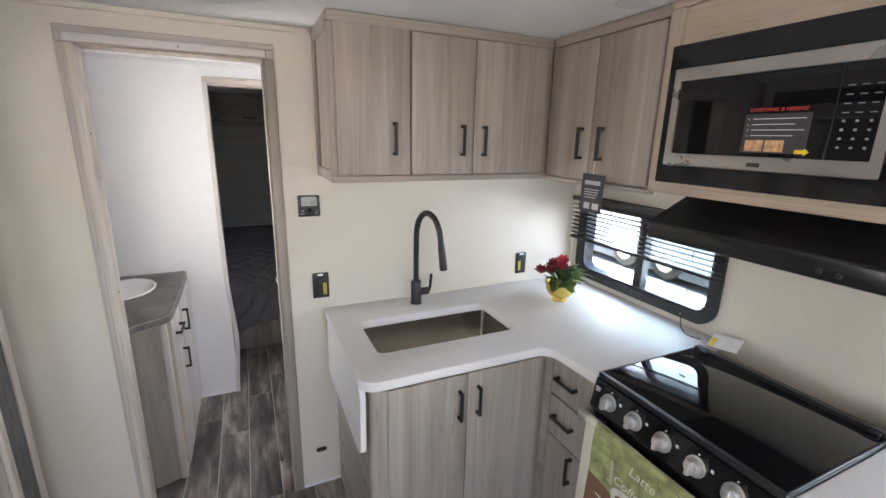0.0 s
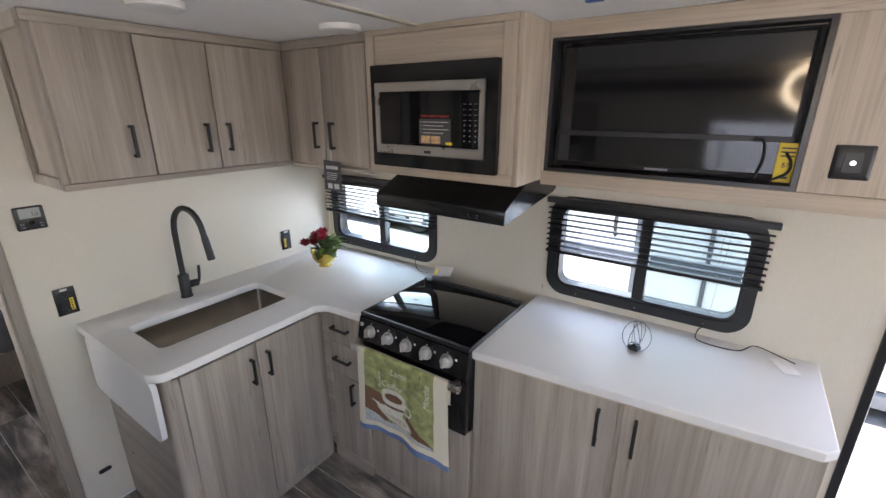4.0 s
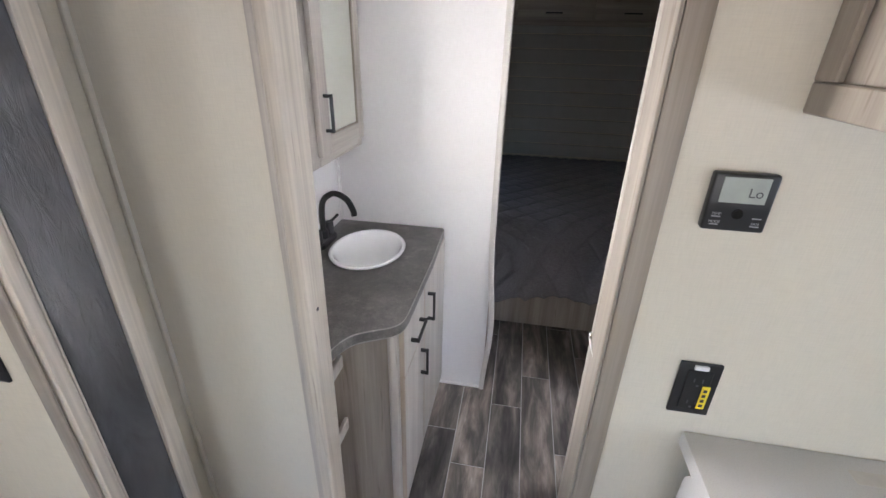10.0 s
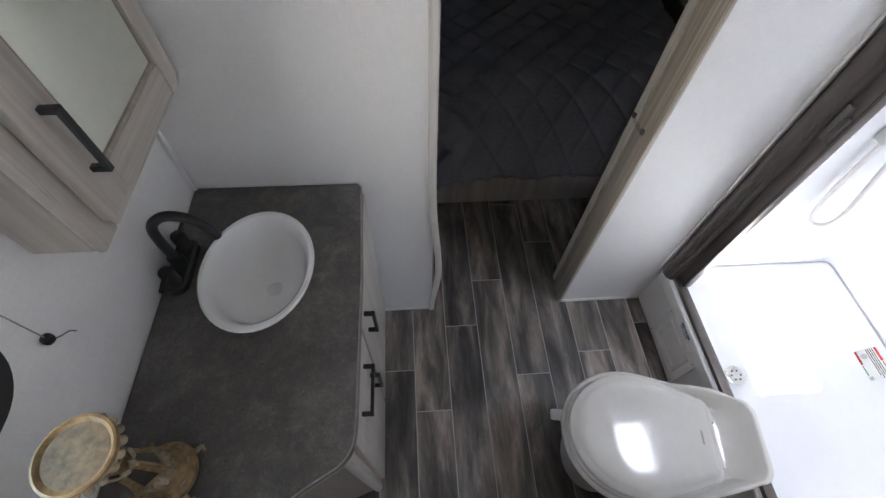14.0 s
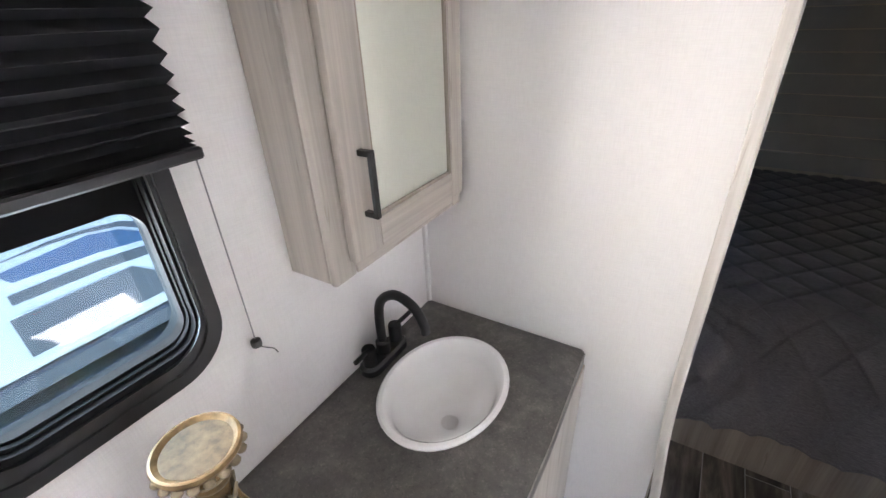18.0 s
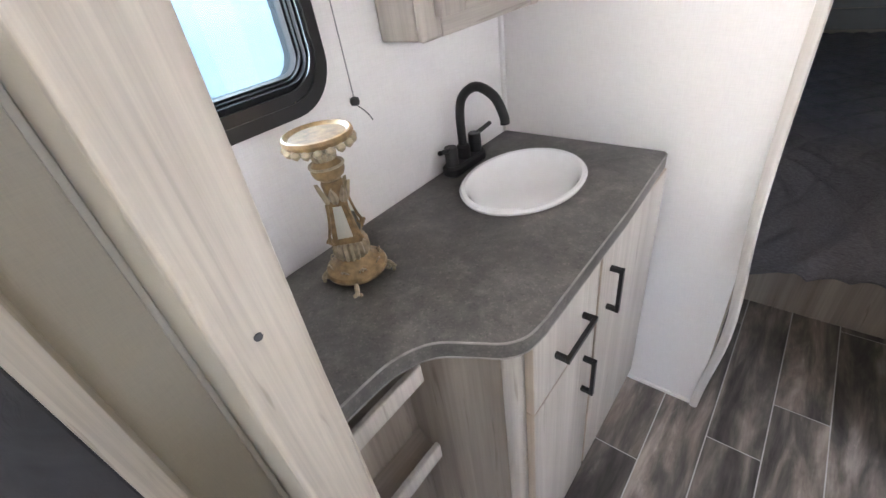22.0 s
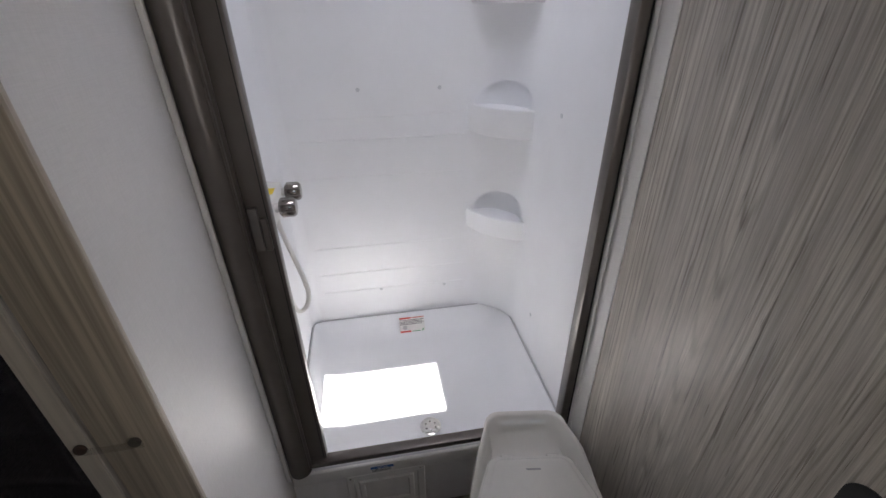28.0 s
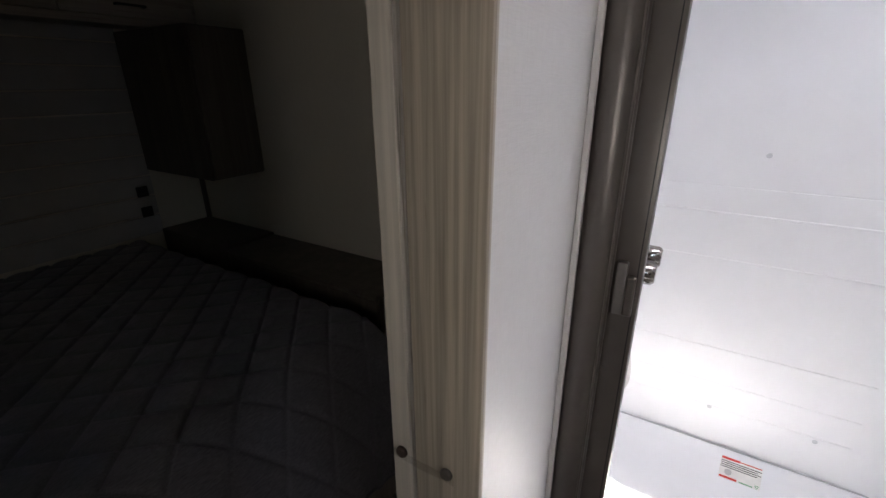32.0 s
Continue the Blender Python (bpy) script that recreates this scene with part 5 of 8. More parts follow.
for a, b in zip(back, back[1:]):
    for i in range(U):
        tw.faces.new((a[i], b[i], b[i + 1], a[i + 1]))
bmesh.ops.remove_doubles(tw, verts=tw.verts, dist=0.0005)
bmesh.ops.recalc_face_normals(tw, faces=tw.faces)
bmesh.ops.solidify(tw, geom=tw.faces[:], thickness=0.0025)
towel = thing("tea_towel", (0.04, -1.15, 0.4), "green and cream coffee-cup tea towel over the oven bar", "towel")
tob = part("cloth", tw, TOWEL[0], towel)
for m in TOWEL[1:]:
    tob.data.materials.append(m)
for words, u, v, size, turn in (("Latte", 0.50, 0.185, 0.042, 0), ("Coffee", 0.42, 0.345, 0.040, 0), ("Mocha", 0.80, 0.30, 0.042, 90), ("Espresso", 0.27, 0.32, 0.022, 90)):
    text_part(towel, words, size, Matrix.Translation((0.0312, -0.925 - 0.452 * u, 0.778 - 0.375 * (v - 0.08) / 0.92)) @ FACE_X @ Matrix.Rotation(radians(turn), 4, "Z") @ Matrix(((1, 0.25, 0, 0), (0, 1, 0, 0), (0, 0, 1, 0), (0, 0, 0, 1))), TOWEL[0])

# base cabinet under the long worktop
rb = thing("base_cabinet", (0.45, -1.95, 0), "grey-brown oak-print two-door base cabinet under the long worktop", "cabinet", "kitchen base cabinets")
def turned(bm):
    return moved(bm, TURN)
part("end_panel", turned(bx(0.150, -2.452, 0.0, 0.62, -2.436, 0.866, 0.002)), WOOD, rb)
part("side_panel", turned(bx(0.165, -1.452, 0.0, 0.58, -1.436, 0.866, 0.001)), WOOD, rb)
pieces("face_frame", [turned(q) for q in (bx(0.150, -2.4355, 0.0, 0.168, -1.436, 0.066, 0.001), bx(0.150, -2.4355, 0.852, 0.168, -1.436, 0.866, 0.001), bx(0.150, -1.965, 0.0665, 0.168, -1.925, 0.8515, 0.001), bx(0.150, -1.46, 0.0665, 0.168, -1.436, 0.8515, 0.001), bx(0.150, -2.4355, 0.0665, 0.168, -2.41, 0.8515, 0.001))], WOOD, rb)
for y0, y1, hy in ((-1.934, -1.438, -1.880), (-2.432, -1.952, -1.992)):
    d = part("door", turned(bx(0.132, y0, 0.06, 0.1495, y1, 0.864, 0.0025, 2)), WOOD, rb)
    a, b, o = TURN @ Vector((0.132, hy, 0.695)), TURN @ Vector((0.132, hy, 0.812)), TURN.to_3x3() @ Vector((-0.028, 0, 0))
    pull(d, a, b, o)


def kitchen_window(name, w, y_rail, slat_span, label):
    """Rounded black window frame with two panes, a divider and a raised black slat blind."""
    y0, y1, z0, z1 = w
    t = tagged(thing(name, (XR, (y0 + y1) / 2, z0), label, "window"), kind="structure")
    o, i = rrect(y0 - 0.022, z0 - 0.022, y1 + 0.022, z1 + 0.022, 0.085, 8), rrect(y0 + 0.018, z0 + 0.018, y1 - 0.018, z1 - 0.018, 0.055, 8)
    i2 = rrect(y0 + 0.030, z0 + 0.030, y1 - 0.030, z1 - 0.030, 0.045, 8)
    part("window_frame", frame_loop(o, i, XR - 0.002, XR - 0.016, "x"), BLACK, t, "black rounded clamp ring")
    part("window_frame", frame_loop(i, i2, XR - 0.008, XR + 0.055, "x"), BLACK_SATIN, t)
    ym = y0 + (y1 - y0) * 0.5
    part("divider", bx(XR + 0.002, ym - 0.022, z0 + 0.0305, XR + 0.045, ym + 0.022, z1 - 0.0305, 0.002), BLACK_SATIN, t)
    for a, b, m in ((y0 + 0.0305, ym - 0.0225, TINTED), (ym + 0.0225, y1 - 0.0305, SCREENED)):
        p = part("pane", bx(XR + 0.03, a, z0 + 0.031, XR + 0.034, b, z1 - 0.031, 0), m, t)
        p.visible_shadow = False
    sc = [cyl((XR - 0.0158, y, z), (XR - 0.0172, y, z), 0.003, seg=8) for y in (y0 + 0.12, ym, y1 - 0.12) for z in (z0 - 0.004, z1 + 0.004)]
    pieces("screw", sc, CHROME, t)
    # raised blind
    bl = thing("slat_blind", (XR - 0.03, ym, z1), "black slatted blind half raised over the window", "blind", "kitchen blinds")
    s0, s1 = slat_span
    part("head_rail", bx(XR - 0.050, s0 - 0.01, z1 - 0.004, XR - 0.020, s1 + 0.01, z1 + 0.018, 0.002), BLACK_SATIN, bl)
    n, top, low = 8, z1 - 0.026, y_rail
    for k in range(n):
        z = top - (top - low) * k / n
        slat = solid([[(XR - 0.052 + 0.026 * q, y, z + 0.0015 * (q - 0.5) + 0.0025 * math.sin(math.pi * q)) for q in (0, 0.25, 0.5, 0.75, 1)] + [(XR - 0.052 + 0.026 * q, y, z - 0.0008 + 0.0015 * (q - 0.5) + 0.0025 * math.sin(math.pi * q)) for q in (1, 0.75, 0.5, 0.25, 0)] for y in (s0, s1)])
        part("slat", slat, BLACK_SATIN, bl)
    part("bottom_rail", bx(XR - 0.052, s0, low - 0.010, XR - 0.024, s1, low + 0.004, 0.003), BLACK, bl)
    for f in (0.18, 0.5, 0.82):
        y = s0 + (s1 - s0) * f
        part("ladder_cord", join(cyl((XR - 0.053, y, low), (XR - 0.053, y, top + 0.01), 0.0007, seg=5), cyl((XR - 0.024, y, low), (XR - 0.024, y, top + 0.01), 0.0007, seg=5)), BLACK, bl)
    return bl


BLIND1 = kitchen_window("window_1", WIN1, 1.140, (-0.865, -0.038), "rounded black-framed kitchen window behind the sink corner")
BLIND2 = kitchen_window("window_2", WIN2, 1.146, (-2.253, -1.468), "rounded black-framed kitchen window over the long worktop")
cord = BLIND2
part("pull_cord", tube([(0.690, -2.135, 1.36), (0.698, -2.115, 1.0), (0.705, -2.10, 0.94)], 0.0008, 6), BLACK, cord)
part("cord", tube(spline([(0.705, -2.10, 0.94), (0.70, -2.09, 0.925), (0.66, -2.10, 0.906), (0.66, -2.22, 0.904), (0.68, -2.27, 0.93), (0.675, -2.34, 0.918), (0.665, -2.39, 0.908)], 6), 0.0022, 6), BLACK, cord)
part("tag", moved(bx(-0.05, -0.025, 0, 0.05, 0.025, 0.001, 0), Matrix.Translation((0.635, -2.36, 0.903)) @ Matrix.Rotation(radians(25), 4, "Z")), PAPER, cord, "white paper tag")
cord2 = BLIND1
part("pull_cord", tube([(0.69, -0.73, 1.34), (0.695, -0.735, 1.1), (0.70, -0.72, 0.94)], 0.0008, 6), BLACK, cord2)
part("cord", tube(spline([(0.70, -0.72, 0.94), (0.68, -0.74, 0.908), (0.64, -0.80, 0.905), (0.63, -0.86, 0.915)], 6), 0.002, 6), BLACK, cord2)
part("tag", moved(bx(-0.035, -0.05, 0, 0.035, 0.05, 0.001, 0), Matrix.Translation((0.665, -0.93, 0.925)) @ Matrix.Rotation(radians(-28), 4, "Y") @ Matrix.Rotation(radians(12), 4, "Z")), PAPER, cord2, "white paper tag")
part("tag_stripe", moved(bx(-0.030, 0.028, 0.0012, 0.012, 0.046, 0.0016, 0), Matrix.Translation((0.665, -0.93, 0.925)) @ Matrix.Rotation(radians(-28), 4, "Y") @ Matrix.Rotation(radians(12), 4, "Z")), YELLOW, cord2)

sd = thing("wall_screw", (XR, -1.45, 0.945), "pair of small dark screws in the wall beside the window", "screw")
pieces("screw", [cyl((XR - 0.0005, -1.45, z), (XR - 0.003, -1.45, z), 0.003, seg=8) for z in (0.940, 0.950)], BLACK, sd)

# hanging tag on the cabinet pull
tg = thing("hanging_tag", (0.212, -0.62, 1.38), "black printed swing tag hanging from the cabinet pull", "tag")
part("card", moved(bx(-0.0008, -0.053, -0.130, 0.0008, 0.053, 0.0, 0.0004), Matrix.Translation((0.206, -0.664, 1.520)) @ Matrix.Rotation(radians(2), 4, "X")), plain("tag_print", (0.035, 0.035, 0.04), 0.35, vary=0.2, scale=120), tg)
part("string", tube([(0.221, -0.646, 1.572), (0.207, -0.660, 1.518)], 0.0012, 6), PAPER, tg)
part("print_bars", join(bx(0.2044, -0.699, 1.484, 0.2050, -0.626, 1.498, 0), *[bx(0.2044, -0.696 + 0.004 * k, 1.466 - 0.009 * k, 0.2050, -0.628, 1.469 - 0.009 * k, 0) for k in range(4)], bx(0.2044, -0.700, 1.400, 0.2050, -0.670, 1.422, 0), bx(0.2044, -0.658, 1.400, 0.2050, -0.630, 1.422, 0)), plain("tag_white", (0.5, 0.5, 0.52), 0.5), tg)

# flower pot
fp = thing("potted_flowers", (0.420, -0.300, 0.90), "artificial red flowers in a small gold bowl", "plant")
part("bowl", lathe([(0.032, 0), (0.034, 0.003), (0.025, 0.008), (0.025, 0.014), (0.048, 0.027), (0.064, 0.050), (0.070, 0.083), (0.0725, 0.086), (0.068, 0.086), (0.061, 0.066), (0.0, 0.058)], (0.420, -0.300, 0.90)), plain("gold_glaze", (0.62, 0.46, 0.10), 0.25, 0.55, vary=0.1), fp, "glossy gold bowl")
LEAF, LEAF2 = foliage("leaf_green", (0.06, 0.115, 0.035)), foliage("leaf_pale", (0.17, 0.26, 0.075))
PETAL, PETAL2 = plain("petal_crimson", (0.20, 0.008, 0.018), 0.6, vary=0.4, scale=90), plain("petal_pink", (0.40, 0.02, 0.05), 0.6, vary=0.3, scale=90)


def leaf_bm(at, way, length, width, droop=0.3):
    way = Vector(way).normalized()
    side = way.cross(Vector((0, 0, 1)))
    side = side.normalized() if side.length > 0.01 else Vector((1, 0, 0))
    up = side.cross(way)
    bm = bmesh.new()
    rows = []
    for k in range(6):
        t = k / 5
        w = width * math.sin(math.pi * min(0.98, 0.08 + 0.9 * t)) * 0.5
        c = Vector(at) + way * length * t - Vector((0, 0, 1)) * droop * length * t * t
        rows.append([bm.verts.new(c - side * w + up * w * 0.3), bm.verts.new(c), bm.verts.new(c + side * w + up * w * 0.3)])
    for a, b in zip(rows, rows[1:]):
        bm.faces.new((a[0], a[1], b[1], b[0])), bm.faces.new((a[1], a[2], b[2], b[1]))
    return bm


rng = random.Random(5)
for mat, n, spread in ((LEAF, 40, 0.85), (LEAF2, 40, 1.0)):
    bits = []
    for k in range(n):
        a = rng.uniform(0, 6.28) if mat is LEAF else rng.uniform(-2.4, 0.9)
        e = rng.uniform(0.10, 1.5)
        bits.append(leaf_bm((0.420 + 0.02 * math.cos(a), -0.300 + 0.02 * math.sin(a), 0.975 + rng.uniform(0, 0.06)), (math.cos(a), math.sin(a), e), rng.uniform(0.08, 0.14) * spread, rng.uniform(0.030, 0.055) * (1.0 if mat is LEAF else 0.75)))
    part("leaves", join(*bits), mat, fp)
for k, (dx, dy, dz, mat) in enumerate([(-0.045, 0.02, 0.130, PETAL), (0.0, 0.0, 0.178, PETAL2), (-0.080, 0.05, 0.125, PETAL), (-0.01, 0.05, 0.150, PETAL), (-0.03, -0.03, 0.160, PETAL2)]):
    bits = []
    for j in range(12):
        a, e = j * 2.4, 0.2 + 0.09 * j
        bits.append(leaf_bm((0.420 + dx, -0.300 + dy, 0.90 + dz), (math.cos(a), math.sin(a), e), 0.038, 0.032, -0.3))
    part("flower", join(*bits), mat, fp)
part("stems", join(*[tube([(0.420, -0.300, 0.955), (0.420 + dx * 0.8, -0.300 + dy * 0.8, 0.90 + dz)], 0.0018, 5) for dx, dy, dz in ((-0.035, 0.02, 0.115), (0, -0.01, 0.145), (-0.05, 0.045, 0.085), (0.03, 0.03, 0.12), (0.02, -0.045, 0.12))]), LEAF, fp)

single("worktop_mark", bx(-0.366, -0.062, 0.9004, -0.308, -0.034, 0.9009, 0.0002), plain("faint_sticker", (0.66, 0.63, 0.58), 0.45), "faint square adhesive mark on the worktop", "mark")

# wire orb
orb = thing("wire_ornament", (0.465, -1.915, 0.90), "open wire orb ornament with dark pebble centre", "ornament")
c = Vector((0.465, -1.915, 0.955))
for ax, ay in ((72, 20), (110, 80), (35, -60), (80, -40)):
    q = Euler((radians(ax), radians(ay), 0)).to_matrix()
    part("ring", tube([c + q @ Vector((0.054 * math.cos(2 * math.pi * k / 40), 0.054 * math.sin(2 * math.pi * k / 40), 0)) for k in range(40)], 0.0011, 6, True), WIRE, orb)
part("pebble", lathe([(0.002, 0), (0.018, 0.004), (0.024, 0.012), (0.018, 0.021), (0.002, 0.025)], (0.462, -1.912, 0.9005), 16), BLACK_GLOSS, orb)

# light under the wall cabinet
pk = thing("cabinet_light", (-0.17, -0.17, 1.47), "unlit white frosted puck light under the wall cabinet", "light")
part("rim", lathe([(0.0, 0.0), (0.054, 0.0), (0.056, -0.004), (0.052, -0.008), (0.0, -0.008)], (-0.17, -0.17, 1.4875), 36), WHITE, pk)
part("lens", lathe([(0.050, -0.0082), (0.044, -0.015), (0.028, -0.020), (0.0, -0.022)], (-0.17, -0.17, 1.4875), 36), plain("frosted_lens", (0.70, 0.71, 0.73), 0.4, vary=0.03), pk)

# ceiling lights
LENS = plain("lamp_lens", (0.74, 0.74, 0.73), 0.5, vary=0.02)


def ceiling_light(x, y, z, r, group, label):
    t = thing("ceiling_light", (x, y, z), label, "ceiling light", group)
    part("rim", lathe([(r, 0), (r, -0.012), (r * 0.96, -0.018), (r * 0.84, -0.020), (r * 0.84, -0.016), (0, -0.016)], (x, y, z - 0.0005), 40), WHITE, t)
    part("lens", lathe([(r * 0.83, -0.0165), (r * 0.80, -0.021), (r * 0.5, -0.024), (0, -0.025)], (x, y, z), 40), LENS, t, "frosted lens")


for x, y in ((0.117, -0.861), (-0.42, -0.72), (-0.45, -2.6)):
    ceiling_light(x, y, CEIL_Z, 0.072, "kitchen ceiling lights", "round white flush ceiling light on the kitchen ceiling")
single("tape_mark", bx(0.222, -1.735, 2.0085, 0.246, -1.69, 2.0115, 0.0005), BLUE, "scrap of blue masking tape on the ceiling", "tape")
ring = thing("ring_lamp", (-1.56, -2.37, 1.87), "lit ring-shaped lamp on the slide-out fascia", "lamp")
part("ring", tube([(-1.550, -2.40 + 0.135 * math.cos(2 * math.pi * k / 40), 1.862 + 0.125 * math.sin(2 * math.pi * k / 40)) for k in range(40)], 0.019, 12, True), glow("ring_lamp_glow", (1.0, 0.80, 0.55), 1.3), ring, "glowing warm ring")
part("mount", cyl((-1.591, -2.40, 1.88), (-1.555, -2.40, 1.88), 0.03, seg=20, b=0.003), BLACK, ring)

# refrigerator in the slide-out
FF, FY = -1.908, -0.285
fr = thing("refrigerator", (-2.2, -0.58, 0), "stainless two-door refrigerator with black trim", "refrigerator")
part("cabinet", bx(-2.43, FY - 0.60, 0.0, FF - 0.062, FY, 1.50, 0.003), BLACK_SATIN, fr)
part("lower_door", bx(FF - 0.060, FY - 0.598, 0.06, FF, FY - 0.052, 0.938, 0.006, 2), STEEL, fr, "brushed stainless lower door")
part("upper_door", bx(FF - 0.060, FY - 0.598, 0.976, FF, FY - 0.052, 1.420, 0.006, 2), STEEL, fr, "brushed stainless upper door")
part("side_flange", bx(FF - 0.061, FY - 0.049, 0.0, FF - 0.012, FY - 0.001, 1.42, 0.002), BLACK_SATIN, fr, "black cabinet flange beside the doors")
part("door_trim", bx(FF - 0.060, FY - 0.598, 0.939, FF + 0.003, FY - 0.052, 0.975, 0.002), BLACK_GLOSS, fr)
part("control_strip", bx(FF - 0.060, FY - 0.598, 1.428, FF + 0.012, FY - 0.002, 1.495, 0.004, 2), BLACK_GLOSS, fr, "glossy black control strip")
part("hinge_cover", bx(FF - 0.05, FY - 0.05, 1.4205, FF + 0.004, FY - 0.004, 1.4275, 0.001), BLACK, fr)
part("button", bx(FF + 0.0125, FY - 0.05, 1.50, FF - 0.02, FY - 0.02, 1.52, 0.003), BLACK, fr)
fc = thing("wall_cabinet", (-2.2, -0.58, 1.54), "grey-brown oak-print cabinet above the refrigerator", "cabinet")
part("body", bx(-2.43, FY - 0.60, 1.535, FF - 0.02, FY, 1.792, 0.002), WOOD, fc)
part("door", bx(FF - 0.0195, FY - 0.595, 1.54, FF - 0.002, FY - 0.004, 1.786, 0.002), WOOD, fc)

# ---------------------------------------------------------------- bathroom
VT = 0.845
curve = spline([(-1.392, 0.10, 0), (-1.386, 0.165, 0), (-1.358, 0.220, 0), (-1.308, 0.252, 0), (-1.268, 0.275, 0), (-1.246, 0.305, 0), (-1.240, 0.35, 0)], 5)
outline = [(XL + 0.001, YB - 0.001), (XL + 0.001, 0.067), (-1.392, 0.067)] + [(p.x, p.y) for p in curve] + [(-1.240, 0.70), (-1.250, 0.985), (-1.262, YB - 0.001)]
BASIN = (-1.494, 0.728)
bowl_hole = [(BASIN[0] + 0.120 * math.cos(-a), BASIN[1] + 0.150 * math.sin(-a)) for a in (2 * math.pi * k / 40 for k in range(40))][::-1]
vt = thing("worktop", (-1.47, 0.6, VT - 0.036), "dark grey stone-look laminate vanity top with curved front", "countertop")
part("slab", slab_hole(outline, bowl_hole, VT - 0.036, VT, 0.006), LAMINATE, vt)
front = [(-1.392, 0.069)] + [(p.x, p.y) for p in curve[1:]] + [(-1.240, 0.70), (-1.250, 0.985), (-1.261, YB - 0.003)]
# pale line for wear, with the bevel's highlight painted in
for z in (VT - 0.0032, VT - 0.0345):
    part("worn_edge", tube([(x - 0.0012, y, z) for x, y in front], 0.0022, 6), EDGE, vt, "pale worn edge line with the bevel's highlight in its colour")

bs = thing("wash_basin", (BASIN[0], BASIN[1], VT - 0.12), "oval white drop-in wash basin", "sink")
part("bowl", lathe([(0.158, 0.001), (0.160, 0.007), (0.155, 0.011), (0.146, 0.010), (0.138, 0.002), (0.128, -0.025), (0.105, -0.075), (0.06, -0.105), (0.02, -0.112), (0.012, -0.112), (0.012, -0.118), (0.06, -0.112), (0.11, -0.08), (0.134, -0.03), (0.139, -0.002)], (BASIN[0], BASIN[1], VT), 48, 0.8625, 1.08, ring=True), PORCELAIN, bs)
part("drain", lathe([(0.0, -0.004), (0.02, -0.004), (0.02, 0), (0.021, 0.002), (0.012, 0.003), (0.0, 0.0015)], (BASIN[0] + 0.01, BASIN[1], VT - 0.1118), 20), plain("pale_steel", (0.72, 0.71, 0.70), 0.3, 0.3), bs)
part("overflow", cyl((BASIN[0] - 0.112, BASIN[1], VT - 0.045), (BASIN[0] - 0.1085, BASIN[1], VT - 0.044), 0.008, seg=14), CHROME, bs)

bt = thing("basin_faucet", (-1.665, 0.735, VT), "matte black two-handle centerset basin faucet", "faucet")
part("base_plate", prism([(-1.668 + x, 0.735 + y) for x, y in rrect(-0.026, -0.075, 0.026, 0.075, 0.025, 6)], VT + 0.0005, VT + 0.028, 0.006), BLACK, bt)
part("spout", tube(spline([(-1.668, 0.735, VT + 0.025), (-1.668, 0.735, VT + 0.13), (-1.655, 0.736, VT + 0.180), (-1.615, 0.738, VT + 0.205), (-1.570, 0.740, VT + 0.186), (-1.548, 0.741, VT + 0.145), (-1.545, 0.741, VT + 0.125)], 6), 0.011, 14), BLACK, bt)
part("spout_collar", lathe([(0.017, 0), (0.017, 0.03), (0.013, 0.034), (0, 0.034)], (-1.668, 0.735, VT + 0.028), 20), BLACK, bt)
for s in (-1, 1):
    y = 0.735 + s * 0.050
    part("valve_body", lathe([(0.0165, 0), (0.0165, 0.042), (0.015, 0.046), (0, 0.046)], (-1.668, y, VT + 0.028), 20), BLACK, bt)
    part("lever", tube([(-1.668, y, VT + 0.068), (-1.662, y + s * 0.028, VT + 0.074), (-1.655, y + s * 0.056, VT + 0.082)], 0.0058, 10), BLACK, bt)

va = thing("vanity_cabinet", (-1.47, 0.6, 0), "pale ash vanity cabinet with drawer, doors and open corner shelves", "cabinet")
part("front_frame", join(bx(-1.282, 0.312, 0.0, -1.264, 0.998, 0.062, 0.001), bx(-1.282, 0.312, 0.790, -1.264, 0.998, 0.808, 0.001), bx(-1.282, 0.575, 0.0625, -1.264, 0.605, 0.7895, 0.001), bx(-1.282, 0.970, 0.0625, -1.264, 0.998, 0.7895, 0.001), bx(-1.282, 0.312, 0.0625, -1.264, 0.33, 0.7895, 0.001), bx(-1.282, 0.3305, 0.612, -1.264, 0.5745, 0.632, 0.001)), ASH, va)
part("corner_post", cyl((-1.276, 0.302, 0.0), (-1.276, 0.302, 0.808), 0.0165, seg=18), ASH, va, "rounded corner post")
part("angled_panel", solid([[(-1.290, 0.292, z), (-1.285, 0.304, z), (-1.470, 0.245, z), (-1.466, 0.232, z)] for z in (0.0, 0.808)]), WOOD, va, "darker wood angled panel")
part("back_panel", bx(-1.482, 0.070, 0.0, -1.470, 0.300, 0.808, 0.001), WOOD, va)
for z in (0.500, 0.732):
    sh = part("shelf", prism([(-1.4695, 0.068), (-1.4065, 0.068), (-1.4065, 0.214), (-1.4695, 0.234)], z, z + 0.014, 0.001), WOOD_H, va)
    part("lip", bx(-1.406, 0.069, z, -1.394, 0.219, z + 0.041, 0.002), ASH, sh, "pale front lip")
part("plinth", bx(-1.4695, 0.068, 0.0, -1.40, 0.21, 0.012, 0.001), WHITE, va, "white strip at the floor")
DF = -1.2635
slab_x(va, 0.320, 0.582, 0.630, 0.802, DF, ASH, ((0.395, 0.715), (0.508, 0.715)), "drawer_front", 1)
slab_x(va, 0.320, 0.582, 0.055, 0.624, DF, ASH, ((0.530, 0.470), (0.530, 0.570)), "door", 1)
slab_x(va, 0.596, 0.990, 0.055, 0.802, DF, ASH, ((0.641, 0.630), (0.641, 0.736)), "door", 1)
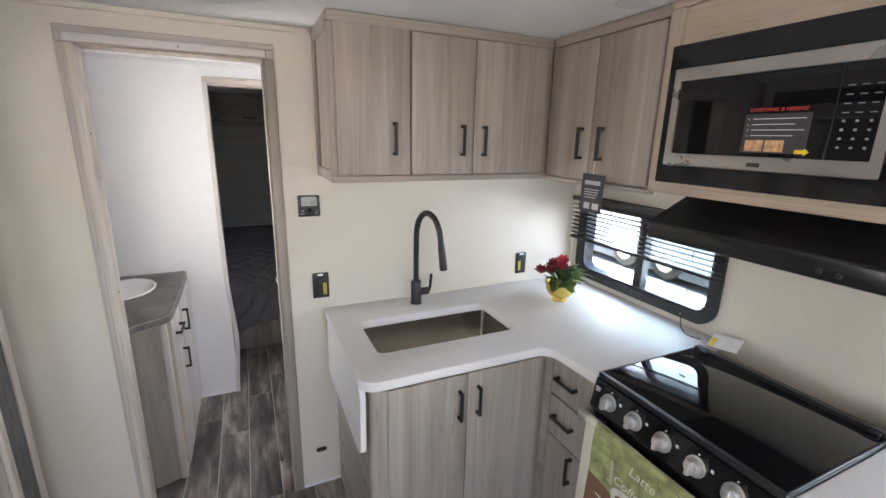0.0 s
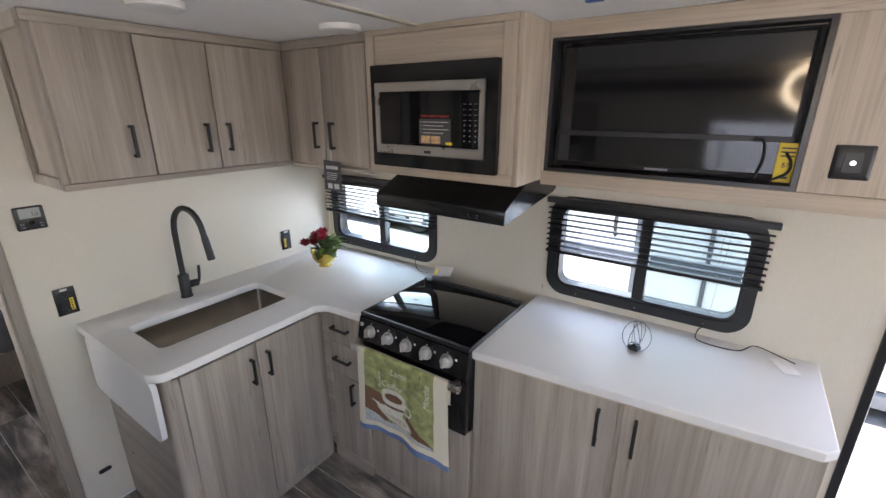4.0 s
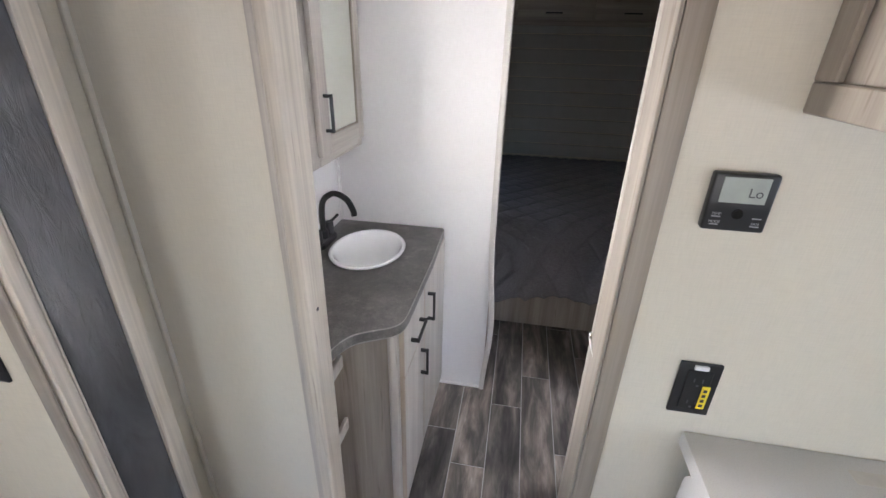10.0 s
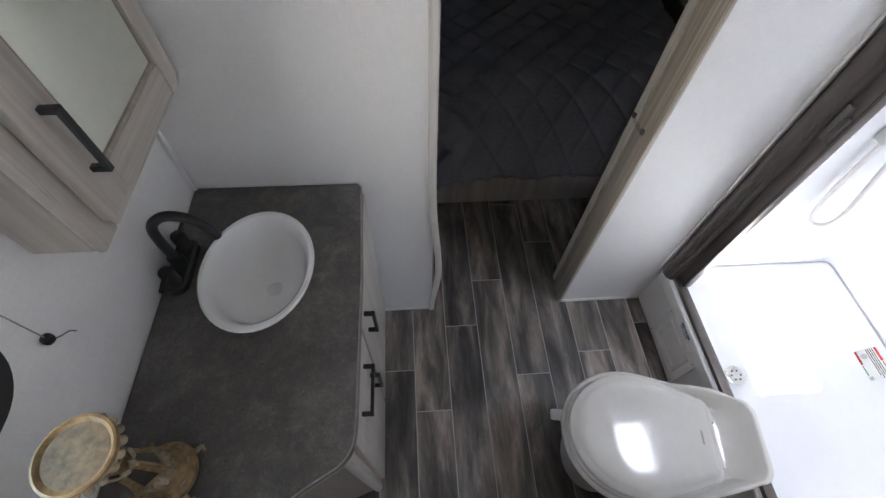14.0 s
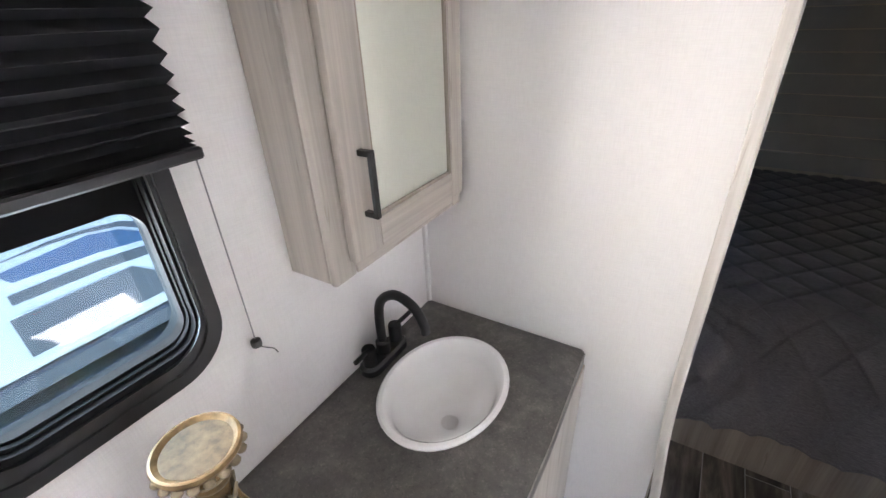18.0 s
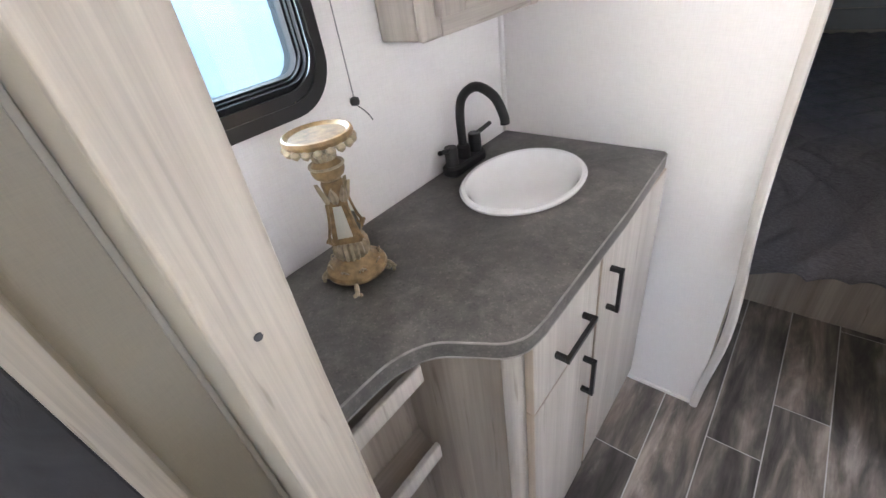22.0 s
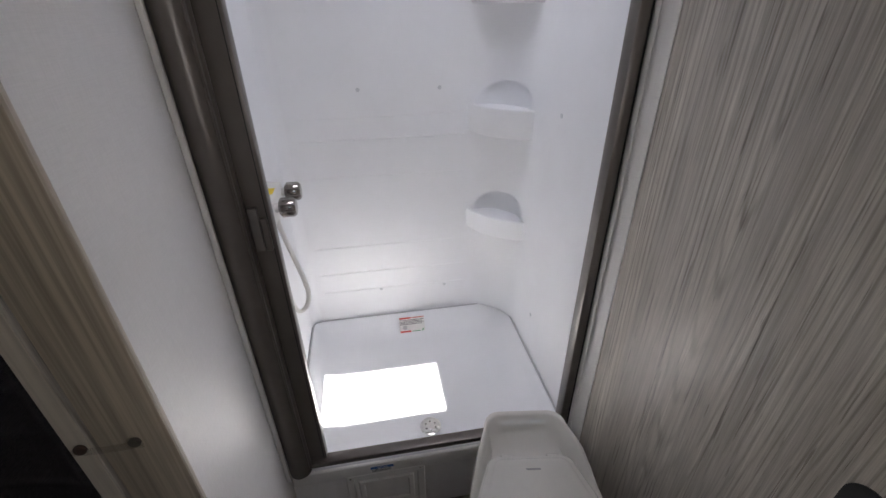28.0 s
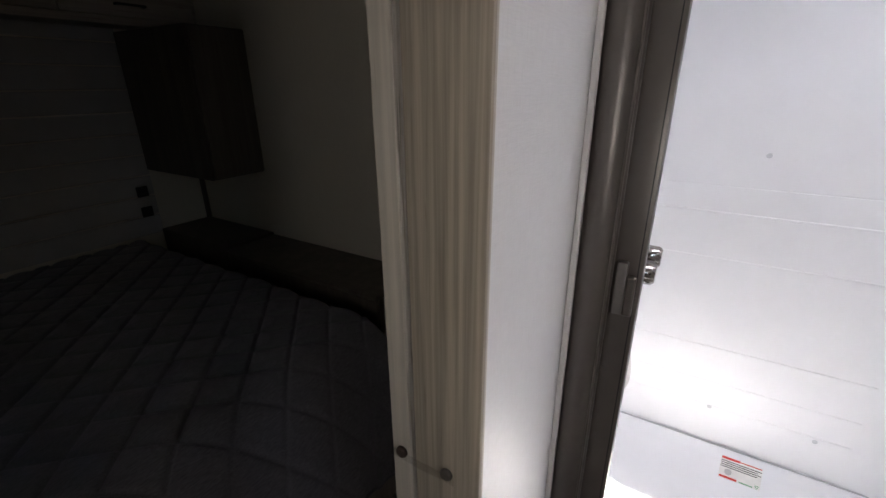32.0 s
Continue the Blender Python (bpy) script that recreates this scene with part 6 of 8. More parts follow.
for y0, y1, z0, z1 in ((0.320, 0.582, 0.630, 0.802), (0.320, 0.582, 0.055, 0.624), (0.596, 0.990, 0.055, 0.802)):
    part("edge_band", frame_loop([(y0 - 0.0012, z0 - 0.0012), (y1 + 0.0012, z0 - 0.0012), (y1 + 0.0012, z1 + 0.0012), (y0 - 0.0012, z1 + 0.0012)], [(y0 + 0.0008, z0 + 0.0008), (y1 - 0.0008, z0 + 0.0008), (y1 - 0.0008, z1 - 0.0008), (y0 + 0.0008, z1 - 0.0008)], DF + 0.001, DF + 0.0165, "x"), TAN, va, "tan edge banding")

# candle holder
cx, cy = -1.578, 0.278
cd = thing("candle_holder", (cx, cy, VT), "ornate gold candle holder with mirrored stem", "candle holder")


def spiral(r0, turns, n=22):
    """A flat scroll in the xz plane, from its rim to its eye."""
    return [(r0 * (1 - 0.8 * k / n) * math.cos(2 * math.pi * turns * k / n), 0, r0 * (1 - 0.8 * k / n) * math.sin(2 * math.pi * turns * k / n)) for k in range(n + 1)]


def acanthus(r, z, length, width, lean, count, turn0=0.0):
    """A ring of small pointed leaves curling outwards."""
    out = []
    for k in range(count):
        rows = []
        for i in range(6):
            t = i / 5
            w = width * math.sin(math.pi * (0.18 + 0.80 * t)) * 0.5
            rr, h = r + lean * t * t + 0.002 * math.sin(math.pi * t), z + length * t
            rows.append([(rr - 0.002, -w, h), (rr + 0.0022, -w * 0.5, h), (rr + 0.0008, 0, h), (rr + 0.0022, w * 0.5, h), (rr - 0.002, w, h), (rr - 0.004, 0, h)])
        out.append(moved(solid(rows), Matrix.Translation((cx, cy, VT)) @ Matrix.Rotation(2 * math.pi * k / count + turn0, 4, "Z")))
    return out


for k in range(4):
    q = Matrix.Translation((cx, cy, VT)) @ Matrix.Rotation(radians(45 + 90 * k), 4, "Z")
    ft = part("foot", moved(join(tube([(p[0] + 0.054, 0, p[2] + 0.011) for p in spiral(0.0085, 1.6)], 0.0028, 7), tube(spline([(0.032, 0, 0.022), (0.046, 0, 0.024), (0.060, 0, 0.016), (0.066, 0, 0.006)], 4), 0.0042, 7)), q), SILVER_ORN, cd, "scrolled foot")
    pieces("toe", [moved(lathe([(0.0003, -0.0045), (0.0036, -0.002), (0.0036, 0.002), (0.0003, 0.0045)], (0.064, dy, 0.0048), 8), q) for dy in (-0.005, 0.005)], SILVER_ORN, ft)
part("base", lathe([(0.0, 0.014), (0.047, 0.015), (0.0535, 0.019), (0.0555, 0.025), (0.053, 0.031), (0.044, 0.036), (0.034, 0.042), (0.027, 0.053), (0.0, 0.054)], (cx, cy, VT), 48), GOLD, cd)
for k in range(8):
    q = Matrix.Translation((cx, cy, VT)) @ Matrix.Rotation(radians(22.5 + 45 * k), 4, "Z") @ Matrix.Translation((0.0435, 0, 0.0375)) @ Matrix.Rotation(radians(-62), 4, "Y") @ Matrix.Rotation(radians(90), 4, "X")
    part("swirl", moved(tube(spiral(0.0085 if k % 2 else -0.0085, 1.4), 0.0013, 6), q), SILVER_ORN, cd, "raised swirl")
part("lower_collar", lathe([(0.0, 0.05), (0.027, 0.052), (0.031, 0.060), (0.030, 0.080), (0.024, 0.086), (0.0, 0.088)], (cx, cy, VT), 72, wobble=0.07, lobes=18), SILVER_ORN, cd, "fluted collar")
part("stem", lathe([(0.0330, 0.086), (0.0320, 0.092), (0.0205, 0.160), (0.0215, 0.165)], (cx, cy, VT), 4), GOLD, cd)
for k in range(4):
    q = Matrix.Translation((cx, cy, VT)) @ Matrix.Rotation(radians(90 * k + 45), 4, "Z")
    part("mirror_panel", moved(solid([[(0.0238, -0.0130, 0.098), (0.0238, 0.0130, 0.098), (0.0162, 0.0072, 0.154), (0.0162, -0.0072, 0.154)], [(0.0200, -0.0130, 0.098), (0.0200, 0.0130, 0.098), (0.0125, 0.0072, 0.154), (0.0125, -0.0072, 0.154)]]), q), MIRROR, cd, "small mirror inlay")
    q = Matrix.Translation((cx, cy, VT)) @ Matrix.Rotation(radians(90 * k), 4, "Z")
    part("corner_scroll", moved(join(tube(spline([(0.0330, 0, 0.088), (0.0365, 0, 0.100), (0.0300, 0, 0.118), (0.0245, 0, 0.140), (0.0220, 0, 0.160)], 5), 0.0028, 7), tube([(p[0] + 0.0365, 0, p[2] + 0.097) for p in spiral(0.006, 1.4)], 0.0021, 6)), q), GOLD, cd, "scrolled corner bracket")
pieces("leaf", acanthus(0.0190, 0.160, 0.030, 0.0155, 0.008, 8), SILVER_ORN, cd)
part("capital", lathe([(0.0, 0.163), (0.013, 0.164), (0.017, 0.176), (0.018, 0.190), (0.016, 0.196), (0.0, 0.197)], (cx, cy, VT), 32), GOLD, cd)
part("upper_ball", lathe([(0.0, 0.196), (0.016, 0.197), (0.0245, 0.205), (0.027, 0.213), (0.0245, 0.222), (0.018, 0.230), (0.0, 0.231)], (cx, cy, VT), 36), GOLD, cd)
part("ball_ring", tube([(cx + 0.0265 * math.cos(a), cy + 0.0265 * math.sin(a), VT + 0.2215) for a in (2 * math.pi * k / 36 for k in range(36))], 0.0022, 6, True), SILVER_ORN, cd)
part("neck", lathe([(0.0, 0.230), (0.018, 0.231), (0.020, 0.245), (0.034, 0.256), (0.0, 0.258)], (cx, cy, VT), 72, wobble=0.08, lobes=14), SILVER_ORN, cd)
part("drip_plate", lathe([(0.0, 0.254), (0.040, 0.256), (0.052, 0.262), (0.0545, 0.268), (0.053, 0.273), (0.0495, 0.274), (0.047, 0.2705), (0.0445, 0.2695), (0.0435, 0.2682), (0.0, 0.2682)], (cx, cy, VT), 64), GOLD, cd)
part("plate_inset", lathe([(0.0, 0.2684), (0.0425, 0.2684), (0.0432, 0.2690), (0.040, 0.2696), (0.0, 0.2694)], (cx, cy, VT), 48), plain("worn_gilding", (0.12, 0.085, 0.045), 0.75, 0.0, vary=0.5, scale=70, bump=0.3), cd, "worn brown-gold plate centre")
for k in range(18):
    a = 2 * math.pi * k / 18
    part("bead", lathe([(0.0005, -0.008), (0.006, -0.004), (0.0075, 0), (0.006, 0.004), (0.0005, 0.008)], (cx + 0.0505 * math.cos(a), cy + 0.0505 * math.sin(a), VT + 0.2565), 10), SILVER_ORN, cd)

# medicine cabinet
md = thing("medicine_cabinet", (-1.65, 0.8, 1.18), "pale oak-print medicine cabinet with mirrored door", "cabinet")
part("body", bx(XL + 0.001, 0.566, 1.178, -1.612, YB - 0.006, 1.925, 0.003), MED, md, "oak-print side panel")
part("stile", bx(-1.6115, 0.563, 1.176, -1.594, 0.620, 1.928, 0.009, 3), MED, md)
part("stile", bx(-1.6115, 0.960, 1.176, -1.594, YB - 0.004, 1.928, 0.004, 2), MED, md)
part("rail", bx(-1.6115, 0.6205, 1.176, -1.594, 0.9595, 1.232, 0.006, 2), MED_H, md)
part("rail", bx(-1.6115, 0.6205, 1.885, -1.594, 0.9595, 1.928, 0.006, 2), MED_H, md)
mdd = part("door", bx(-1.5935, 0.601, 1.212, -1.576, 0.674, 1.900, 0.003, 2), MED, md, "pale framed mirror door")
part("door_stile", bx(-1.5935, 0.930, 1.212, -1.576, 0.977, 1.900, 0.003, 2), MED, mdd)
part("door_rail", bx(-1.5935, 0.6745, 1.212, -1.576, 0.9295, 1.270, 0.003, 2), MED_H, mdd)
part("door_rail", bx(-1.5935, 0.6745, 1.850, -1.576, 0.9295, 1.900, 0.003, 2), MED_H, mdd)
part("mirror", bx(-1.590, 0.673, 1.269, -1.583, 0.931, 1.851, 0), MIRROR, mdd, "door mirror")
part("mirror_bead", frame_loop(rrect(0.674, 1.270, 0.930, 1.850, 0.002, 2), rrect(0.680, 1.276, 0.924, 1.844, 0.002, 2), -1.5828, -1.580, "x"), TRIM_DARK, mdd)
pull(mdd, (-1.576, 0.641, 1.291), (-1.576, 0.641, 1.395), (0.024, 0, 0))

# bathroom window and pleated shade
y0, y1, z0, z1 = BWIN
bw = tagged(thing("window_3", (XL, (y0 + y1) / 2, z0), "rounded black-framed bathroom window above the vanity", "window"), kind="structure")
o, i = rrect(y0 - 0.022, z0 - 0.022, y1 + 0.022, z1 + 0.022, 0.085, 8), rrect(y0 + 0.020, z0 + 0.020, y1 - 0.008, z1 - 0.020, 0.060, 8)
i2 = rrect(y0 + 0.034, z0 + 0.030, y1 - 0.012, z1 - 0.034, 0.045, 8)
part("window_frame", frame_loop(o, i, XL + 0.0005, XL + 0.016, "x"), BLACK_SATIN, bw, "black rounded clamp ring")
RUBBER = plain("matte_black_rubber", (0.008, 0.008, 0.009), 0.95)
RUBBER.node_tree.nodes["Principled BSDF"].inputs["Specular IOR Level"].default_value = 0.1
part("window_frame", frame_loop(i, i2, XL + 0.010, XL - 0.055, "x"), RUBBER, bw, "matte black rubber reveal")
part("ridge", frame_loop(rrect(y0 - 0.008, z0 - 0.008, y1 + 0.008, z1 + 0.008, 0.076, 8), rrect(y0 + 0.002, z0 + 0.002, y1 - 0.002, z1 - 0.002, 0.069, 8), XL + 0.016, XL + 0.0205, "x"), BLACK_SATIN, bw)
part("ridge", frame_loop(rrect(y0 + 0.030, z0 + 0.028, y1 - 0.010, z1 - 0.030, 0.048, 8), rrect(y0 + 0.038, z0 + 0.034, y1 - 0.014, z1 - 0.036, 0.044, 8), XL - 0.010, XL - 0.002, "x"), RUBBER, bw)
part("sash", frame_loop(rrect(y0 + 0.034, z0 + 0.030, y1 - 0.012, z1 - 0.034, 0.045, 8), rrect(y0 + 0.044, z0 + 0.038, y1 - 0.017, z1 - 0.122, 0.035, 8), XL - 0.012, XL - 0.04, "x"), RUBBER, bw)
p = part("pane", bx(XL - 0.030, y0 + 0.04, z0 + 0.036, XL - 0.026, y1 - 0.013, z1 - 0.10, 0), BATH_PANE, bw)
p.visible_shadow = False
pieces("screw", [*[cyl((XL + 0.0155, y, z), (XL + 0.0175, y, z), 0.0032, seg=8) for y, z in ((y1 + 0.002, 1.19), (y1 + 0.002, 1.33), (0.33, z0 + 0.002), (0.22, z0), (0.13, z0 + 0.03))]], CHROME, bw)
ps = thing("pleated_shade", (XL, 0.2, 1.42), "black pleated window shade half drawn", "blind")
pts = []
n = 30
for k in range(n * 2 + 1):
    q = k / (2 * n)
    z = 1.955 - (1.955 - 1.446) * (1 - (1 - q) ** 1.0 if q < 0.72 else 0.72 + 0.28 * (1 - (1 - (q - 0.72) / 0.28) ** 1.6))
    pts.append((XL + (0.018 if k % 2 else 0.042), z))
loops = [[(x, y, z) for x, z in pts] + [(x - 0.0012, y, z) for x, z in pts[::-1]] for y in (0.075, 0.446)]
part("pleats", solid(loops), SHADE, ps, smooth=10)
part("bottom_rail", bx(XL + 0.014, 0.073, 1.428, XL + 0.046, 0.451, 1.444, 0.003), BLACK_SATIN, ps)
part("head_rail", bx(XL + 0.005, 0.073, 1.956, XL + 0.045, 0.450, 1.982, 0.003), BLACK_SATIN, ps)
part("lift_cord", cyl((XL + 0.016, 0.4535, 1.430), (XL + 0.012, 0.457, 1.104), 0.0012, seg=6), plain("cord_grey", (0.25, 0.25, 0.26), 0.7), ps)
part("cord_stop", lathe([(0.001, -0.009), (0.0085, -0.006), (0.0095, 0), (0.0085, 0.006), (0.001, 0.009)], (XL + 0.012, 0.457, 1.098), 14), BLACK, ps)
part("cord_tail", tube(spline([(XL + 0.012, 0.457, 1.092), (XL + 0.014, 0.472, 1.077), (XL + 0.010, 0.486, 1.062), (XL + 0.012, 0.491, 1.050)], 4), 0.0011, 5), plain("cord_dark", (0.06, 0.06, 0.065), 0.7), ps)

# sliding doors
sd = thing("sliding_door", (-0.47, 0.08, 0.02), "grey wood-grain sliding bathroom door pushed open along the wall", "door")
part("leaf", bx(-0.796, 0.0685, 0.012, -0.126, 0.092, 1.93, 0.003, 2), GREY_DOOR, sd)
part("flush_pull", solid([[(-0.721 + a, y, 0.925 + b) for a, b in rrect(-0.034, -0.055, 0.034, 0.055, 0.033, 8)] for y in (0.0925, 0.0945)]), BLACK, sd, "oval black flush pull")
part("track", bx(KD[0], 0.0685, 1.9305, -0.10, 0.10, 1.965, 0.002), TRIM_X, sd)
strap = thing("door_strap", (-0.79, 0.03, 1.0), "clear elastic strap with two buttons holding the door open", "strap")
part("button", cyl((-0.7895, 0.020, 1.012), (-0.795, 0.020, 1.012), 0.007, seg=14, b=0.001), CHROME, strap)
part("button", cyl((-0.7965, 0.080, 1.03), (-0.802, 0.080, 1.03), 0.007, seg=14, b=0.001), CHROME, strap)
part("band", tube([(-0.794, 0.020, 1.012), (-0.799, 0.055, 1.022), (-0.801, 0.080, 1.03)], 0.0022, 6), WHITE, strap)

sd2 = thing("sliding_door", (-0.2, 1.09, 0.02), "grey-brown sliding bedroom door pushed open behind the wall", "door")
part("leaf", bx(-0.460, 1.092, 0.02, 0.16, 1.122, 1.93, 0.004, 2), GREY_DOOR, sd2)
part("edge_band", bx(-0.4625, 1.093, 0.022, -0.4605, 1.121, 1.928, 0.0008), TRIM, sd2, "pale oak-print edge band")
part("floor_guide", bx(-0.458, 1.088, 0.0, -0.43, 1.126, 0.05, 0.003), BLACK, sd2)
part("track", bx(-1.03, 1.088, 1.9305, 0.16, 1.125, 1.96, 0.002), TRIM_X, sd2)
BUTTON = plain("dark_brown_button", (0.075, 0.045, 0.035), 0.35)
GREY_BUTTON = plain("grey_brown_button", (0.13, 0.115, 0.10), 0.35)
holder = thing("door_strap", (-0.465, 1.07, 0.97), "clear elastic strap between two brown buttons holding the bedroom door", "strap")
part("button", cyl((-0.4622, 1.035, 0.973), (-0.4685, 1.035, 0.973), 0.0085, seg=18, b=0.0015), GREY_BUTTON, holder, "grey-brown button")
part("button", cyl((-0.4626, 1.104, 0.974), (-0.4690, 1.104, 0.974), 0.0085, seg=18, b=0.0015), BUTTON, holder, "reddish-brown button")
part("band", solid([[(x, y, z + 0.0065), (x - 0.0008, y, z + 0.0065), (x - 0.0008, y, z - 0.0065), (x, y, z - 0.0065)] for x, y, z in ((-0.4692, 1.022, 0.972), (-0.4696, 1.035, 0.973), (-0.4700, 1.066, 0.9725), (-0.4698, 1.104, 0.974), (-0.4694, 1.118, 0.9745))]), CLEAR_BAND, holder, "flat clear elastic band")

# ---------------------------------------------------------------- shower
SX, SB, SL, SR = -0.055, 0.628, 0.985, 0.118
sw = thing("shower_surround", (0.3, 0.55, 0.28), "white moulded shower surround with three corner shelves", "shower")


SHELVES = ((1.605, 0.105), (1.190, 0.100), (0.778, 0.083))
CR = 0.17  # the shelf corner is a wide hollow


def surround_row(z, d):
    """The surround's plan line at one height: d recesses the back panel, hollows open over the two lower shelves."""
    r = 0.045
    row = [(SX - 0.01, SL), (0.25, SL)]
    row += [(SB - r + r * math.sin(radians(t)), SL - r + r * math.cos(radians(t))) for t in range(0, 91, 6)]
    row += [(SB, 0.917), (SB + d, 0.914), (SB + d, 0.62), (SB + d, 0.318), (SB, 0.315)]
    for t in range(0, 91, 3):
        dome = 0.0
        for zt, h in SHELVES[1:]:
            q = 1 - ((t - 45) / 38) ** 2 - ((z - zt) / 0.075) ** 2 if z > zt - 0.02 else 0
            dome = max(dome, 0.017 * math.sqrt(max(0.0, q)))
        q = min(1.0, max(0.0, (z - 1.64) / 0.16))
        cr = CR - (CR - 0.03) * q * q * (3 - 2 * q)
        rr = cr + dome
        row.append((SB - cr + rr * math.cos(radians(t)), SR + cr - rr * math.sin(radians(t))))
    return row + [(0.25, SR), (SX - 0.01, SR)]


levels = [(0.285, 0.0006)]
for z in (0.430, 0.520, 0.645, 0.942):
    levels += [(z - 0.003, 0.0006), (z - 0.0018, -0.0012), (z + 0.0008, -0.0008), (z + 0.002, 0.0006)]
levels += [(0.76 + 0.008 * k, 0.0006) for k in range(15)]
levels += [(1.078, 0.0006), (1.0795, -0.0016), (1.082, -0.0012), (1.084, 0.0008), (1.156, 0.0008), (1.158, 0.002), (1.160, 0.0009)] + [(1.172 + 0.008 * k, 0.0009) for k in range(15)]
levels += [(1.64 + 0.016 * k, 0.0009) for k in range(12)]
levels += [(1.858, 0.0009), (1.860, 0.0), (1.935, 0.0)]
bm = bmesh.new()
rows = [[bm.verts.new((x, y, z)) for x, y in surround_row(z, d)] for z, d in sorted(levels)]
for a, b in zip(rows, rows[1:]):
    for i in range(len(a) - 1):
        bm.faces.new((a[i], a[i + 1], b[i + 1], b[i]))
bmesh.ops.recalc_face_normals(bm, faces=bm.faces)
part("wall_panel", bm, GELCOAT, sw, smooth=28)
for zt, h in SHELVES:
    def shelf_loop(s, z):
        arcp = []
        for k in range(17):
            t = k / 16
            x, y = SB - 0.173 * s * t, SR + 0.187 * s * (1 - t)
            bulge = 0.030 * math.sin(math.pi * t) * s
            arcp.append((x - bulge * 0.7, y + bulge * 0.7))
        return [(x, y, z) for x, y in [(SB - 0.001, SR + 0.001)] + arcp]
    shf = solid([shelf_loop(0.955, zt - h), shelf_loop(0.985, zt - h + 0.006), shelf_loop(1.0, zt - 0.012), shelf_loop(0.995, zt - 0.003), shelf_loop(0.975, zt), shelf_loop(0.90, zt - 0.002), shelf_loop(0.88, zt - 0.006), shelf_loop(0.4, zt - 0.007)])
    part("corner_shelf", shf, GELCOAT, sw, smooth=40)
for y, z in ((0.704, 1.828), (0.411, 1.828), (0.689, 1.249), (0.408, 1.247), (0.674, 0.425), (0.397, 0.416)):
    part("screw_cap", cyl((SB - 0.0002, y, z), (SB - 0.002, y, z), 0.007, seg=14, b=0.0008), plain("cap_grey", (0.62, 0.64, 0.67), 0.4), sw)
for x, z in ((0.25, 1.22), (0.30, 0.46)):
    part("screw_cap", cyl((x, SR + 0.0002, z), (x, SR + 0.002, z), 0.007, seg=14), plain("cap_grey_side", (0.62, 0.64, 0.67), 0.4), sw)

tr = thing("shower_pan", (0.28, 0.55, 0), "white moulded shower pan on a low step", "shower pan")


def pan_loop(i, z, r):
    return [(x, y, z) for x, y in rrect(SX - 0.025 + i, SR - 0.004 + i, SB + 0.006 - i, SL + 0.004 - i, r, 6)]


part("pan", solid([pan_loop(0.0, 0.215, 0.02), pan_loop(0.0, 0.268, 0.02), pan_loop(0.004, 0.280, 0.02), pan_loop(0.012, 0.286, 0.02), pan_loop(0.018, 0.284, 0.02), pan_loop(0.040, 0.258, 0.03), pan_loop(0.075, 0.232, 0.045), pan_loop(0.12, 0.224, 0.06), pan_loop(0.30, 0.2205, 0.06), pan_loop(0.30, 0.205, 0.06), pan_loop(0.1, 0.205, 0.05)], ring=True), GELCOAT, tr, smooth=60)
part("pan_floor", bx(0.215, 0.40, 0.2055, 0.34, 0.70, 0.2206, 0.0), GELCOAT, tr)
part("step_ledge", bx(SX - 0.030, SR - 0.003, 0.214, SX + 0.01, SL + 0.010, 0.276, 0.010, 3), WHITE, tr, "rounded white ledge")
part("riser", bx(SX - 0.022, 0.068, 0.0, SX + 0.01, YB - 0.002, 0.2135, 0.001), LINEN_WHITE, tr, "pale riser below the ledge")
part("rim_bead", tube([(SX + 0.03, SL - 0.005, 0.287), (SB - 0.04, SL - 0.005, 0.287), (SB - 0.012, SL - 0.012, 0.287), (SB - 0.004, SL - 0.04, 0.287), (SB - 0.004, SR + 0.04, 0.287), (SB - 0.012, SR + 0.012, 0.287), (SB - 0.04, SR + 0.005, 0.287), (SX + 0.03, SR + 0.005, 0.287)], 0.003, 8), plain("sealant", (0.50, 0.51, 0.53), 0.4), tr, "grey sealant bead")
part("drain", lathe([(0.0, 0), (0.034, 0), (0.036, 0.003), (0.03, 0.005), (0.0, 0.004)], (0.045, 0.551, 0.2355), 28), CHROME, tr, "chrome drain grate")
pieces("drain_hole", [*[cyl((0.045 + 0.018 * math.cos(a), 0.551 + 0.018 * math.sin(a), 0.2395), (0.045 + 0.018 * math.cos(a), 0.551 + 0.018 * math.sin(a), 0.2408), 0.0035, seg=8) for a in (k * math.pi / 3 for k in range(6))]], INK, tr)
for y in (0.955, 0.36):
    part("screw_cap", cyl((SX - 0.0298, y, 0.246), (SX - 0.032, y, 0.246), 0.005, seg=10), WHITE, tr)

ap = thing("access_panel", (SX - 0.03, 0.725, 0.02), "white plastic access panel in the shower step", "panel")
part("panel", solid([[(SX - 0.0225 - d, 0.7145 + a, 0.128 + b) for a, b in rrect(-0.1245 + i, -0.101 + i, 0.1245 - i, 0.101 - i, 0.004, 3)] for i, d in ((0, 0), (0, 0.006), (0.003, 0.009), (0.022, 0.009), (0.026, 0.004), (0.036, 0.004), (0.040, 0.009), (0.052, 0.009), (0.056, 0.005))]), WHITE, ap)
pieces("screw", [*[cyl((SX - 0.0314, 0.7145 + a, 0.128 + b), (SX - 0.0325, 0.7145 + a, 0.128 + b), 0.0035, seg=8) for a in (-0.11, 0.11) for b in (-0.09, 0.09)]], CHROME, ap)
nt = thing("notice_label", (SX - 0.03, 0.73, 0.2450), "small white notice label with blue heading", "label")
part("paper", bx(SX - 0.0303, 0.6860, 0.2320, SX - 0.0312, 0.7610, 0.2620, 0), PAPER, nt)
part("heading", bx(SX - 0.0312, 0.6880, 0.2490, SX - 0.0317, 0.7590, 0.2600, 0), BLUE, nt)
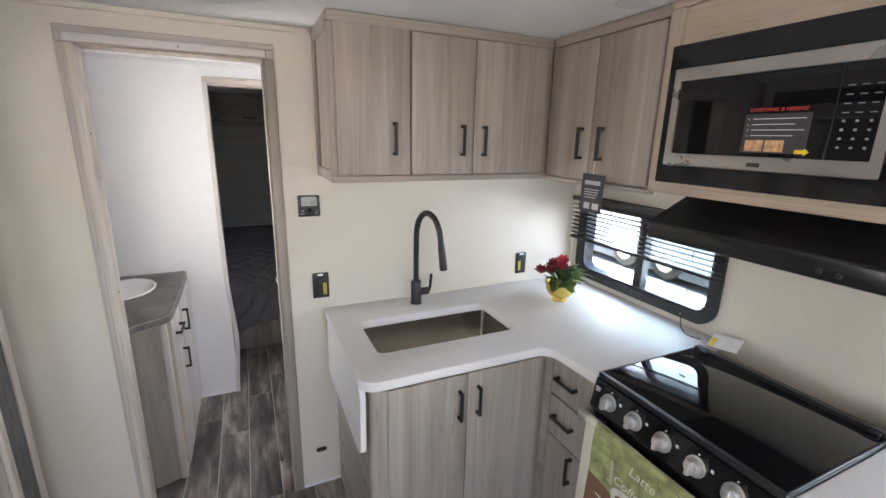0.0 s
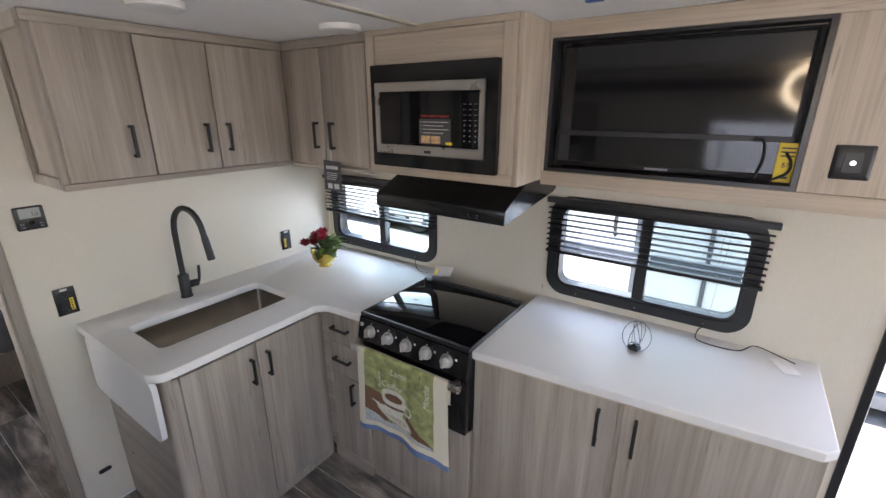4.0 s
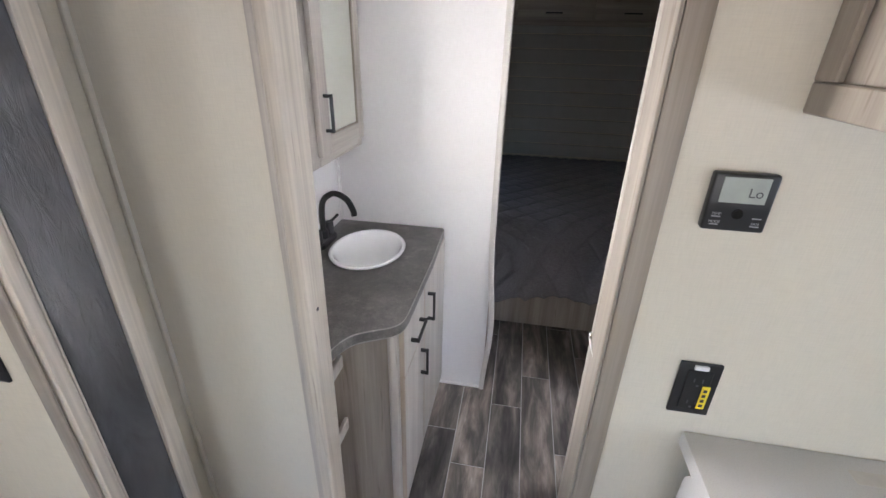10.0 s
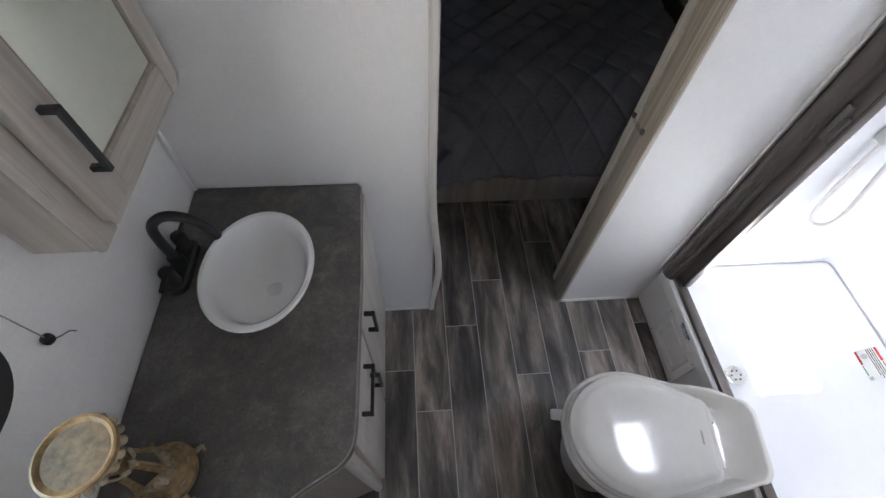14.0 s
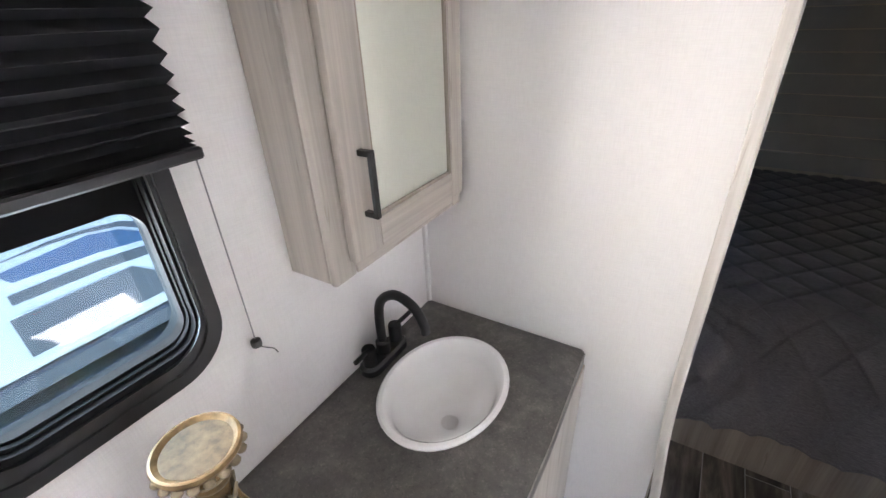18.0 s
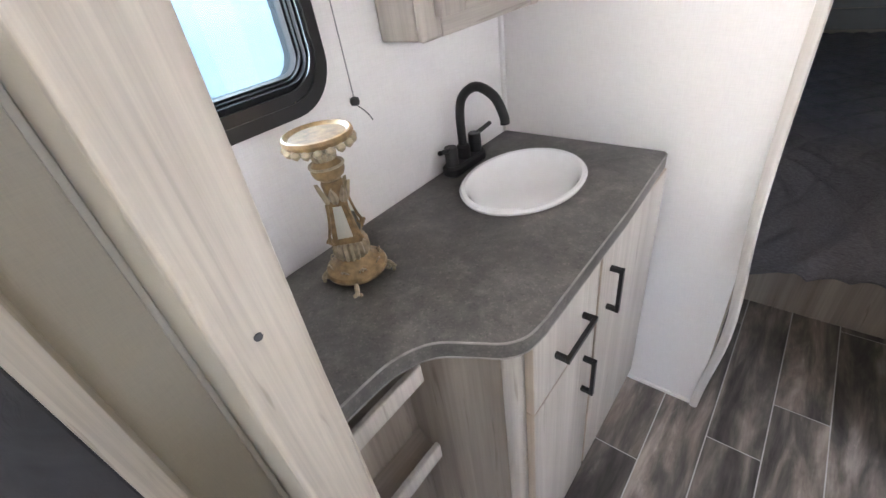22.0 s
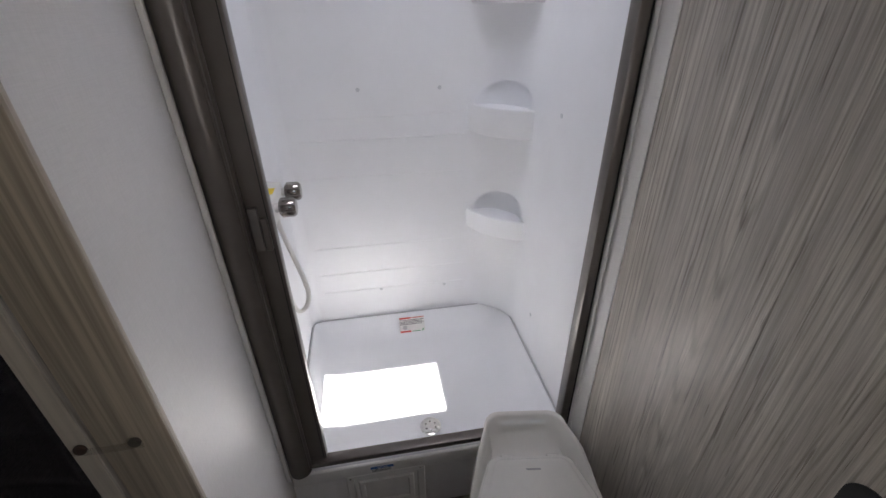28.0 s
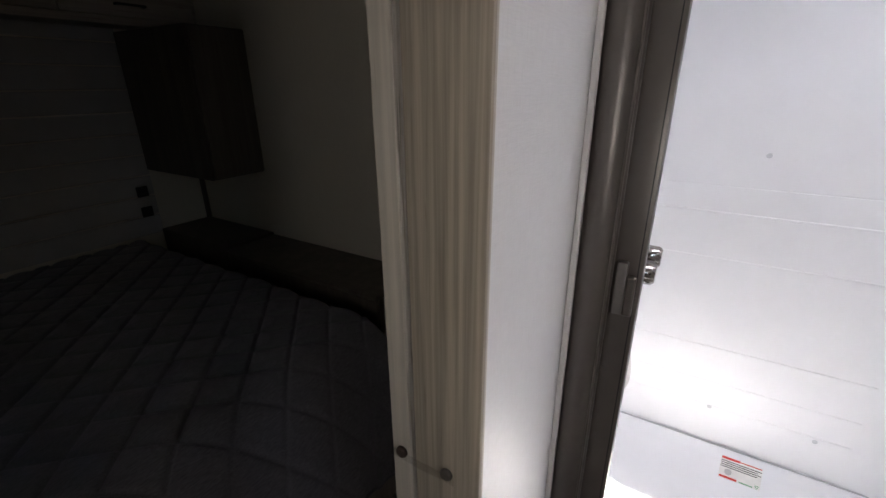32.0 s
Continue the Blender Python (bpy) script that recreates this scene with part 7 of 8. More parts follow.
text_part(nt, "NOTICE", 0.009, Matrix.Translation((SX - 0.0320, 0.7235, 0.2545)) @ FACE_X, PAPER)
pieces("line", [*[bx(SX - 0.0312, 0.6960, 0.2440 - 0.004 * k, SX - 0.0315, 0.7560, 0.2455 - 0.004 * k, 0) for k in range(3)]], INK, nt)


def spec_label(at_y, at_z, x, lean, label):
    t = thing("spec_label", (x, at_y, at_z), label, "label")
    q = Matrix.Translation((x, at_y, at_z)) @ Matrix.Rotation(radians(lean), 4, "Y")
    def bar(a0, a1, b0, b1, d, mat, nm):
        part(nm, moved(bx(-d - 0.0004, -a1, b0, -d, -a0, b1, 0), q), mat, t)
    bar(-0.056, 0.056, -0.034, 0.034, 0.0004, PAPER, "paper")
    bar(-0.054, -0.004, 0.026, 0.033, 0.0010, RED, "heading_bar")
    bar(-0.002, 0.054, 0.028, 0.031, 0.0010, RED, "heading_line")
    for k in range(4):
        bar(-0.054, 0.054 - 0.01 * (k % 2), 0.019 - 0.006 * k, 0.0215 - 0.006 * k, 0.0010, INK, "text_line")
    bar(-0.054, -0.006, -0.033, -0.026, 0.0010, RED, "footer_bar")
    bar(0.000, 0.036, -0.032, -0.029, 0.0010, GREEN_INK, "footer_line")
    part("seal", moved(cyl((-0.0010, 0.032, -0.012), (-0.0014, 0.032, -0.012), 0.010, seg=20), q), plain("seal_grey", (0.5, 0.5, 0.5), 0.5), t)
    part("recycle_mark", moved(tube([(-0.0014, -0.047 + 0.006 * math.cos(a), -0.026 + 0.006 * math.sin(a)) for a in (math.pi * 2 * k / 3 + 0.5 for k in range(3))], 0.0016, 5, True), q), GREEN_INK, t)


spec_label(0.544, 1.703, SB - 0.0005, 0, "white printed label with red headings on the shower wall")
spec_label(0.555, 0.258, SB - 0.060, 33, "white printed label with red headings on the pan edge")

sf = thing("shower_enclosure", (SX, 0.55, 0.28), "dark bronze shower frame with retracted roll screen", "shower enclosure")
part("roller_housing", cyl((SX - 0.012, 0.9645, 0.277), (SX - 0.012, 0.9645, 1.915), 0.0325, seg=28, b=0.002), BRONZE, sf, "round bronze roller housing")
part("wall_channel", bx(SX + 0.0215, 0.978, 0.277, SX + 0.03, 0.9845, 1.915, 0.002), WHITE, sf)
part("lead_bar", bx(SX - 0.004, 0.885, 0.30, SX + 0.024, 0.948, 1.885, 0.004, 2), BRONZE, sf, "flat bronze pull bar")
part("roller_lip", bx(SX - 0.034, 0.9345, 0.30, SX - 0.0045, 0.9385, 1.885, 0.001), BRONZE, sf)
part("bar_groove", bx(SX - 0.0046, 0.8925, 0.31, SX - 0.0036, 0.8942, 1.875, 0), BLACK, sf, "dark groove down the pull bar")
part("wall_strip", bx(SX - 0.050, 0.9885, 0.277, SX - 0.038, 0.9992, 1.93, 0.002), WHITE, sf, "pale strip between roller and wall")
hd = part("pull_handle", bx(SX - 0.018, 0.909, 1.045, SX - 0.0045, 0.927, 1.145, 0.003, 2), plain("bronze_plastic", (0.17, 0.155, 0.145), 0.4), sf)
part("latch", bx(SX - 0.016, 0.893, 1.043, SX - 0.0045, 0.9085, 1.120, 0.003), BRONZE, hd)
part("jamb", bx(SX - 0.022, 0.1155, 0.277, SX + 0.018, 0.143, 1.905, 0.006, 2), BRONZE, sf, "bronze jamb")
part("sill", bx(SX - 0.018, 0.1435, 0.277, SX + 0.018, 0.935, 0.300, 0.006, 2), BRONZE, sf, "bronze sill")
part("head_rail", cyl((SX, 0.135, 1.883), (SX, 0.952, 1.883), 0.0145, seg=20), BRONZE, sf, "round bronze head rail")
for y in (0.128, 0.945):
    part("end_cap", cyl((SX, y - 0.008, 1.883), (SX, y + 0.008, 1.883), 0.020, seg=20, b=0.002), BRONZE, sf)
setting("wall_shower_return", solid([[(-0.1255, 0.067, z), (SX + 0.02, 0.067, z), (SX + 0.02, 0.1100, z), (SX - 0.028, 0.1100, z), (-0.1255, 0.0930, z)] for z in (0.0, 1.999)]), LINEN_WHITE, "narrow pale wall between sliding door and shower")
# black strip added for the shade in the gap by the jamb
part("jamb_flange", bx(SX - 0.018, 0.1105, 0.277, SX + 0.018, 0.1150, 1.905, 0.001), BLACK, sf, "thin black strip for the dark gap beside the jamb")
setting("trim_shower_return", solid([[(SX - 0.0270, 0.1104, z), (SX - 0.0385, 0.1086, z), (SX - 0.0393, 0.1112, z), (SX - 0.0278, 0.1132, z)] for z in (0.277, 1.998)]), WHITE, "narrow white strip beside the shower jamb", "trim")
setting("trim_shower", join(arch(bx(SB - 0.014, SR, 1.974, SB + 0.02, SL, 1.996, 0.002)), arch(bx(SX + 0.02, SR - 0.003, 1.974, SB - 0.0145, SR + 0.012, 1.996, 0.002)), arch(bx(SX + 0.02, SL - 0.012, 1.974, SB - 0.0145, SL + 0.003, 1.996, 0.002))), WOOD_X, "grey-brown trim strip above the surround", "trim")
setting("wall_shower_top", join(bx(SB + 0.013, SR - 0.013, 1.90, SB + 0.04, SL + 0.013, 1.99, 0), bx(SX + 0.021, 0.067, 1.90, SB + 0.012, SR - 0.002, 1.998, 0)), LINEN_WHITE, "pale wall strip above the surround")

sv = thing("shower_valve", (0.27, SL, 1.0), "white two-handle shower valve with smoked knobs", "shower valve")
part("body", bx(0.175, SL - 0.048, 0.975, 0.355, SL - 0.0006, 1.048, 0.010, 3), WHITE, sv)
KNOB = plain("smoked_chrome", (0.30, 0.27, 0.25), 0.12, 0.8, vary=0.2, scale=200)
for x in (0.210, 0.325):
    kb = part("knob_stem", cyl((x, SL - 0.0485, 1.022), (x, SL - 0.060, 1.022), 0.013, seg=16), WHITE, sv)
    part("knob", moved(lathe([(0.0, 0), (0.020, 0), (0.026, 0.006), (0.026, 0.036), (0.020, 0.044), (0.0, 0.045)], (0, 0, 0), 40, wobble=0.05, lobes=10), Matrix.Translation((x, SL - 0.060, 1.022)) @ Matrix.Rotation(radians(90), 4, "X")), KNOB, kb, "fluted smoked knob")
part("sticker", bx(0.245, SL - 0.040, 1.0485, 0.29, SL - 0.015, 1.0492, 0), YELLOW, sv)
part("hose", tube(spline([(0.268, SL - 0.030, 0.974), (0.266, SL - 0.042, 0.90), (0.268, SL - 0.070, 0.76), (0.265, SL - 0.078, 0.685), (0.248, SL - 0.060, 0.645), (0.220, SL - 0.038, 0.68), (0.195, SL - 0.028, 0.88), (0.185, SL - 0.030, 1.15), (0.20, SL - 0.028, 1.45), (0.235, SL - 0.035, 1.66)], 7), 0.0075, 10), WHITE, sv, "white hand shower hose")
part("hose_nut", cyl((0.268, SL - 0.030, 0.978), (0.268, SL - 0.030, 0.935), 0.011, seg=16, b=0.001), WHITE, sv)
hs = thing("hand_shower", (0.25, SL, 1.72), "white hand shower in its wall bracket", "shower head")
part("bracket", bx(0.218, SL - 0.058, 1.700, 0.250, SL - 0.0006, 1.735, 0.006, 2), WHITE, hs)
part("wand", cyl((0.225, SL - 0.036, 1.655), (0.262, SL - 0.095, 1.885), 0.0085, 0.011, 16, 0.001), WHITE, hs)
part("head", cyl((0.256, SL - 0.088, 1.905), (0.286, SL - 0.118, 1.885), 0.027, 0.030, 28, 0.004), WHITE, hs)

# toilet, its front turned a little towards the doorway
tl = thing("toilet", (-0.41, 0.343, 0), "bone-white plastic RV toilet with closed lid", "toilet")
TOILET_AT = Matrix.Translation((-0.687, 0.385, 0)) @ Matrix.Rotation(radians(-8.5), 4, "Z")


def bowl_loop(u0, u1, w, z, rise=0.0, tail=0.60, rc=0.045, wide=0.215):
    """A plan loop from the round front at u0 to the narrow blunt rear at u1, which may rise."""
    half = []
    for k in range(17):
        a = math.pi / 2 * k / 16
        half.append((wide - (wide - u0) * math.cos(a), w * math.sin(a) ** 0.94))
    for k in range(1, 9):
        t = k / 8
        half.append((wide + (u1 - rc - wide) * t, w * (1 - (1 - tail) * t ** 1.45)))
    r = min(rc, w * tail * 0.9)
    for k in range(1, 7):
        a = math.pi / 2 * k / 6
        half.append((u1 - rc + rc * math.sin(a), w * tail - r + r * math.cos(a)))
    loop = half + [(u, -v) for u, v in half[:0:-1]]
    out = []
    for u, v in loop:
        q = min(1.0, max(0.0, (u - 0.33) / 0.13))
        out.append(tuple(TOILET_AT @ Vector((u, v, z + rise * q * q * (3 - 2 * q)))))
    return out


part("pedestal", solid([bowl_loop(0.10, 0.50, 0.125, 0.0), bowl_loop(0.105, 0.495, 0.120, 0.03), bowl_loop(0.125, 0.49, 0.105, 0.16), bowl_loop(0.075, 0.52, 0.135, 0.27), bowl_loop(0.025, 0.548, 0.176, 0.355), bowl_loop(0.008, 0.556, 0.187, 0.385, 0.01)]), TOILET_WHITE, tl, smooth=50)
part("rear_deck", solid([bowl_loop(0.008, 0.556, 0.187, 0.3855, 0.01), bowl_loop(0.001, 0.563, 0.192, 0.391, 0.02), bowl_loop(0.0, 0.565, 0.193, 0.400, 0.062), bowl_loop(0.002, 0.562, 0.191, 0.404, 0.068), bowl_loop(0.008, 0.554, 0.186, 0.406, 0.068), bowl_loop(0.012, 0.546, 0.181, 0.406, 0.064), bowl_loop(0.016, 0.528, 0.172, 0.405, 0.030), bowl_loop(0.020, 0.508, 0.164, 0.404, 0.004), bowl_loop(0.05, 0.46, 0.12, 0.404, 0.0)]), TOILET_WHITE, tl, "bowl rim rising to a raised wall behind the lid", smooth=55)
part("seat", solid([bowl_loop(0.014, 0.445, 0.174, 0.4065, tail=0.68, rc=0.03), bowl_loop(0.009, 0.450, 0.179, 0.410, tail=0.68, rc=0.03), bowl_loop(0.009, 0.450, 0.179, 0.418, tail=0.68, rc=0.03), bowl_loop(0.014, 0.446, 0.174, 0.4215, tail=0.68, rc=0.03)]), TOILET_WHITE, tl, smooth=50)
part("lid", solid([bowl_loop(0.022, 0.440, 0.168, 0.422, tail=0.68, rc=0.03), bowl_loop(0.017, 0.444, 0.173, 0.426, tail=0.68, rc=0.03), bowl_loop(0.017, 0.444, 0.173, 0.434, tail=0.68, rc=0.03), bowl_loop(0.022, 0.441, 0.168, 0.4385, tail=0.68, rc=0.03), bowl_loop(0.036, 0.434, 0.156, 0.4395, tail=0.68, rc=0.03), bowl_loop(0.040, 0.432, 0.152, 0.4425, tail=0.68, rc=0.028), bowl_loop(0.048, 0.428, 0.145, 0.4465, tail=0.68, rc=0.026), bowl_loop(0.065, 0.418, 0.130, 0.4485, tail=0.68, rc=0.025), bowl_loop(0.12, 0.38, 0.085, 0.4495, tail=0.62, rc=0.02)]), TOILET_WHITE, tl, "glossy closed lid with a stepped rim", smooth=50)
part("badge", moved(bx(0.395, -0.019, 0.4482, 0.400, 0.019, 0.4496, 0), TOILET_AT), plain("badge_grey", (0.35, 0.35, 0.35), 0.4), tl)
for v in (-0.062, 0.062):
    part("hinge", moved(cyl((0.447, v - 0.014, 0.424), (0.447, v + 0.014, 0.424), 0.009, seg=14, b=0.002), TOILET_AT), TOILET_WHITE, tl)
part("pedal", moved(bx(0.06, 0.105, 0.03, 0.16, 0.145, 0.055, 0.008, 2), TOILET_AT), WHITE, tl)
ceiling_light(-1.268, 0.80, 2.0, 0.072, "bathroom ceiling light", "round white flush ceiling light in the bathroom")
single("strap_hook", bx(-0.10, 0.0705, 1.93, -0.06, 0.10, 1.955, 0.003), TRIM_X, "track end stop above the sliding door", "hardware")

# ---------------------------------------------------------------- bedroom
BT, BF = 0.56, 1.60
bed = thing("bed", (-0.49, 2.6, 0), "camp bed with dark grey quilted cover on a wood platform", "bed")
part("platform", bx(-1.28, BF, 0.0, 0.34, YF - 0.03, 0.22, 0.004), TRIM_DARK, bed, "grey-brown wood platform")
part("mattress", bx(-1.25, BF + 0.20, 0.222, 0.31, YF - 0.05, BT - 0.02, 0.09, 4), QUILT, bed)
NX, NY = 320, 360
x0, x1, y0, y1 = -1.32, 0.38, BF - 0.050, YF - 0.04
qv, qf = [], []
for j in range(NY + 1):
    for i in range(NX + 1):
        u, v = i / NX, j / NY
        x, y = x0 + (x1 - x0) * u, y0 + (y1 - y0) * v
        edge = min((x - x0) / 0.10, (x1 - x) / 0.10)
        foot = (y - y0) / 0.34
        z = BT + 0.015
        if foot < 1:
            s = 1 - foot
            z -= 0.385 * s ** 1.8 * (0.95 + 0.06 * math.sin(5.2 * x + 0.8) + 0.045 * math.sin(11 * x) + 0.02 * math.sin(23 * x + 1))
            y = y + 0.010 * math.sin(13 * x) * s
        if edge < 1:
            s = 1 - edge
            z -= 0.30 * s ** 1.6
        p, q = (x + y) / 0.177, (x - y) / 0.177
        a = min(abs(p - round(p)), abs(q - round(q)))
        puff = 0.012 * min(1, a / 0.07) ** 0.8 + 0.009 * min(1, a / 0.38)
        wr = 0.022 * max(0, 1 - ((x + 0.93) / 0.17) ** 2) * max(0, 1 - ((y - 1.68) / 0.17) ** 2) * math.sin(48 * x + 9 * math.sin(14 * y) + 20 * y)
        qv.append((x, y, z + puff + wr + 0.006 * noise.noise((x * 3, y * 3, 0))))
for j in range(NY):
    for i in range(NX):
        a = j * (NX + 1) + i
        qf.append((a, a + 1, a + NX + 2, a + NX + 1))
qm = bpy.data.meshes.new("quilt")
qm.from_pydata(qv, [], qf)
qm.materials.append(QUILT)
qm.polygons.foreach_set("use_smooth", [True] * len(qm.polygons))
quilt = thing("quilt", (-0.47, 2.6, BT), "dark grey diamond-quilted bedspread over the bed", "bedspread")
cover = new("cover", qm)
cover.parent, cover.matrix_parent_inverse = quilt, Matrix.Translation(quilt.location).inverted()
part("hem", tube([Vector(qv[i]) + Vector((0, -0.002, 0)) for i in range(0, NX + 1, 4)], 0.005, 8), QUILT, quilt, "bound hem along the foot")
# white boards greyed: the room's dimness is put into their colour
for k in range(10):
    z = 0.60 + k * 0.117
    b = part("board", bx(XL + 0.30, YF - 0.016, z, XR - 0.30, YF - 0.0005, z + 0.110, 0.004), plain("shiplap_dimmed_white", (0.42, 0.41, 0.395), 0.55, vary=0.05, scale=8) if k == 0 else bpy.data.materials["shiplap_dimmed_white"], bpy.data.objects["wall_head"])
oc = thing("overhead_cabinet", (-0.5, 3.45, 1.71), "grey-brown oak-print overhead cabinet above the bed", "cabinet")
part("body", bx(XL + 0.01, 3.32, 1.715, XR - 0.01, YF - 0.017, 2.025, 0.002), WOOD_X, oc)
part("bottom_rail", bx(XL + 0.01, 3.285, 1.700, XR - 0.01, 3.3195, 1.735, 0.003), WOOD_X, oc)
for k in range(4):
    xa = XL + 0.03 + 0.595 * k
    slab_y(oc, xa, xa + 0.585, 1.74, 2.015, 3.3195, WOOD_X, None)
    pull(oc, (xa + 0.22, 3.301, 1.79), (xa + 0.34, 3.301, 1.79), (0, -0.025, 0))
for x0, x1, s, lab in ((0.42, XR - 0.005, 1, "tall brown wardrobe beside the bed, darkened as if unlit"), (XL + 0.005, -1.36, -1, "tall brown wardrobe beside the bed, darkened as if unlit")):
    wd = thing("wardrobe", ((x0 + x1) / 2, 3.2, 0), lab, "cabinet", "bedside wardrobes")
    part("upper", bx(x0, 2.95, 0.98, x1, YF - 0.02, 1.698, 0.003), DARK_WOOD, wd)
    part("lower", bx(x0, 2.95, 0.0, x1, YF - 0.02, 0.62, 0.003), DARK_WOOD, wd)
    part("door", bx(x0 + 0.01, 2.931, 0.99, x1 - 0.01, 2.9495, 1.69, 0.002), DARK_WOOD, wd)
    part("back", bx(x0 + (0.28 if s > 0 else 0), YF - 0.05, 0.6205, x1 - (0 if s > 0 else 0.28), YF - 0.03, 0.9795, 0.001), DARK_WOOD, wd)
sh = thing("corner_shelf", (0.56, 1.5, 0.5), "shelf along the bedroom wall, darkened as if unlit", "shelf")
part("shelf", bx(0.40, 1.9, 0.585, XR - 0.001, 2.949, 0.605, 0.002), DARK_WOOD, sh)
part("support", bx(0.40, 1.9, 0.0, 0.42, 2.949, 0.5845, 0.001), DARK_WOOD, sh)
for z in (0.74, 0.86):
    so = thing("power_outlet", (0.36, YF - 0.017, z), "small black outlet on the shiplap wall", "outlet", "bedside outlets")
    part("plate", bx(0.335, YF - 0.024, z - 0.03, 0.395, YF - 0.0165, z + 0.03, 0.002), BLACK_SATIN, so)
ceiling_light(-0.75, 2.3, 2.03, 0.072, "bedroom ceiling light", "round white flush ceiling light in the bedroom")

# frame of the added, unseen bedside opening
bdw = tagged(thing("window_4", (XL, 2.3, 1.0), "added bedside window, unseen, to let light into the bedroom", "window"), kind="structure")
part("window_frame", frame_loop(rrect(2.03, 0.98, 2.57, 1.40, 0.08, 8), rrect(2.07, 1.02, 2.53, 1.36, 0.05, 8), XL + 0.001, XL + 0.014, "x"), BLACK_SATIN, bdw)
part("window_frame", frame_loop(rrect(2.07, 1.02, 2.53, 1.36, 0.05, 8), rrect(2.08, 1.03, 2.52, 1.35, 0.045, 8), XL + 0.010, XL - 0.055, "x"), BLACK, bdw)
part("pane", bx(XL - 0.058, 2.08, 1.03, XL - 0.054, 2.52, 1.35, 0), TINTED, bdw).visible_shadow = False

# entry doorway on the kitchen's outer wall
ed = tagged(thing("door_3", (XR, -2.94, 0), "open entry doorway with black frame", "door frame"), kind="structure")
part("jamb", bx(XR - 0.012, -2.612, 0.0, XR + 0.062, -2.585, 1.955, 0.003), BLACK_SATIN, ed)
part("jamb", bx(XR - 0.012, -3.295, 0.0, XR + 0.062, -3.268, 1.955, 0.003), BLACK_SATIN, ed)
part("head", bx(XR - 0.012, -3.267, 1.918, XR + 0.062, -2.613, 1.955, 0.003), BLACK_SATIN, ed)
dl = thing("entry_door", (1.1, -2.62, 0), "white entry door standing open outside", "door")
part("leaf", bx(XR + 0.065, -2.625, -0.02, XR + 0.73, -2.585, 1.92, 0.006), WHITE, dl)
part("lower_panel", bx(XR + 0.10, -2.6285, 0.05, XR + 0.69, -2.6255, 0.75, 0.001), PAPER, dl)

# ---------------------------------------------------------------- outside
CONCRETE = plain("packed_gravel", (0.13, 0.125, 0.115), 0.9, vary=0.25, scale=14, bump=0.5)
tagged(part("ground", bx(-300, -300, -0.80, 300, 300, -0.70, 0), CONCRETE), "grey-brown packed gravel lot", "ground", "", "structure")
SIDING = plain("white_fibreglass", (0.78, 0.79, 0.80), 0.25, vary=0.02, scale=2)
GREYP = plain("grey_graphic", (0.10, 0.11, 0.13), 0.3)
BLUEP = plain("blue_graphic", (0.05, 0.12, 0.24), 0.3)


def trailer(name, x, y0, y1, side, label):
    """A parked travel trailer; side is the way its near flank faces."""
    t = thing(name, (x, (y0 + y1) / 2, -0.7), label, "trailer", "parked trailers")
    w = 2.4 * -side
    part("shell", bx(x, y0, -0.45, x + w, y1, 2.55, 0.12, 4), SIDING, t, "white fibreglass shell")
    part("skirt", bx(x - side * 0.04, y0 + 0.2, -0.60, x + w, y1 - 0.2, -0.451, 0.02), GREYP, t)
    for k in range(2):
        yc = y0 + 2.2 + 0.9 * k
        wh = part("wheel", cyl((x - side * 0.02, yc, -0.37), (x + side * 0.02 - side * 0.25, yc, -0.37), 0.33, seg=28, b=0.03), BLACK, t, "black tyre")
        part("rim", cyl((x + side * 0.012, yc, -0.37), (x - side * 0.01, yc, -0.37), 0.18, seg=20), CHROME, wh)
    return t


ta = trailer("parked_trailer", 3.3, -7.5, 0.6, -1, "white travel trailer parked alongside with dark windows")
for yc, zc, hw, hh in ((-2.55, 1.50, 0.42, 0.26), (-5.2, 1.45, 0.5, 0.3)):
    wn_ = part("window", frame_loop(rrect(yc - hw, zc - hh, yc + hw, zc + hh, 0.10), rrect(yc - hw + 0.05, zc - hh + 0.05, yc + hw - 0.05, zc + hh - 0.05, 0.07), 3.299, 3.275, "x"), BLACK_SATIN, ta)
    part("pane", bx(3.292, yc - hw + 0.05, zc - hh + 0.05, 3.298, yc + hw - 0.05, zc + hh - 0.05, 0), plain("dark_glass", (0.05, 0.06, 0.07), 0.05) if "dark_glass" not in bpy.data.materials else bpy.data.materials["dark_glass"], wn_)
dr = part("door", frame_loop(rrect(-2.05, -0.15, -1.40, 1.95, 0.06), rrect(-2.01, -0.11, -1.44, 1.91, 0.05), 3.299, 3.280, "x"), GREYP, ta)
part("lock", bx(3.262, -2.16, 0.82, 3.298, -2.07, 1.02, 0.01), BLACK, dr)
part("grab_handle", tube(spline([(3.29, -1.22, 0.55), (3.22, -1.22, 0.58), (3.20, -1.22, 0.85), (3.20, -1.22, 1.15), (3.22, -1.22, 1.42), (3.29, -1.22, 1.45)], 5), 0.018, 8), BLACK, ta)
part("stripe", bx(3.294, -7.2, 0.28, 3.2985, 0.3, 0.40, 0), GREYP, ta)
part("awning_arm", bx(3.26, -3.4, 0.3, 3.298, -3.34, 2.3, 0.01), CHROME, ta)
tb = trailer("parked_trailer", -4.6, -3.2, 4.5, 1, "white travel trailer with blue and grey swoosh graphics")
def swoosh(pts_, mat, name="graphic"):
    part(name, sheet([(y, z) for y, z in pts_], -4.5985, -4.592, "x"), mat, tb)
swoosh([(0.55, 0.50), (0.85, 0.52), (1.11, 0.48), (1.25, 0.41), (1.10, 0.43), (0.85, 0.46)], GREYP)
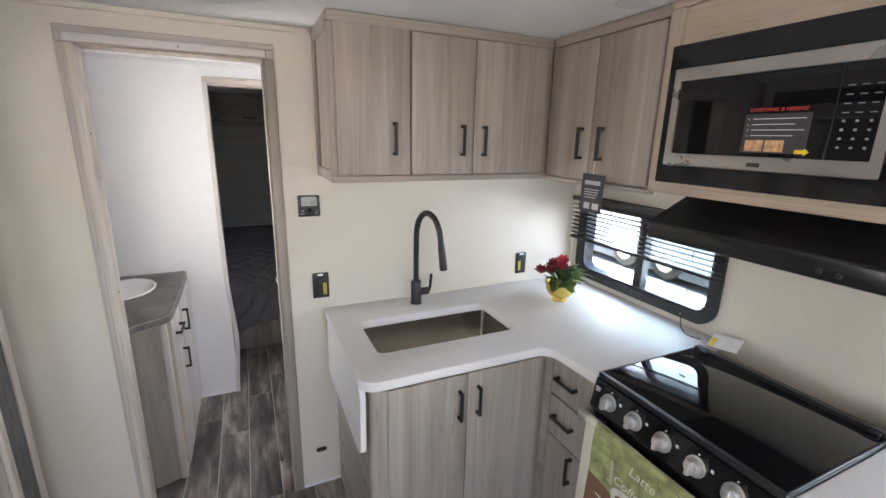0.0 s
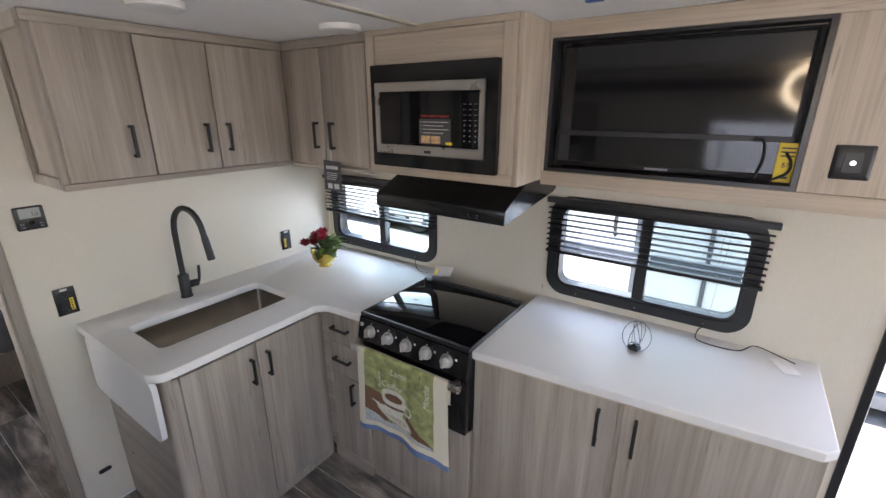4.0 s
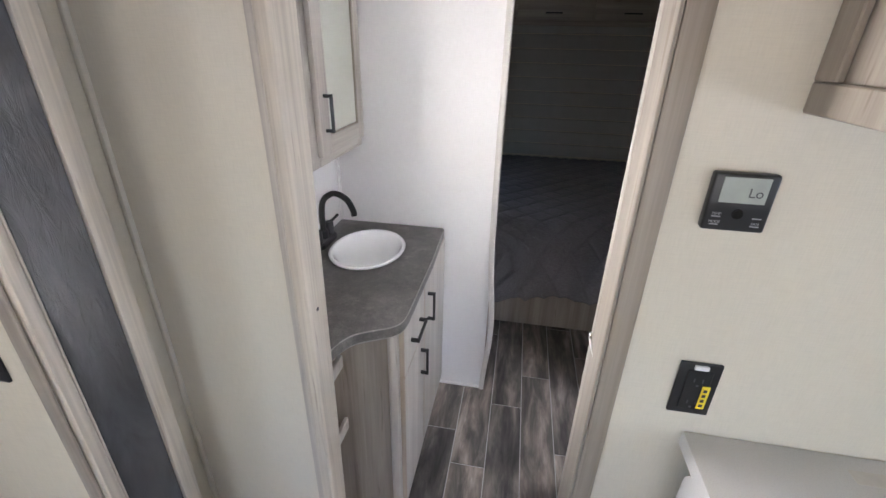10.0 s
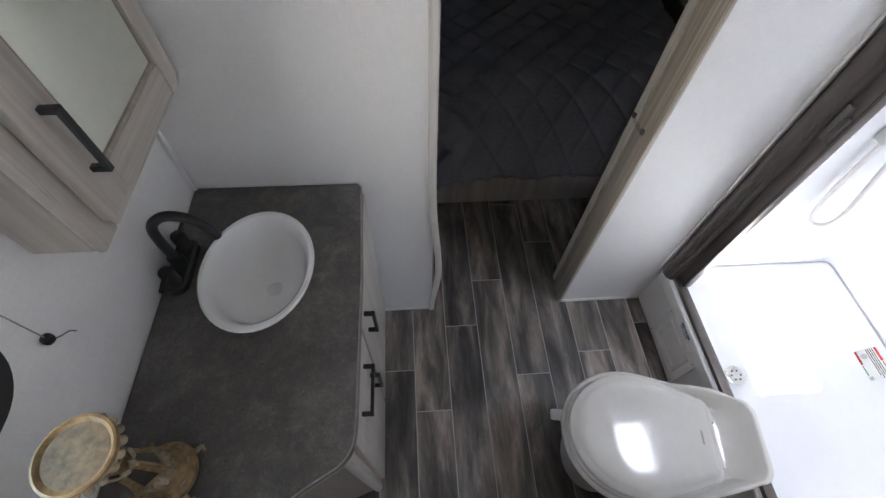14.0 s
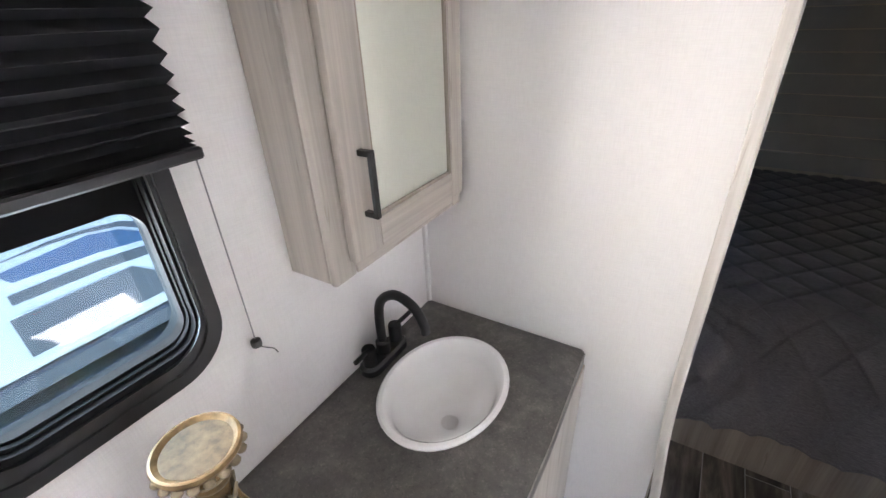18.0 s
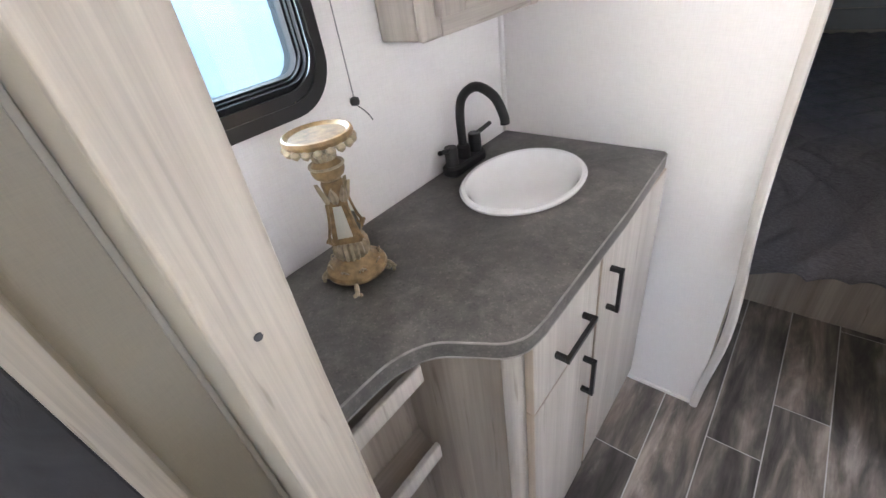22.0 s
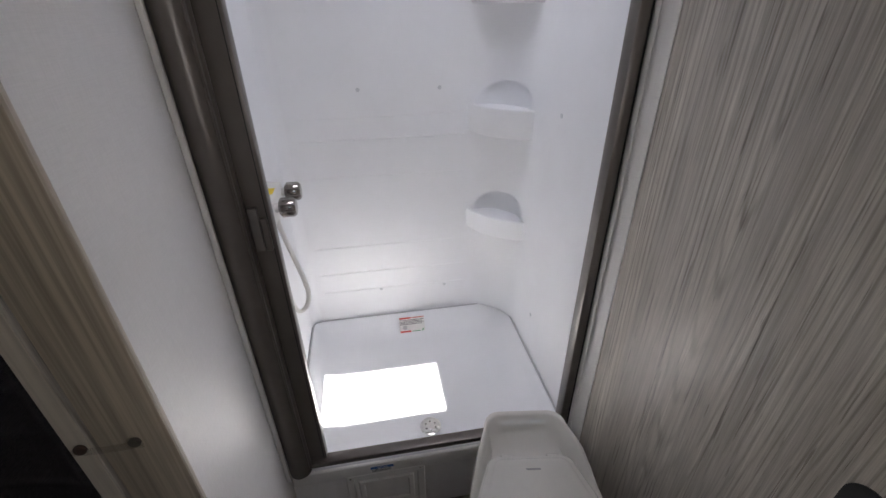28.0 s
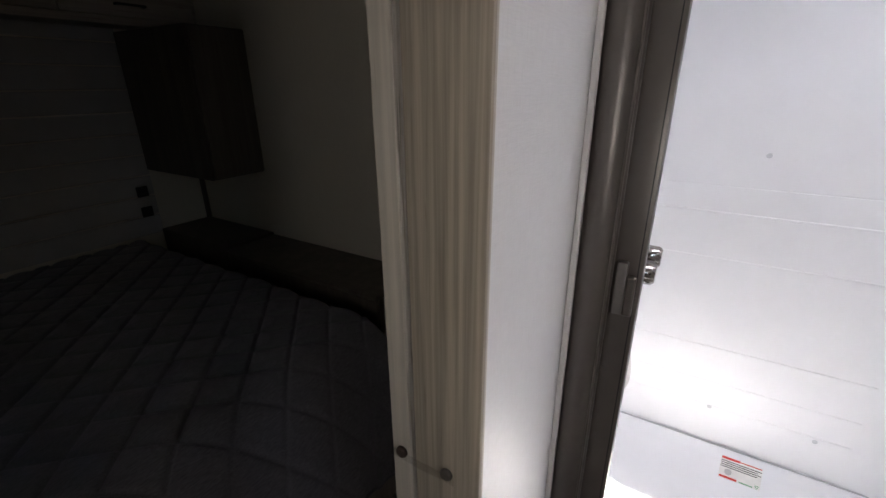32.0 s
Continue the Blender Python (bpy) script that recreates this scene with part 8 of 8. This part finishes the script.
swoosh([(0.60, 0.36), (0.90, 0.39), (1.12, 0.385), (1.33, 0.36), (1.46, 0.30), (1.73, 0.12), (1.68, 0.12), (1.42, 0.265), (1.31, 0.325), (1.12, 0.36), (0.90, 0.37)], GREYP)
swoosh([(0.60, 0.30), (1.11, 0.34), (1.30, 0.305), (1.41, 0.245), (1.56, 0.14), (1.36, 0.17), (1.12, 0.20), (0.65, 0.22)], BLUEP)
swoosh([(0.60, 0.15), (1.11, 0.145), (1.35, 0.125), (1.63, 0.09), (1.72, 0.0), (1.43, 0.04), (1.11, 0.07), (0.60, 0.08)], GREYP)
swoosh([(1.67, 0.09), (1.74, 0.09), (1.89, -0.02), (1.80, -0.01)], GREYP)
part("storage_hatch", solid([[(x, y, z) for y, z in ((0.55, 0.0), (1.14, 0.01), (1.28, 0.01), (1.66, -0.30), (0.55, -0.30))] for x in (-4.599, -4.585)]), GREYP, tb, "dark grey lower side panel")
part("window", frame_loop(rrect(-1.9, 0.95, -1.0, 1.5, 0.1), rrect(-1.85, 1.0, -1.05, 1.45, 0.07), -4.599, -4.575, "x"), BLACK_SATIN, tb)

tc = trailer("parked_trailer", 5.6, 0.9, 9.2, -1, "white travel trailer with a side ladder parked behind the first")
for y in (2.15, 2.55):
    part("ladder_rail", cyl((5.50, y, -0.2), (5.50, y, 2.5), 0.014, seg=10), CHROME, tc)
for k in range(7):
    part("rung", cyl((5.50, 2.15, 0.0 + 0.33 * k), (5.50, 2.55, 0.0 + 0.33 * k), 0.011, seg=8), CHROME, tc)
pieces("standoff", [cyl((5.50, y, z), (5.602, y, z), 0.010, seg=8) for y in (2.15, 2.55) for z in (0.1, 1.2, 2.3)], CHROME, tc)

TREE_LEAF = foliage("tree_leaf", (0.12, 0.20, 0.045))
BARK = plain("bark", (0.10, 0.075, 0.055), 0.9, vary=0.3, scale=12, bump=0.6)


def tree(x, y, h, seed):
    r = random.Random(seed)
    t = thing("tree", (x, y, -0.7), "leafy green tree beyond the parked trailers", "tree", "trees")
    part("trunk", tube(spline([(x, y, -0.7), (x + 0.1, y, h * 0.25), (x + 0.05, y + 0.1, h * 0.55), (x + 0.15, y, h * 0.8)], 4), 0.16, 10), BARK, t)
    for k in range(6):
        a, z = k * 1.1 + seed, h * (0.35 + 0.07 * k)
        part("limb", tube(spline([(x + 0.08, y, z), (x + 0.8 * math.cos(a), y + 0.8 * math.sin(a), z + 0.5), (x + 1.5 * math.cos(a), y + 1.5 * math.sin(a), z + 0.8)], 3), 0.05, 6), BARK, t)
    vs, fs = [], []
    for k in range(2600):
        a, e, q = r.uniform(0, 6.283), r.uniform(-0.9, 1.2), r.uniform(0.35, 1.0) ** 0.6
        lump = 1.0 + 0.35 * math.sin(3 * a + seed) * math.cos(4 * e)
        c = Vector((x + 1.9 * q * lump * math.cos(a) * math.cos(e), y + 1.9 * q * lump * math.sin(a) * math.cos(e), h * 0.72 + 1.7 * q * lump * math.sin(e)))
        u = Vector((r.gauss(0, 1), r.gauss(0, 1), r.gauss(0, 1))).normalized()
        w = u.orthogonal().normalized() * r.uniform(0.05, 0.09)
        u *= r.uniform(0.10, 0.17)
        n0 = len(vs)
        vs += [tuple(c - u), tuple(c + w), tuple(c + u), tuple(c - w)]
        fs.append((n0, n0 + 1, n0 + 2, n0 + 3))
    m = bpy.data.meshes.new("crown")
    m.from_pydata(vs, [], fs)
    m.materials.append(TREE_LEAF)
    cr = new("crown", m)
    cr.parent, cr.matrix_parent_inverse = t, Matrix.Translation(t.location).inverted()


for x, y, h, s in ((9.6, 1.2, 5.2, 1), (8.2, -2.6, 6.0, 2), (9.6, 6.2, 6.9, 3), (9.4, 11.0, 5.6, 6), (-9.5, 0.0, 6.2, 4), (8.0, -7.0, 5.5, 5)):
    tree(x, y, h, s)

# ---------------------------------------------------------------- floor planks, last
PW = 0.1412
plank_meshes = {}


def plank_mesh(length):
    key = round(length, 3)
    if key not in plank_meshes:
        bm = bx(-PW / 2 + 0.0016, -length / 2 + 0.0016, -0.003, PW / 2 - 0.0016, length / 2 - 0.0016, 0.0, 0.0008)
        m = bpy.data.meshes.new("plank")
        bm.to_mesh(m)
        bm.free()
        m.materials.append(PLANK)
        plank_meshes[key] = m
    return plank_meshes[key]


FLOOR = bpy.data.objects["floor"]
joints = {0: 0.55, 1: 0.903, 2: 1.126, 3: 0.672, 4: 1.330, 5: 0.755, 6: 0.30}
prng = random.Random(11)
LEN = 0.905
for col in range(-10, 14):
    xc = -1.128 + PW * (col + 0.5)
    j0 = joints.get(col, prng.uniform(0, LEN))
    lo, hi = (YR, 0.0) if xc < XL else (YR, 2.2)
    k = math.floor((lo - j0) / LEN)
    while j0 + k * LEN < hi:
        a, b = max(lo, j0 + k * LEN), min(hi, j0 + (k + 1) * LEN)
        k += 1
        if b - a < 0.02:
            continue
        ob = new("plank", plank_mesh(b - a))
        ob.location = (xc, (a + b) / 2, 0.0)
        ob.parent = FLOOR
